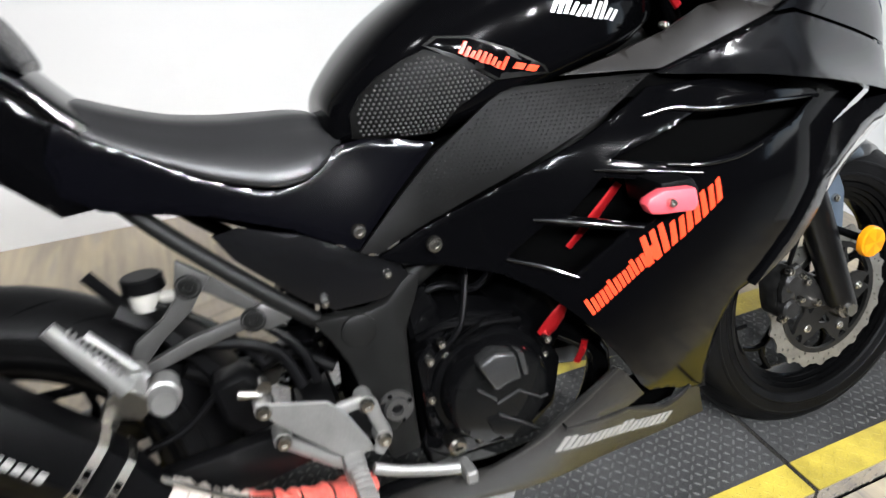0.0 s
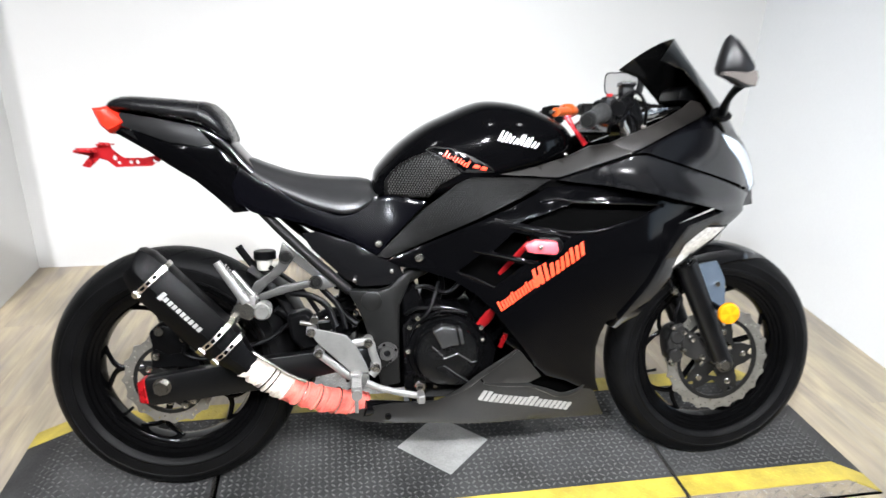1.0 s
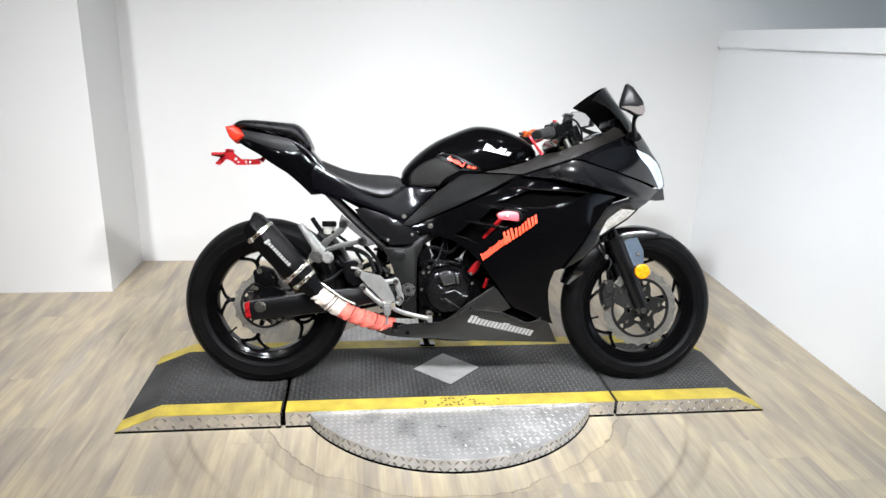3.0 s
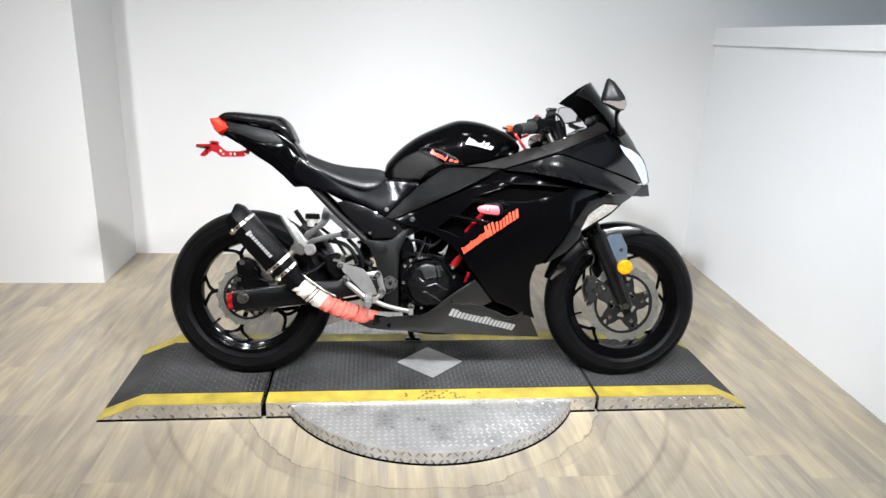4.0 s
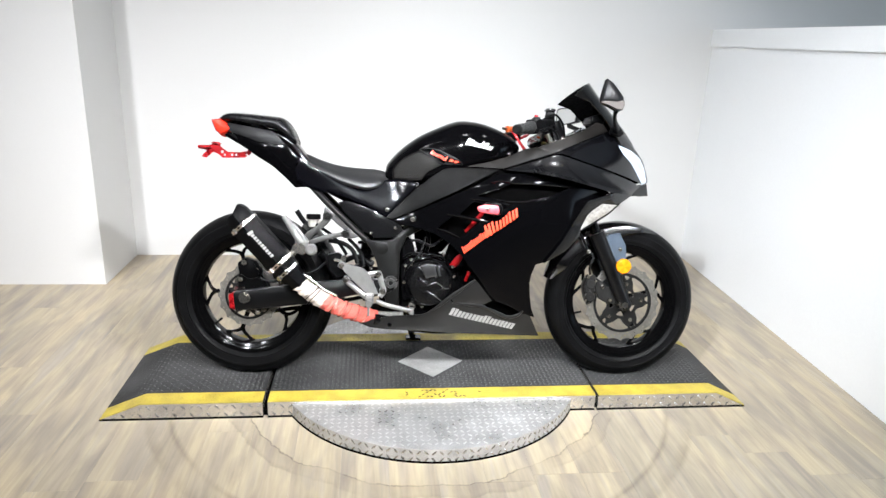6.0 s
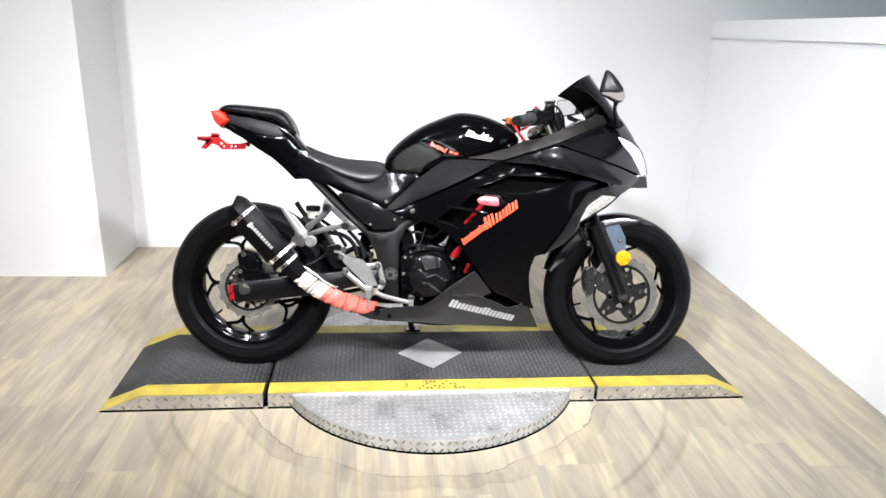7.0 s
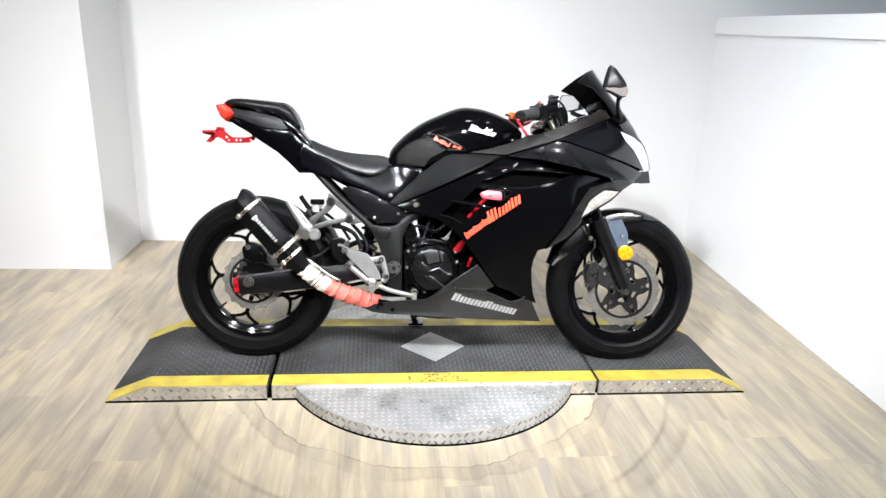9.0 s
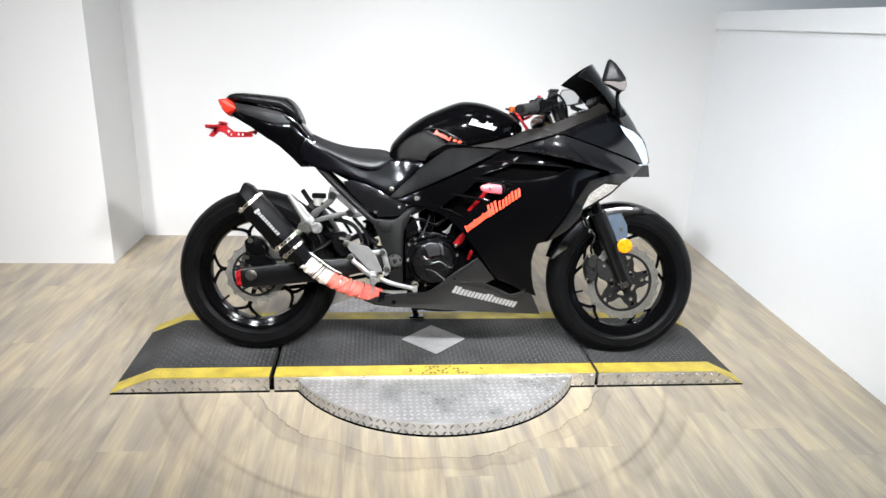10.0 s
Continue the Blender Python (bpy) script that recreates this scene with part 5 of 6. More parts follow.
tube(bm, [(-0.44, -0.07, 0.575), (-0.415, -0.09, 0.580), (-0.40, -0.11, 0.59)], 0.008, 10, 2)
part("spout", bm, milky_plastic, reservoir)
bm = bm_new()
tube(bm, [(-0.525, -0.055, 0.618), (-0.508, -0.055, 0.592), (-0.492, -0.055, 0.570), (-0.478, -0.055, 0.55)], 0.009, 8, 4, flat=0.5)
part("bracket", bm, black_plastic, reservoir)

# ----- fairings -----
fairing = tagged(new("side_fairing"), "gloss black side fairing with louvred vents")
fairing.parent = bike
VENT_1 = [(0.115, 0.669), (0.226, 0.652), (0.163, 0.606), (0.070, 0.623)]
VENT_2 = [(0.043, 0.614), (0.138, 0.598), (0.072, 0.545), (-0.005, 0.573)]
VENT_3 = [(0.128, 0.690), (0.258, 0.740), (0.460, 0.729), (0.400, 0.702), (0.311, 0.679), (0.235, 0.674)]
MAIN = [(-0.167, 0.592), (-0.02, 0.658), (0.1, 0.716), (0.2, 0.770), (0.325, 0.773), (0.426, 0.758), (0.621, 0.713), (0.517, 0.682), (0.496, 0.647), (0.438, 0.540), (0.372, 0.456), (0.347, 0.450), (0.335, 0.415), (0.331, 0.38), (0.338, 0.33), (0.350, 0.278),
        (0.366, 0.242), (0.32, 0.256), (0.261, 0.292), (0.21, 0.312), (0.182, 0.34), (0.136, 0.405), (0.073, 0.484), (0.034, 0.521), (-0.015, 0.551), (-0.086, 0.570), (-0.136, 0.577)]
panel("main_panel", MAIN, gloss_black, fairing, "gloss black main panel", holes=(VENT_1, VENT_2, VENT_3), cell=0.010)
inner_half = lambda x, z: body_half(x, z) - 0.035
# added black backings put the shade inside the vents into colour
panel("vent_liner", [(0.09, 0.685), (0.25, 0.752), (0.48, 0.750), (0.57, 0.735), (0.52, 0.690), (0.44, 0.672), (0.30, 0.655), (0.20, 0.655)], shade_black, fairing, "black backing that stands for shade in the upper vent", half=inner_half, thick=0.003)


panel("inner_liner", [(-0.06, 0.585), (0.05, 0.66), (0.15, 0.70), (0.27, 0.70), (0.27, 0.60), (0.20, 0.52), (0.11, 0.47), (0.03, 0.53)], shade_black, fairing, "black backing that stands for shade behind the louvres", half=lambda x, z: body_half(x, z) - 0.075, thick=0.003)


def louvre(pts, r=0.0035, out=0.004):
    bm = bm_new()
    tube(bm, [(x, -body_half(x, z) - out, z) for x, z in pts], r, 8, 4, [r * 0.5, r, r, r * 0.6])
    return part("louvre", bm, edge_black, fairing, "thin gloss louvre lip")


louvre([(0.105, 0.680), (0.16, 0.674), (0.236, 0.662)])
louvre([(0.028, 0.622), (0.08, 0.615), (0.155, 0.602)])
louvre([(-0.008, 0.571), (0.03, 0.561), (0.072, 0.543)])
louvre([(0.175, 0.738), (0.215, 0.744), (0.258, 0.738), (0.33, 0.736), (0.455, 0.729)])
louvre([(0.190, 0.679), (0.235, 0.673), (0.290, 0.674), (0.335, 0.684)])
bm = bm_new()
tube(bm, [(0.088, -0.180, 0.485), (0.074, -0.176, 0.462), (0.062, -0.172, 0.445), (0.050, -0.168, 0.432)], 0.012, 10, 4, [0.004, 0.012, 0.013, 0.010], 0.4)
part("engine_guard", bm, red_anodised, bike, "red anodised frame guard beside the engine")
bm = bm_new()
tube(bm, [(0.165, -0.195, 0.645), (0.135, -0.185, 0.605), (0.095, -0.175, 0.56)], 0.007, 10, 4, [0.006, 0.008, 0.005], 0.4)
part("engine_guard", bm, red_anodised, bike, "red anodised frame guard seen through the vents")
bm = bm_new()
tube(bm, [(0.22, -0.185, 0.672), (0.195, -0.185, 0.660), (0.16, -0.18, 0.645)], 0.006, 10, 4, flat=0.5)
part("engine_guard", bm, red_anodised, bike, "red anodised frame guard seen through the vents")
bm = bm_new()
tube(bm, [(0.112, -0.185, 0.415), (0.106, -0.185, 0.398), (0.10, -0.18, 0.38)], 0.006, 10, 4, flat=0.5)
part("engine_guard", bm, red_anodised, bike, "red anodised frame guard beside the engine")
bolt("guard_bolt", 0.052, -0.178, 0.432, 0.007, bike)
# crash slider
slider = tagged(new("crash_slider"), "faded red crash slider on a black mount")
slider.parent = bike
bm = bm_new()
prism(bm, [(0.120, 0.650), (0.126, 0.657), (0.146, 0.664), (0.192, 0.660), (0.197, 0.640), (0.192, 0.630), (0.148, 0.634), (0.128, 0.637)], -0.318, -0.30, 0.004, seg=2)
part("slider_puck", bm, pink_red, slider, "faded red plastic puck")
bm = bm_new()
prism(bm, [(0.152, 0.669), (0.200, 0.668), (0.212, 0.652), (0.206, 0.630), (0.188, 0.624), (0.160, 0.630)], -0.302, -0.22, 0.006, seg=2)
part("slider_mount", bm, black_plastic, slider)
bolt("slider_bolt", 0.154, -0.318, 0.648, 0.006, slider)
# lettering on the fairing, as plain slanted bars


def mark_row(parent, p0, p1, count, height, slant, material, half=None, out=0.0012, fill=0.62, wave=0.0, label="plain painted bar", heights=(1.0,), point=1.0):
    """A row of plain bars in place of a brand name, laid on the bodywork. point: how far a bar narrows to its top."""
    half = half or body_half
    (x0, z0), (x1, z1) = p0, p1
    length = math.hypot(x1 - x0, z1 - z0)
    ux, uz = (x1 - x0) / length, (z1 - z0) / length
    vx, vz = -uz, ux
    step = length / count
    for k in range(count):
        bm = bm_new()
        hh = height * heights[k % len(heights)] * (1.0 + wave * math.sin(2.4 * k + 0.6))
        base = -wave * height * 0.35 * (1 + math.sin(1.9 * k))
        rows = []
        for i in range(4):
            row = []
            for j in range(5):
                u, t = i / 3, j / 4
                a = step * fill * (0.5 + (u - 0.5) * (1 - (1 - point) * t)) + slant * t
                b = base + hh * t
                row.append((x0 + ux * (k * step + a) + vx * b, z0 + uz * (k * step + a) + vz * b))
            rows.append(row)
        g = [[bm.verts.new((x, -half(x, z) - out, z)) for x, z in row] for row in rows]
        bk = [[bm.verts.new((x, -half(x, z) + 0.001, z)) for x, z in row] for row in rows]
        for i in range(3):
            for j in range(4):
                bm.faces.new((g[i][j], g[i + 1][j], g[i + 1][j + 1], g[i][j + 1]))
        loop = [(0, j) for j in range(5)] + [(i, 4) for i in (1, 2, 3)] + [(3, j) for j in (3, 2, 1, 0)] + [(i, 0) for i in (2, 1)]
        for (a, b), (c, d_) in zip(loop, loop[1:] + loop[:1]):
            bm.faces.new((g[a][b], g[c][d_], bk[c][d_], bk[a][b]))
        part("mark_bar", bm, material, parent, label)


mark_row(fairing, (0.086, 0.488), (0.176, 0.560), 15, 0.020, 0.005, orange_red, fill=0.74, heights=(1.12, 0.92, 0.92, 0.92, 0.92), label="orange-red vinyl bar")
mark_row(fairing, (0.162, 0.546), (0.272, 0.625), 10, 0.032, 0.014, orange_red, fill=0.70, wave=0.05, heights=(1.2, 1.2, 1.2, 0.85, 0.85, 0.85, 0.85, 1.05, 0.85, 0.85), point=0.85, label="orange-red vinyl stroke")


def shelf(x, z):
    """How far the upper panel stands out: upright below its crest, then curving out to a shelf along its lower seam."""
    zc = float(np.interp(x, [0.22, 0.30, 0.398, 0.43, 0.618, 0.77], [0.790, 0.813, 0.844, 0.846, 0.792, 0.742]))
    zl = float(np.interp(x, [0.22, 0.325, 0.426, 0.622, 0.77], [0.780, 0.772, 0.756, 0.710, 0.70]))
    k = min(1.0, max(0.0, (zc - z) / max(0.012, zc - zl)))
    return 0.003 + 0.048 * k ** 3.2 * float(np.interp(x, [0.22, 0.34, 0.62, 0.76], [0.15, 1.0, 1.0, 0.35])) * float(np.interp(z, [0.60, 0.70], [0.15, 1.0]))


UPPER = [(0.222, 0.784), (0.318, 0.813), (0.398, 0.839), (0.429, 0.841), (0.618, 0.786), (0.768, 0.738), (0.715, 0.709), (0.651, 0.671), (0.584, 0.674), (0.532, 0.637), (0.509, 0.580), (0.500, 0.553), (0.454, 0.501), (0.377, 0.456), (0.438, 0.540), (0.496, 0.647), (0.517, 0.682), (0.622, 0.711), (0.520, 0.736), (0.426, 0.757), (0.325, 0.775)]
panel("upper_panel", UPPER, satin_black, fairing, "satin black upper panel with a moulded shelf", off=shelf, cell=0.008, thick=0.042)
NOSE = [(0.400, 0.845), (0.423, 0.854), (0.460, 0.870), (0.501, 0.888), (0.550, 0.907), (0.596, 0.925), (0.622, 0.936), (0.668, 0.922), (0.716, 0.900), (0.762, 0.868), (0.790, 0.838), (0.808, 0.796), (0.816, 0.756), (0.790, 0.744), (0.69, 0.772), (0.618, 0.792), (0.52, 0.820), (0.430, 0.847)]
nose_cowl = panel("nose_cowl", NOSE, nose_black, fairing, "gloss black nose cowl", cell=0.008, rim=0, round_=0.0)
panel("headlight", [(0.660, 0.890), (0.724, 0.872), (0.777, 0.845), (0.802, 0.800), (0.809, 0.757), (0.780, 0.743), (0.748, 0.786), (0.715, 0.824), (0.680, 0.856)], clear_lens, fairing, "clear headlight lens, daylight glare in its colour", off=0.003, cell=0.012)
panel("chin", [(0.752, 0.734), (0.790, 0.743), (0.818, 0.748), (0.827, 0.702), (0.778, 0.699), (0.745, 0.706)], satin_black, fairing, "dark nose chin", half=lambda x, z: max(0.012, 0.60 * (0.845 - x)), cell=0.014)
panel("indicator_bezel", [(0.497, 0.568), (0.520, 0.638), (0.576, 0.680), (0.656, 0.672), (0.615, 0.633), (0.545, 0.590)], black_plastic, fairing, "black bezel round the turn signal", off=lambda x, z: shelf(x, z) + 0.0005, cell=0.014)
panel("indicator", [(0.503, 0.578), (0.526, 0.636), (0.578, 0.673), (0.642, 0.669), (0.611, 0.640), (0.541, 0.598)], signal_lens, fairing, "clear flush turn signal lens", off=lambda x, z: shelf(x, z) + 0.002, cell=0.014)
# added backing, black like shade, closes see-through seams in the cowl
panel("cowl_liner", [(0.12, 0.765), (0.24, 0.815), (0.36, 0.850), (0.46, 0.868), (0.60, 0.915), (0.66, 0.905), (0.74, 0.850), (0.77, 0.790), (0.74, 0.745), (0.60, 0.705), (0.40, 0.735), (0.22, 0.755)], shade_black, fairing, "added black backing behind the cowl seams", half=lambda x, z: max(0.004, body_half(x, z) - 0.016), cell=0.016, thick=0.003)
# inner cowl round the instruments
panel("inner_cowl", [(0.345, 0.866), (0.373, 0.879), (0.445, 0.905), (0.51, 0.932), (0.55, 0.952), (0.58, 0.970), (0.608, 0.965), (0.624, 0.940), (0.598, 0.928), (0.55, 0.910), (0.501, 0.891), (0.46, 0.873), (0.423, 0.857), (0.400, 0.849)], cowl_satin, fairing, "satin inner cowl", half=lambda x, z: body_half(x, z) - 0.006, cell=0.016)

lower = tagged(new("lower_cowl"), "dark grey belly cowl with pale lettering bars")
lower.parent = bike
panel("belly_panel", [(-0.285, 0.218), (-0.24, 0.232), (-0.162, 0.248), (-0.056, 0.258), (-0.010, 0.284), (0.039, 0.329), (0.050, 0.308), (0.130, 0.298), (0.172, 0.290), (0.255, 0.246), (0.30, 0.252), (0.318, 0.270), (0.345, 0.255), (0.390, 0.166), (0.197, 0.178), (-0.058, 0.196), (-0.181, 0.196), (-0.244, 0.202)], grey_trim, lower, "dark grey belly panel", cell=0.018)
panel("belly_facet", [(0.040, 0.328), (0.126, 0.394), (0.140, 0.384), (0.195, 0.314), (0.165, 0.300), (0.054, 0.310)], grey_trim, lower, "grey upper facet", off=lambda x, z: 0.004 - 0.06 * max(0.0, z - 0.31), cell=0.018)
# added black backing for the shade inside the belly notch
panel("belly_inner", [(0.10, 0.33), (0.21, 0.33), (0.33, 0.28), (0.32, 0.22), (0.15, 0.22)], shade_black, lower, half=lambda x, z: body_half(x, z) - 0.03)
for pts in ([(0.128, 0.394), (0.085, 0.361), (0.040, 0.327), (0.010, 0.300), (-0.030, 0.272)], [(0.052, 0.308), (0.100, 0.303), (0.150, 0.296), (0.175, 0.288)], [(0.175, 0.288), (0.215, 0.268), (0.258, 0.247), (0.298, 0.254), (0.316, 0.270)]):
    bm = bm_new()
    tube(bm, [(x, -body_half(x, z) - 0.001, z) for x, z in pts], 0.007, 10, 4, [0.003, 0.007, 0.007, 0.003], 0.6)
    part("belly_lip", bm, grey_trim, lower, "rounded grey lip")
mark_row(lower, (0.040, 0.262), (0.285, 0.196), 18, 0.026, 0.006, grey_decal, fill=0.76, heights=(1.12, 1.12, 0.92, 0.92, 0.92, 0.92, 0.92, 0.92, 0.92), label="pale grey printed bar")
for bx, bz in ((-0.172, 0.215),):
    bolt("belly_bolt", bx, -body_half(bx, bz) - 0.001, bz, 0.008, lower, engine_black)

# ----- seat, tail, tank -----
TAIL_UP = [(-0.775, 0.934), (-0.70, 0.922), (-0.610, 0.905), (-0.590, 0.892), (-0.565, 0.862), (-0.60, 0.858), (-0.665, 0.868), (-0.775, 0.905), (-0.785, 0.918)]
tail = tagged(new("tail_cowl"), "black tail section under the passenger seat")
tail.parent = bike
panel("tail_side", TAIL_UP, tail_plastic, tail, "satin black tail side", off=0.004)


def tail_line(x):
    return float(np.interp(x, [-0.79, -0.715, -0.607, -0.525], [0.90, 0.885, 0.82, 0.75]))


panel("tail_lower", [(-0.790, 0.888), (-0.775, 0.902), (-0.665, 0.866), (-0.60, 0.858), (-0.560, 0.860), (-0.51, 0.812), (-0.525, 0.77), (-0.517, 0.73), (-0.49, 0.706), (-0.525, 0.703), (-0.565, 0.742), (-0.607, 0.778), (-0.668, 0.815), (-0.715, 0.846)], gloss_black, tail, "gloss black lower tail", cell=0.010, half=lambda x, z: body_half(x, max(z, tail_line(x))) - 0.16 * max(0.0, tail_line(x) - z))
panel("side_cover", [(-0.506, 0.812), (-0.481, 0.790), (-0.425, 0.761), (-0.349, 0.720), (-0.287, 0.699), (-0.251, 0.706), (-0.195, 0.740), (-0.150, 0.744), (-0.074, 0.731), (-0.192, 0.606), (-0.27, 0.647), (-0.361, 0.679), (-0.435, 0.694), (-0.48, 0.705), (-0.517, 0.73), (-0.525, 0.77)], cover_gloss, tail, "gloss black side cover", off=0.002, cell=0.010)
bolt("side_screw", -0.188, -body_half(-0.188, 0.636) - 0.003, 0.632, 0.010, tail)
panel("lower_cover", [(-0.366, 0.655), (-0.332, 0.660), (-0.25, 0.634), (-0.177, 0.594), (-0.142, 0.583), (-0.130, 0.556), (-0.164, 0.532), (-0.232, 0.528), (-0.269, 0.548), (-0.345, 0.619)], satin_black, tail, "dull black lower cover", half=lambda x, z: 0.118 + 0.02 * min(1, (x + 0.37) / 0.2))
for bx, bz in ((-0.246, 0.545), (-0.158, 0.566)):
    bolt("cover_screw", bx, -0.137, bz, 0.006, tail)
plate_part("under_tray", [(-0.775, 0.895), (-0.62, 0.875), (-0.50, 0.80), (-0.40, 0.74), (-0.20, 0.72), (-0.10, 0.70), (-0.15, 0.60), (-0.30, 0.63), (-0.42, 0.69), (-0.52, 0.72), (-0.60, 0.79), (-0.70, 0.845)], -0.058, 0.058, black_plastic, tail)
# added black fillers stop sight lines through the body and keep it dark
plate_part("air_box", [(-0.15, 0.70), (0.25, 0.80), (0.30, 0.72), (0.20, 0.64), (0.0, 0.585), (-0.12, 0.585)], -0.125, 0.125, shade_black, tail)
plate_part("radiator", [(0.24, 0.36), (0.30, 0.70), (0.34, 0.70), (0.28, 0.36)], -0.15, 0.15, shade_black, tail)
bm = bm_new()
LENS = [(-0.838, 0.944), (-0.800, 0.950), (-0.778, 0.930), (-0.762, 0.910), (-0.778, 0.898), (-0.802, 0.886), (-0.822, 0.905)]
mid_l = (-0.795, 0.920)
rings = [[(mid_l[0] + (x - mid_l[0]) * k, y, mid_l[1] + (z - mid_l[1]) * k) for x, z in LENS] for y, k in ((-0.064, 0.30), (-0.060, 0.72), (-0.048, 0.96), (-0.02, 1.04), (0.02, 1.04), (0.048, 0.96), (0.060, 0.72), (0.064, 0.30))]
loft(bm, rings)
part("tail_light", bm, tail_red, tail, "red tail light lens")
plate_holder = tagged(new("plate_bracket"), "red anodised number plate bracket")
plate_holder.parent = bike

SIDE_PLATE = [(-0.704, 0.824), (-0.716, 0.834), (-0.728, 0.832), (-0.738, 0.829), (-0.784, 0.829), (-0.798, 0.838), (-0.812, 0.850), (-0.816, 0.864), (-0.840, 0.866), (-0.843, 0.855), (-0.858, 0.852), (-0.892, 0.852), (-0.894, 0.840), (-0.862, 0.834), (-0.882, 0.810), (-0.864, 0.806), (-0.840, 0.828), (-0.822, 0.822), (-0.804, 0.807), (-0.722, 0.810)]
HOLES = [(-0.715, 0.823, 0.0055), (-0.755, 0.819, 0.0045), (-0.770, 0.819, 0.0045), (-0.806, 0.829, 0.0055), (-0.797, 0.818, 0.0040), (-0.865, 0.846, 0.0040)]
pierced_plate("side_plate", [SIDE_PLATE] + [circle(*h) for h in HOLES], -0.014, -0.010, red_anodised, plate_holder)
bm = bm_new()
box(bm, -0.842, -0.818, -0.030, 0.030, 0.858, 0.862, bevel=0.001)
part("cross_bar", bm, red_anodised, plate_holder)
bm = bm_new()
box(bm, -0.885, -0.845, -0.05, 0.05, 0.842, 0.848, bevel=0.001)
part("cross_bar", bm, red_anodised, plate_holder)
bm = bm_new()
rod(bm, (-0.715, 0, 0.822), (-0.70, 0, 0.85), 0.008)
part("mount", bm, red_anodised, plate_holder)

bm = bm_new()
body_loft(bm, [(-0.800, 0.910, 0.945, 0.020), (-0.74, 0.890, 0.938, 0.034), (-0.66, 0.875, 0.925, 0.048), (-0.59, 0.865, 0.912, 0.058), (-0.54, 0.835, 0.880, 0.064), (-0.50, 0.785, 0.835, 0.07), (-0.44, 0.735, 0.775, 0.075)], 3.0, 24, 3, 0.5)
part("tail_core", bm, nose_black, tail, "dark core between the seat and the tail sides", 60)
seat = tagged(new("rider_seat"), "grey-black vinyl rider seat")
seat.parent = bike


def seat_ring(x, lo, hi, wt, w):
    """A saddle section: a narrow flat top, sloping sides and a tucked lower edge."""
    side = [(0.0, hi), (wt * 0.6, hi - 0.0006), (wt * 0.9, hi - 0.0025), (wt + 0.004, hi - 0.007), (wt + 0.30 * (w - wt), hi - 0.007 - 0.17 * (hi - lo)), (wt + 0.60 * (w - wt), lo + 0.58 * (hi - lo)), (wt + 0.86 * (w - wt), lo + 0.34 * (hi - lo)), (w, lo + 0.008), (w - 0.002, lo + 0.001), (w - 0.012, lo - 0.003)]
    return [(x, y, z) for y, z in side] + [(x, -y, z) for y, z in reversed(side[1:])]


SEAT = smooth_line([(-0.507, 0.800, 0.820), (-0.492, 0.792, 0.829), (-0.45, 0.767, 0.813), (-0.394, 0.742, 0.795), (-0.333, 0.718, 0.785), (-0.272, 0.705, 0.781), (-0.235, 0.710, 0.779), (-0.205, 0.724, 0.772), (-0.186, 0.736, 0.757)], 5)
bm = bm_new()
loft(bm, [seat_ring(p.x, p.y, p.z, float(np.interp(p.x, [-0.507, -0.45, -0.30, -0.186], [0.036, 0.046, 0.052, 0.030])), float(np.interp(p.x, [-0.507, -0.45, -0.37, -0.28, -0.235, -0.205, -0.186], [0.062, 0.086, 0.112, 0.136, 0.130, 0.112, 0.092]))) for p in SEAT])
part("cushion", bm, vinyl, seat, "smooth vinyl cushion", 60)
pseat = tagged(new("passenger_seat"), "black vinyl passenger seat pad")
pseat.parent = bike
bm = bm_new()
body_loft(bm, [(-0.806, 0.945, 0.955, 0.045), (-0.79, 0.940, 0.966, 0.062), (-0.755, 0.936, 0.972, 0.074), (-0.66, 0.920, 0.967, 0.090), (-0.592, 0.908, 0.961, 0.098)], 2.8, 32, 5, 0.4)
part("rear_pad", bm, pillion_vinyl, pseat, "", 60)
bm = bm_new()
body_loft(bm, [(-0.594, 0.906, 0.962, 0.094), (-0.574, 0.893, 0.955, 0.091), (-0.552, 0.878, 0.934, 0.084), (-0.536, 0.868, 0.904, 0.074), (-0.527, 0.864, 0.882, 0.060)], 2.8, 32, 5, 0.4)
part("front_pad", bm, pillion_vinyl, pseat, "", 60)

TANK = [(-0.200, 0.735, 0.772, 0.050), (-0.190, 0.730, 0.804, 0.086), (-0.14, 0.725, 0.859, 0.126), (-0.076, 0.725, 0.906, 0.148), (-0.012, 0.735, 0.937, 0.157), (0.041, 0.75, 0.959, 0.163), (0.084, 0.765, 0.968, 0.166), (0.149, 0.785, 0.962, 0.165), (0.215, 0.805, 0.942, 0.150), (0.27, 0.835, 0.914, 0.118), (0.30, 0.855, 0.885, 0.070)]
tank = tagged(new("fuel_tank"), "gloss black fuel tank with knee pads")
tank.parent = bike
bm = bm_new()
body_loft(bm, TANK, 2.75, 64, 6, 0.30)
part("tank_shell", bm, gloss_black, tank, "gloss black painted shell", 60)


TANK_FINE = [(a[0], a[1], a[2], b[1]) for a, b in zip(smooth_line([r[:3] for r in TANK], 6), smooth_line([(r[0], r[3], 0) for r in TANK], 6))]


def tank_half(x, z):
    lo, hi, w = lerp_profile(TANK_FINE, x)
    zm = lo + 0.30 * (hi - lo)
    t = min(0.995, abs((z - zm) / ((hi - zm) if z > zm else (zm - lo))))
    return w * (1 - t ** 2.75) ** (1 / 2.75)


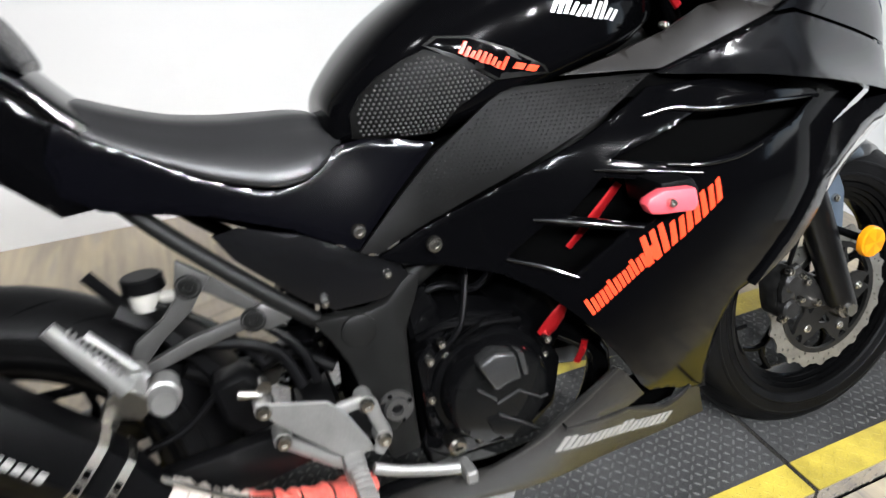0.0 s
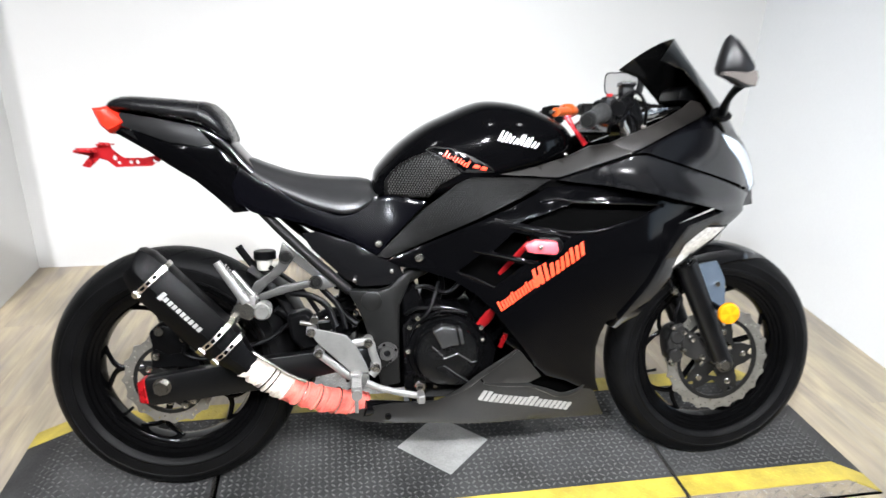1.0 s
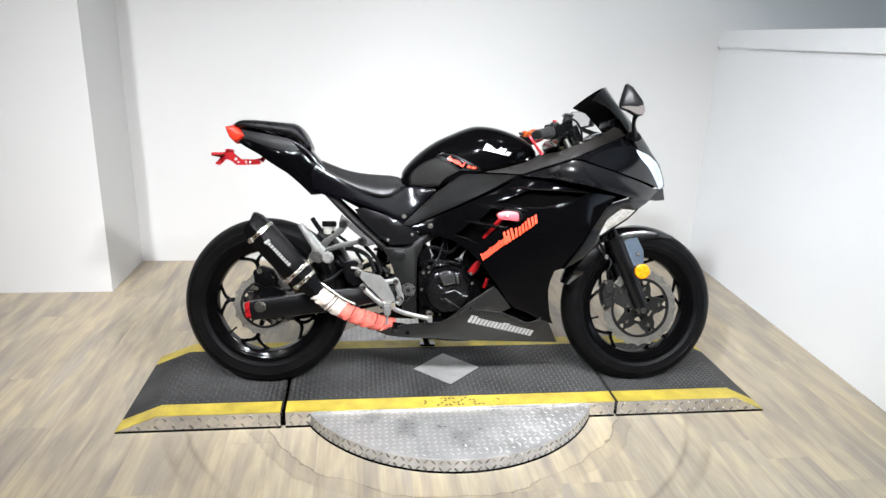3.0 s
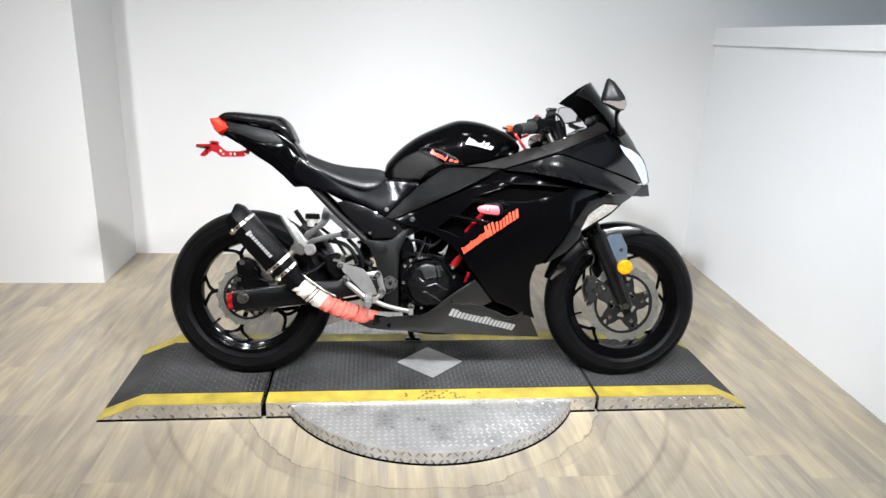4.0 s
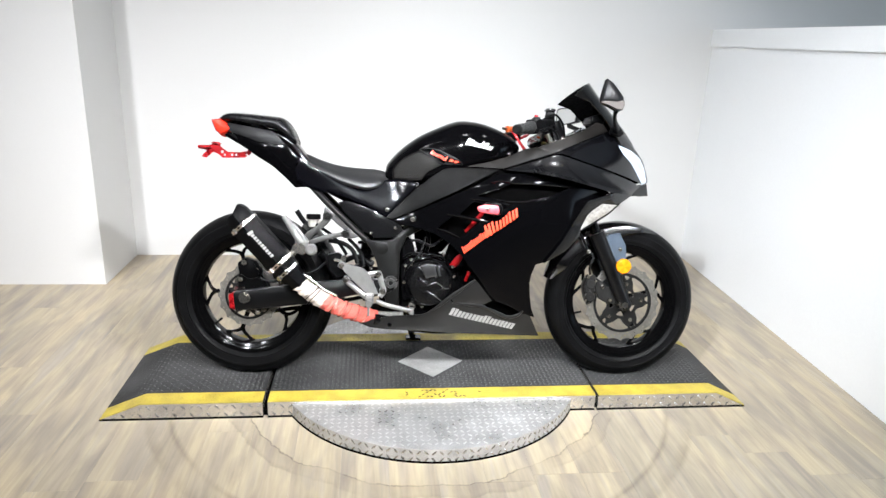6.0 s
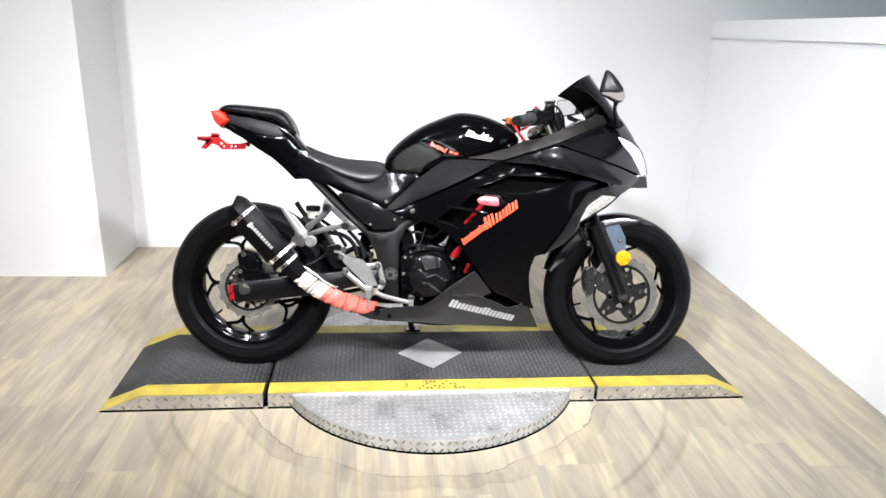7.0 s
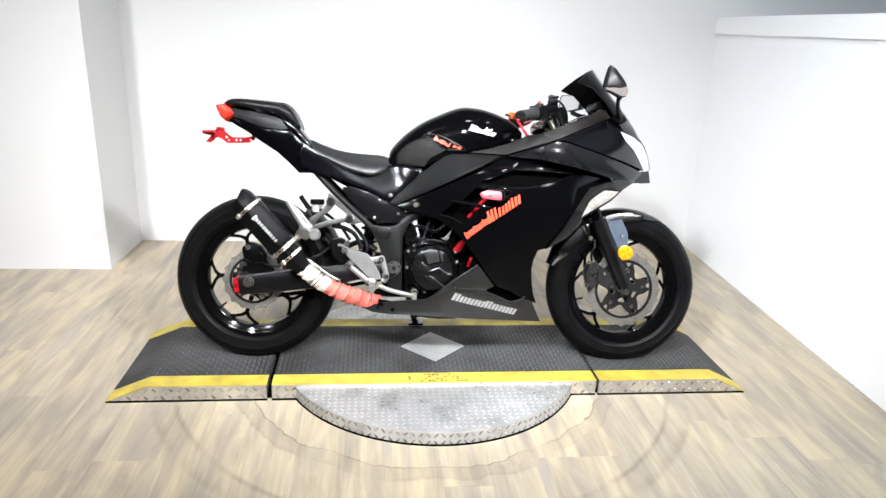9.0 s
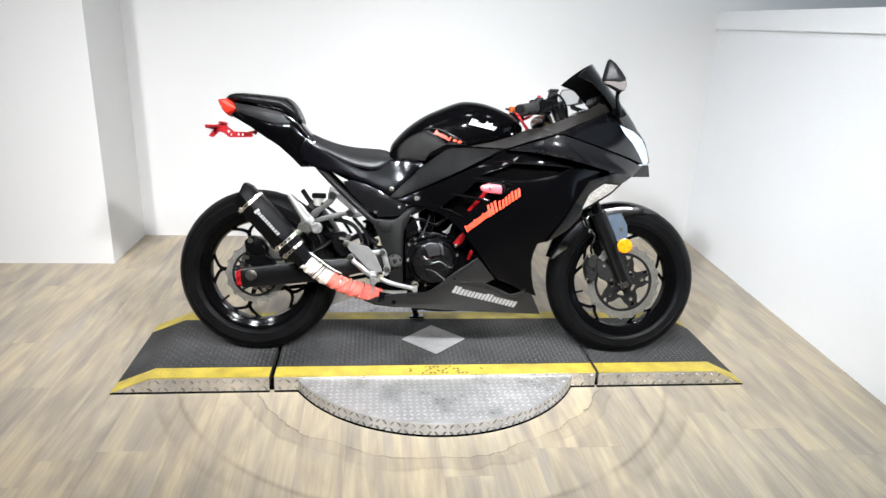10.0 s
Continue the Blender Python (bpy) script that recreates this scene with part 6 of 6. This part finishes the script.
PAD = [(-0.172, 0.744), (-0.172, 0.776), (-0.158, 0.798), (-0.136, 0.818), (-0.103, 0.836), (-0.076, 0.846), (-0.043, 0.832), (0.007, 0.799), (-0.046, 0.770), (-0.066, 0.738), (-0.110, 0.738)]
pad = panel("knee_pad", PAD, weave_grey, tank, "grey knee pad with a dimpled texture", half=tank_half, off=0.004, thick=0.006, cell=0.016)
dots = bm_new()
for i in range(40):
    for j in range(24):
        x, z = -0.175 + 0.0062 * (i + 0.5 * (j % 2)), 0.733 + 0.0054 * j
        if inside([(a * 0.94 - 0.004, 0.787 + (b - 0.787) * 0.9) for a, b in PAD], x, z):
            c = Vector((x, -tank_half(x, z) - 0.0046, z))
            top = dots.verts.new(c + Vector((0, -0.0013, 0)))
            ring = [dots.verts.new(c + Vector((0.0021 * math.cos(q), 0.0002, 0.0021 * math.sin(q)))) for q in (0, 1.05, 2.09, 3.14, 4.19, 5.24)]
            for q in range(6):
                dots.faces.new((top, ring[q], ring[(q + 1) % 6]))
plain_mesh("dimple_texture", dots, dot_grey, pad, "raised dots on the knee pad")
panel("label_border", [(-0.077, 0.8505), (-0.060, 0.8600), (-0.02, 0.8560), (0.030, 0.8360), (0.076, 0.8105), (0.084, 0.7990), (0.026, 0.7995), (0.010, 0.7995)], frame_grey, tank, "thin grey border of the label", half=tank_half, off=0.0030, thick=0.004, cell=0.016, both=False)
panel("pad_label", [(-0.072, 0.850), (-0.058, 0.857), (-0.02, 0.853), (0.028, 0.833), (0.072, 0.809), (0.079, 0.801), (0.026, 0.802), (0.012, 0.802), (-0.041, 0.837)], gloss_black, tank, "dark label above the knee pad", half=tank_half, off=0.0038, thick=0.005, cell=0.016)
mark_row(tank, (-0.037, 0.838), (0.020, 0.811), 9, 0.014, 0.002, orange_red, half=tank_half, out=0.0068, fill=0.72, wave=0.15, heights=(1.1, 0.9, 0.7, 0.75), point=0.7, label="orange-red printed bar")
mark_row(tank, (0.030, 0.812), (0.064, 0.803), 2, 0.008, 0.004, orange_red, half=tank_half, out=0.0064, fill=0.75, label="orange-red printed bar")
mark_row(tank, (0.088, 0.874), (0.184, 0.854), 11, 0.019, 0.008, white_decal, half=tank_half, out=0.0012, fill=0.66, wave=0.08, heights=(1.25, 1.25, 1.2, 0.8, 0.8, 0.8), point=0.9, label="silver-white printed stroke")

GREY = [(-0.192, 0.603), (-0.078, 0.716), (-0.002, 0.774), (0.015, 0.783), (0.034, 0.788), (0.112, 0.789), (0.208, 0.786), (0.12, 0.738), (0.032, 0.692), (-0.07, 0.642), (-0.167, 0.598)]
cover_panel = panel("frame_cover", GREY, weave_grey, bike, "grey textured cover along the frame", off=0.004, cell=0.016)
weave = bm_new()
for i in range(60):
    for j in range(26):
        x, z = -0.10 + 0.0062 * (i + 0.5 * (j % 2)), 0.66 + 0.0052 * j
        k = min(1.0, max(0.0, (z - 0.685 - 0.35 * x) / 0.08))
        if k > 0.08 and inside([(0.04 + (a - 0.04) * 0.93, 0.735 + (b - 0.735) * 0.9) for a, b in GREY], x, z):
            c = Vector((x, -body_half(x, z) - 0.0044, z))
            top = weave.verts.new(c + Vector((0, -0.0004 * k, 0)))
            ring = [weave.verts.new(c + Vector((0.0026 * math.cos(q), 0.0003, 0.0018 * math.sin(q)))) for q in (0, 1.05, 2.09, 3.14, 4.19, 5.24)]
            for q in range(6):
                weave.faces.new((top, ring[q], ring[(q + 1) % 6]))
plain_mesh("weave_texture", weave, weave_grey, cover_panel, "fine woven relief that fades out")
panel("tank_trim", [(0.095, 0.795), (0.173, 0.812), (0.244, 0.834), (0.300, 0.862), (0.345, 0.868), (0.40, 0.848), (0.318, 0.822), (0.225, 0.790)], cowl_satin, bike, "brownish satin trim beside the tank", off=0.0, cell=0.016)
bolt("fairing_screw", -0.095, -body_half(-0.095, 0.600) - 0.004, 0.600, 0.011, fairing)
bolt("trim_screw", 0.245, -body_half(0.245, 0.845) - 0.001, 0.842, 0.005, bike)

# ----- screen, mirrors, bars -----
bm = bm_new()
rows = []
for x, z, w, back, drop in ((0.576, 1.129, 0.134, 0.086, 0.067), (0.620, 1.068, 0.136, 0.074, 0.026), (0.668, 1.012, 0.136, 0.074, 0.018), (0.714, 0.960, 0.132, 0.080, 0.014), (0.755, 0.905, 0.118, 0.084, 0.006), (0.788, 0.850, 0.092, 0.090, 0.0)):
    rows.append([(x - back * abs(u) ** 1.6, w * u, z - drop * abs(u) ** 2) for u in [k / 10 - 1 for k in range(21)]])
front = [[bm.verts.new(p) for p in r] for r in rows]
back_ = [[bm.verts.new((p[0] - 0.0035, p[1] * 0.985, p[2] - 0.001)) for p in r] for r in rows]
for g in (front, back_):
    for a, b in zip(g, g[1:]):
        for k in range(20):
            bm.faces.new((a[k], a[k + 1], b[k + 1], b[k]))
loop = [(0, k) for k in range(21)] + [(j, 20) for j in range(1, 6)] + [(5, k) for k in range(19, -1, -1)] + [(j, 0) for j in range(4, 0, -1)]
for (a, b), (c, d_) in zip(loop, loop[1:] + loop[:1]):
    bm.faces.new((front[a][b], front[c][d_], back_[c][d_], back_[a][b]))
part("windscreen", bm, smoke, bike, "dark smoked windscreen", 50)



def mirror_stand(s):
    """An empty mirror with its stalk and foot."""
    mirror = tagged(new("mirror"), "black wedge-shaped rear-view mirror on a stalk")
    mirror.parent = bike
    bm = bm_new()
    tube(bm, [(0.586, 0.318 * s, 0.996), (0.592, 0.285 * s, 0.985), (0.612, 0.225 * s, 0.968), (0.645, 0.150 * s, 0.945)], 0.010, 12, 4, [0.013, 0.010, 0.010, 0.015], 0.7)
    part("stalk", bm, black_plastic, mirror)
    bm = bm_new()
    prism(bm, [(0.622, 0.928), (0.630, 0.952), (0.660, 0.956), (0.680, 0.930), (0.66, 0.916)], 0.128 * s - 0.012, 0.128 * s + 0.012, 0.005)
    part("mount", bm, black_plastic, mirror)
    return mirror


# near mirror: a leaf-shaped shell, its glass turned to the rider
mirror = mirror_stand(-1)
leaf = [(0.541, 1.099), (0.560, 1.088), (0.584, 1.060), (0.604, 1.033), (0.603, 1.008), (0.592, 0.984), (0.570, 0.986), (0.545, 1.000), (0.520, 1.010), (0.516, 1.026), (0.523, 1.056), (0.533, 1.092)]
ring0 = [Vector((x, 0, z)) for x, z in leaf]
mid = Vector((0.562, 0, 1.030))
bm = bm_new()
loft(bm, [[mid + (p - mid) * k + Vector((dx, y, 0)) for p in ring0] for y, k, dx in ((-0.312, 0.70, -0.004), (-0.316, 0.76, -0.003), (-0.328, 0.90, 0.0), (-0.336, 0.94, 0.0), (-0.344, 0.90, 0.0), (-0.352, 0.70, 0.002), (-0.357, 0.40, 0.003), (-0.359, 0.15, 0.004))])
part("housing", bm, mirror_plastic, mirror, "black plastic housing", 60)
# added thin piece that carries the floor's reflection as colour
bm = bm_new()
low_face = [(0.523, 1.018), (0.600, 1.022), (0.600, 1.006), (0.590, 0.988), (0.571, 0.989), (0.547, 1.002), (0.523, 1.011)]
loft(bm, [[Vector((0.564 + (x - 0.564) * k, y + (z - 1.02) * 0.45, 1.006 + (z - 1.006) * k)) for x, z in low_face] for y, k in ((-0.340, 1.0), (-0.354, 0.98), (-0.357, 0.90))])
part("lower_face", bm, mirror_floor_tint, mirror, "lower face with the floor's reflection in its colour")
bm = bm_new()
loft(bm, [[mid + (p - mid) * k + Vector((-0.004, y, 0)) for p in ring0] for y, k in ((-0.3112, 0.64), (-0.3096, 0.63))])
part("glass", bm, mirror_glass, mirror, "mirror glass")
# far mirror: its glass faces the rider and the near side
mirror = mirror_stand(1)
c, across, up = Vector((0.578, 0.335, 1.037)), Vector((-0.36, 0.93, 0.0)), Vector((0.12, 0.05, 0.99))
ahead = across.cross(up).normalized() * -1
if ahead.x < 0:
    ahead = -ahead
shape = [(-0.068, -0.030), (-0.072, 0.004), (-0.050, 0.028), (0.030, 0.036), (0.072, 0.034), (0.074, 0.000), (0.060, -0.026), (0.0, -0.034)]
ring0 = [(p.x, p.y) for p in smooth_line([(u, v, 0) for u, v in shape + shape[:1]], 4)[:-1]]
bm = bm_new()
loft(bm, [[c + across * (u * k) + up * (v * k) + ahead * d for u, v in ring0] for k, d in ((1.06, 0.0), (1.08, 0.006), (1.0, 0.022), (0.78, 0.040), (0.4, 0.050))])
part("housing", bm, mirror_plastic, mirror, "black plastic housing", 60)
bm = bm_new()
loft(bm, [[c + across * (u * k) + up * (v * k) + ahead * d for u, v in ring0] for k, d in ((0.97, 0.002), (0.96, -0.0012))])
part("glass", bm, mirror_glass, mirror, "mirror glass")

bars = tagged(new("handlebars"), "clip-on handlebars with switches and levers")
bars.parent = bike
for s in (-1, 1):
    A, B = Vector((0.385, 0.115 * s, 0.955)), Vector((0.243, 0.335 * s, 0.918))
    bm = bm_new()
    rod(bm, A, B, 0.011)
    part("bar_tube", bm, satin_black, bars)
    bm = bm_new()
    tube(bm, [A.lerp(B, 0.52), A.lerp(B, 0.56), A.lerp(B, 0.60), A.lerp(B, 0.96)], 0.0165, 18, 1, [0.022, 0.022, 0.0165, 0.0165])
    gr = part("grip", bm, grip_rubber, bars, "black rubber grip")
    for k in range(8):
        bm = bm_new()
        p = A.lerp(B, 0.64 + 0.038 * k)
        d = (B - A).normalized()
        tube(bm, [p - d * 0.0015, p + d * 0.0015], 0.0172, 16, 1)
        part("grip_rib", bm, grip_rubber, gr)
    bm = bm_new()
    tube(bm, [A.lerp(B, 0.97), A.lerp(B, 1.02), A.lerp(B, 1.06)], 0.015, 16, 1, [0.016, 0.0165, 0.012])
    part("bar_end", bm, frame_grey, bars, "bar end weight")
    bm = bm_new()
    m = look(A.lerp(B, 0.42), B)
    box(bm, -0.022, 0.022, -0.026, 0.026, -0.024, 0.024, m, bevel=0.007, seg=2)
    part("switch_box", bm, black_plastic, bars, "black switch housing")
    bm = bm_new()
    rod(bm, fork_at(0.895, 0.1 * s), fork_at(0.965, 0.1 * s), 0.027, n=20)
    box(bm, 0.365, 0.42, 0.085 * s - 0.02, 0.085 * s + 0.03, 0.938, 0.968, bevel=0.006)
    part("clip_on_clamp", bm, black_plastic, bars)
    bm = bm_new()
    tube(bm, [A.lerp(B, 0.25) + Vector((0.035, 0, 0.004)), A.lerp(B, 0.45) + Vector((0.058, 0, 0.0)), A.lerp(B, 0.75) + Vector((0.062, 0, -0.008)), A.lerp(B, 0.92) + Vector((0.070, 0, -0.012))], 0.007, 10, 4, [0.010, 0.007, 0.006, 0.007], 0.6)
    part("lever", bm, red_anodised if s > 0 else satin_black, bars, "red anodised lever" if s > 0 else "black brake lever")
bm = bm_new()
box(bm, 0.376, 0.407, -0.182, -0.148, 0.956, 0.998, bevel=0.006, seg=2)
reservoir = part("brake_reservoir", bm, black_plastic, bars, "black front brake reservoir")
bm = bm_new()
box(bm, 0.374, 0.409, -0.184, -0.146, 0.997, 1.008, bevel=0.004, seg=2)
part("cap", bm, satin_black, reservoir)
bm = bm_new()
rod(bm, (0.405, -0.150, 0.962), (0.352, -0.235, 0.948), 0.013)
rod(bm, (0.352, -0.235, 0.948), (0.340, -0.252, 0.945), 0.017)
part("master_cylinder", bm, black_plastic, bars, "black front brake master cylinder")
bm = bm_new()
box(bm, 0.375, 0.395, -0.180, -0.150, 0.945, 0.966, bevel=0.003)
rod(bm, (0.385, -0.166, 0.955), (0.385, -0.166, 0.968), 0.010)
part("reservoir_stem", bm, black_plastic, bars)
bm = bm_new()
box(bm, 0.318, 0.345, -0.235, -0.195, 0.944, 0.972, bevel=0.006, seg=2)
part("throttle_housing", bm, black_plastic, bars, "black throttle and switch housing")
bm = bm_new()
rod(bm, (0.330, -0.222, 0.970), (0.330, -0.222, 0.978), 0.007)
part("kill_switch", bm, red_anodised, bars, "small red stop switch")
for px_, py_, pz_ in ((0.399, -0.165, 1.010), (0.384, -0.165, 1.010)):
    bm = bm_new()
    rod(bm, (px_, py_, pz_ - 0.004), (px_, py_, pz_), 0.004)
    part("cap_screw", bm, steel, bars)
bm = bm_new()
tube(bm, [(0.35, -0.21, 0.96), (0.40, -0.20, 0.985), (0.44, -0.17, 0.95), (0.46, -0.12, 0.89)], 0.004, 8, 5)
part("throttle_cable", bm, black_plastic, bars)
bm = bm_new()
tube(bm, [(0.375, -0.17, 0.985), (0.395, -0.165, 0.95), (0.41, -0.15, 0.90), (0.43, -0.13, 0.86)], 0.006, 8, 4)
part("cable", bm, black_plastic, bars)
for pts in ([(0.34, -0.2, 0.955), (0.40, -0.19, 0.93), (0.43, -0.15, 0.90), (0.44, -0.1, 0.86)], [(0.37, 0.15, 0.95), (0.44, 0.10, 0.96), (0.48, 0.04, 0.92)]):
    bm = bm_new()
    tube(bm, pts, 0.0036, 8, 5)
    part("cable", bm, black_plastic, bars)
bm = bm_new()
prism(bm, [(0.365, 0.885), (0.37, 0.925), (0.42, 0.94), (0.46, 0.925), (0.455, 0.885)], -0.125, 0.125, 0.008)
part("top_yoke", bm, satin_black, bars)
for s in (-1, 1):
    bm = bm_new()
    rod(bm, Vector((0.412, 0.160 * s, 0.862)), Vector((0.384, 0.160 * s, 0.918)), 0.0135, n=20)
    part("riser_tube", bm, steel, bars, "bright steel tube below the clip-on")
bm = bm_new()
revolve(bm, [(0.0005, -0.140), (0.008, -0.140), (0.0095, -0.136), (0.0095, -0.12), (0.0005, -0.12)], 14, (0.452, 0, 0.906))
part("lock_bolt", bm, steel, bars, "bright bolt head")
damper = tagged(new("steering_damper"), "orange anodised steering damper")
damper.parent = bike
bm = bm_new()
rod(bm, (0.255, -0.06, 0.941), (0.335, 0.04, 0.948), 0.0115)
part("cylinder", bm, orange_anodised, damper)
bm = bm_new()
rod(bm, (0.235, -0.085, 0.940), (0.37, 0.085, 0.950), 0.005)
part("rod", bm, steel, damper)
bm = bm_new()
box(bm, 0.292, 0.325, 0.0, 0.04, 0.936, 0.964, bevel=0.006)
part("clamp", bm, orange_anodised, damper)
bm = bm_new()
tube(bm, [(0.268, -0.11, 0.930), (0.285, -0.12, 0.90), (0.312, -0.125, 0.862)], 0.006, 10, 3, [0.0075, 0.0045, 0.0065], 0.7)
part("lever_arm", bm, red_anodised, damper, "red anodised arm beside the tank")
bm = bm_new()
prism(bm, [(0.572, 0.972), (0.578, 1.000), (0.612, 1.010), (0.630, 0.990), (0.622, 0.968)], -0.058, 0.058, 0.006, seg=2)
dash = part("instrument_panel", bm, black_plastic, bike, "black instrument panel behind the screen")
bm = bm_new()
prism(bm, [(0.605, 0.90), (0.612, 0.968), (0.628, 0.972), (0.66, 0.92), (0.64, 0.88)], -0.070, 0.070, 0.01)
part("dash_tray", bm, shade_black, dash)

bm = bm_new()
prism(bm, [(0.500, 0.926), (0.508, 0.934), (0.566, 0.958), (0.572, 0.950)], -0.085, 0.075, 0.003)
display = part("instrument_display", bm, smoke, dash, "glossy dark display glass")
bm = bm_new()
prism(bm, [(0.514, 0.9385), (0.516, 0.9400), (0.552, 0.9548), (0.553, 0.9535)], -0.045, 0.045, 0.0005)
part("dial", bm, clear_lens, display, "pale bluish dial face")

# ----- side stand on the far side -----
bm = bm_new()
tube(bm, [(-0.115, 0.12, 0.24), (-0.10, 0.19, 0.155), (-0.075, 0.275, 0.066)], 0.013, 12, 3)
kick = part("side_stand", bm, satin_black, bike, "black side stand leg")
bm = bm_new()
m = Matrix.Translation((-0.07, 0.285, 0.0595)) @ Matrix.Rotation(radians(11), 4, "X")
box(bm, -0.035, 0.03, -0.022, 0.022, -0.003, 0.008, m, bevel=0.003)
part("stand_foot", bm, satin_black, kick)
bm = bm_new()
prism(bm, [(-0.10, 0.15), (-0.105, 0.205), (-0.04, 0.205), (-0.045, 0.155)], -0.02, 0.06, 0.006)
part("stand_mount", bm, engine_black, bike)
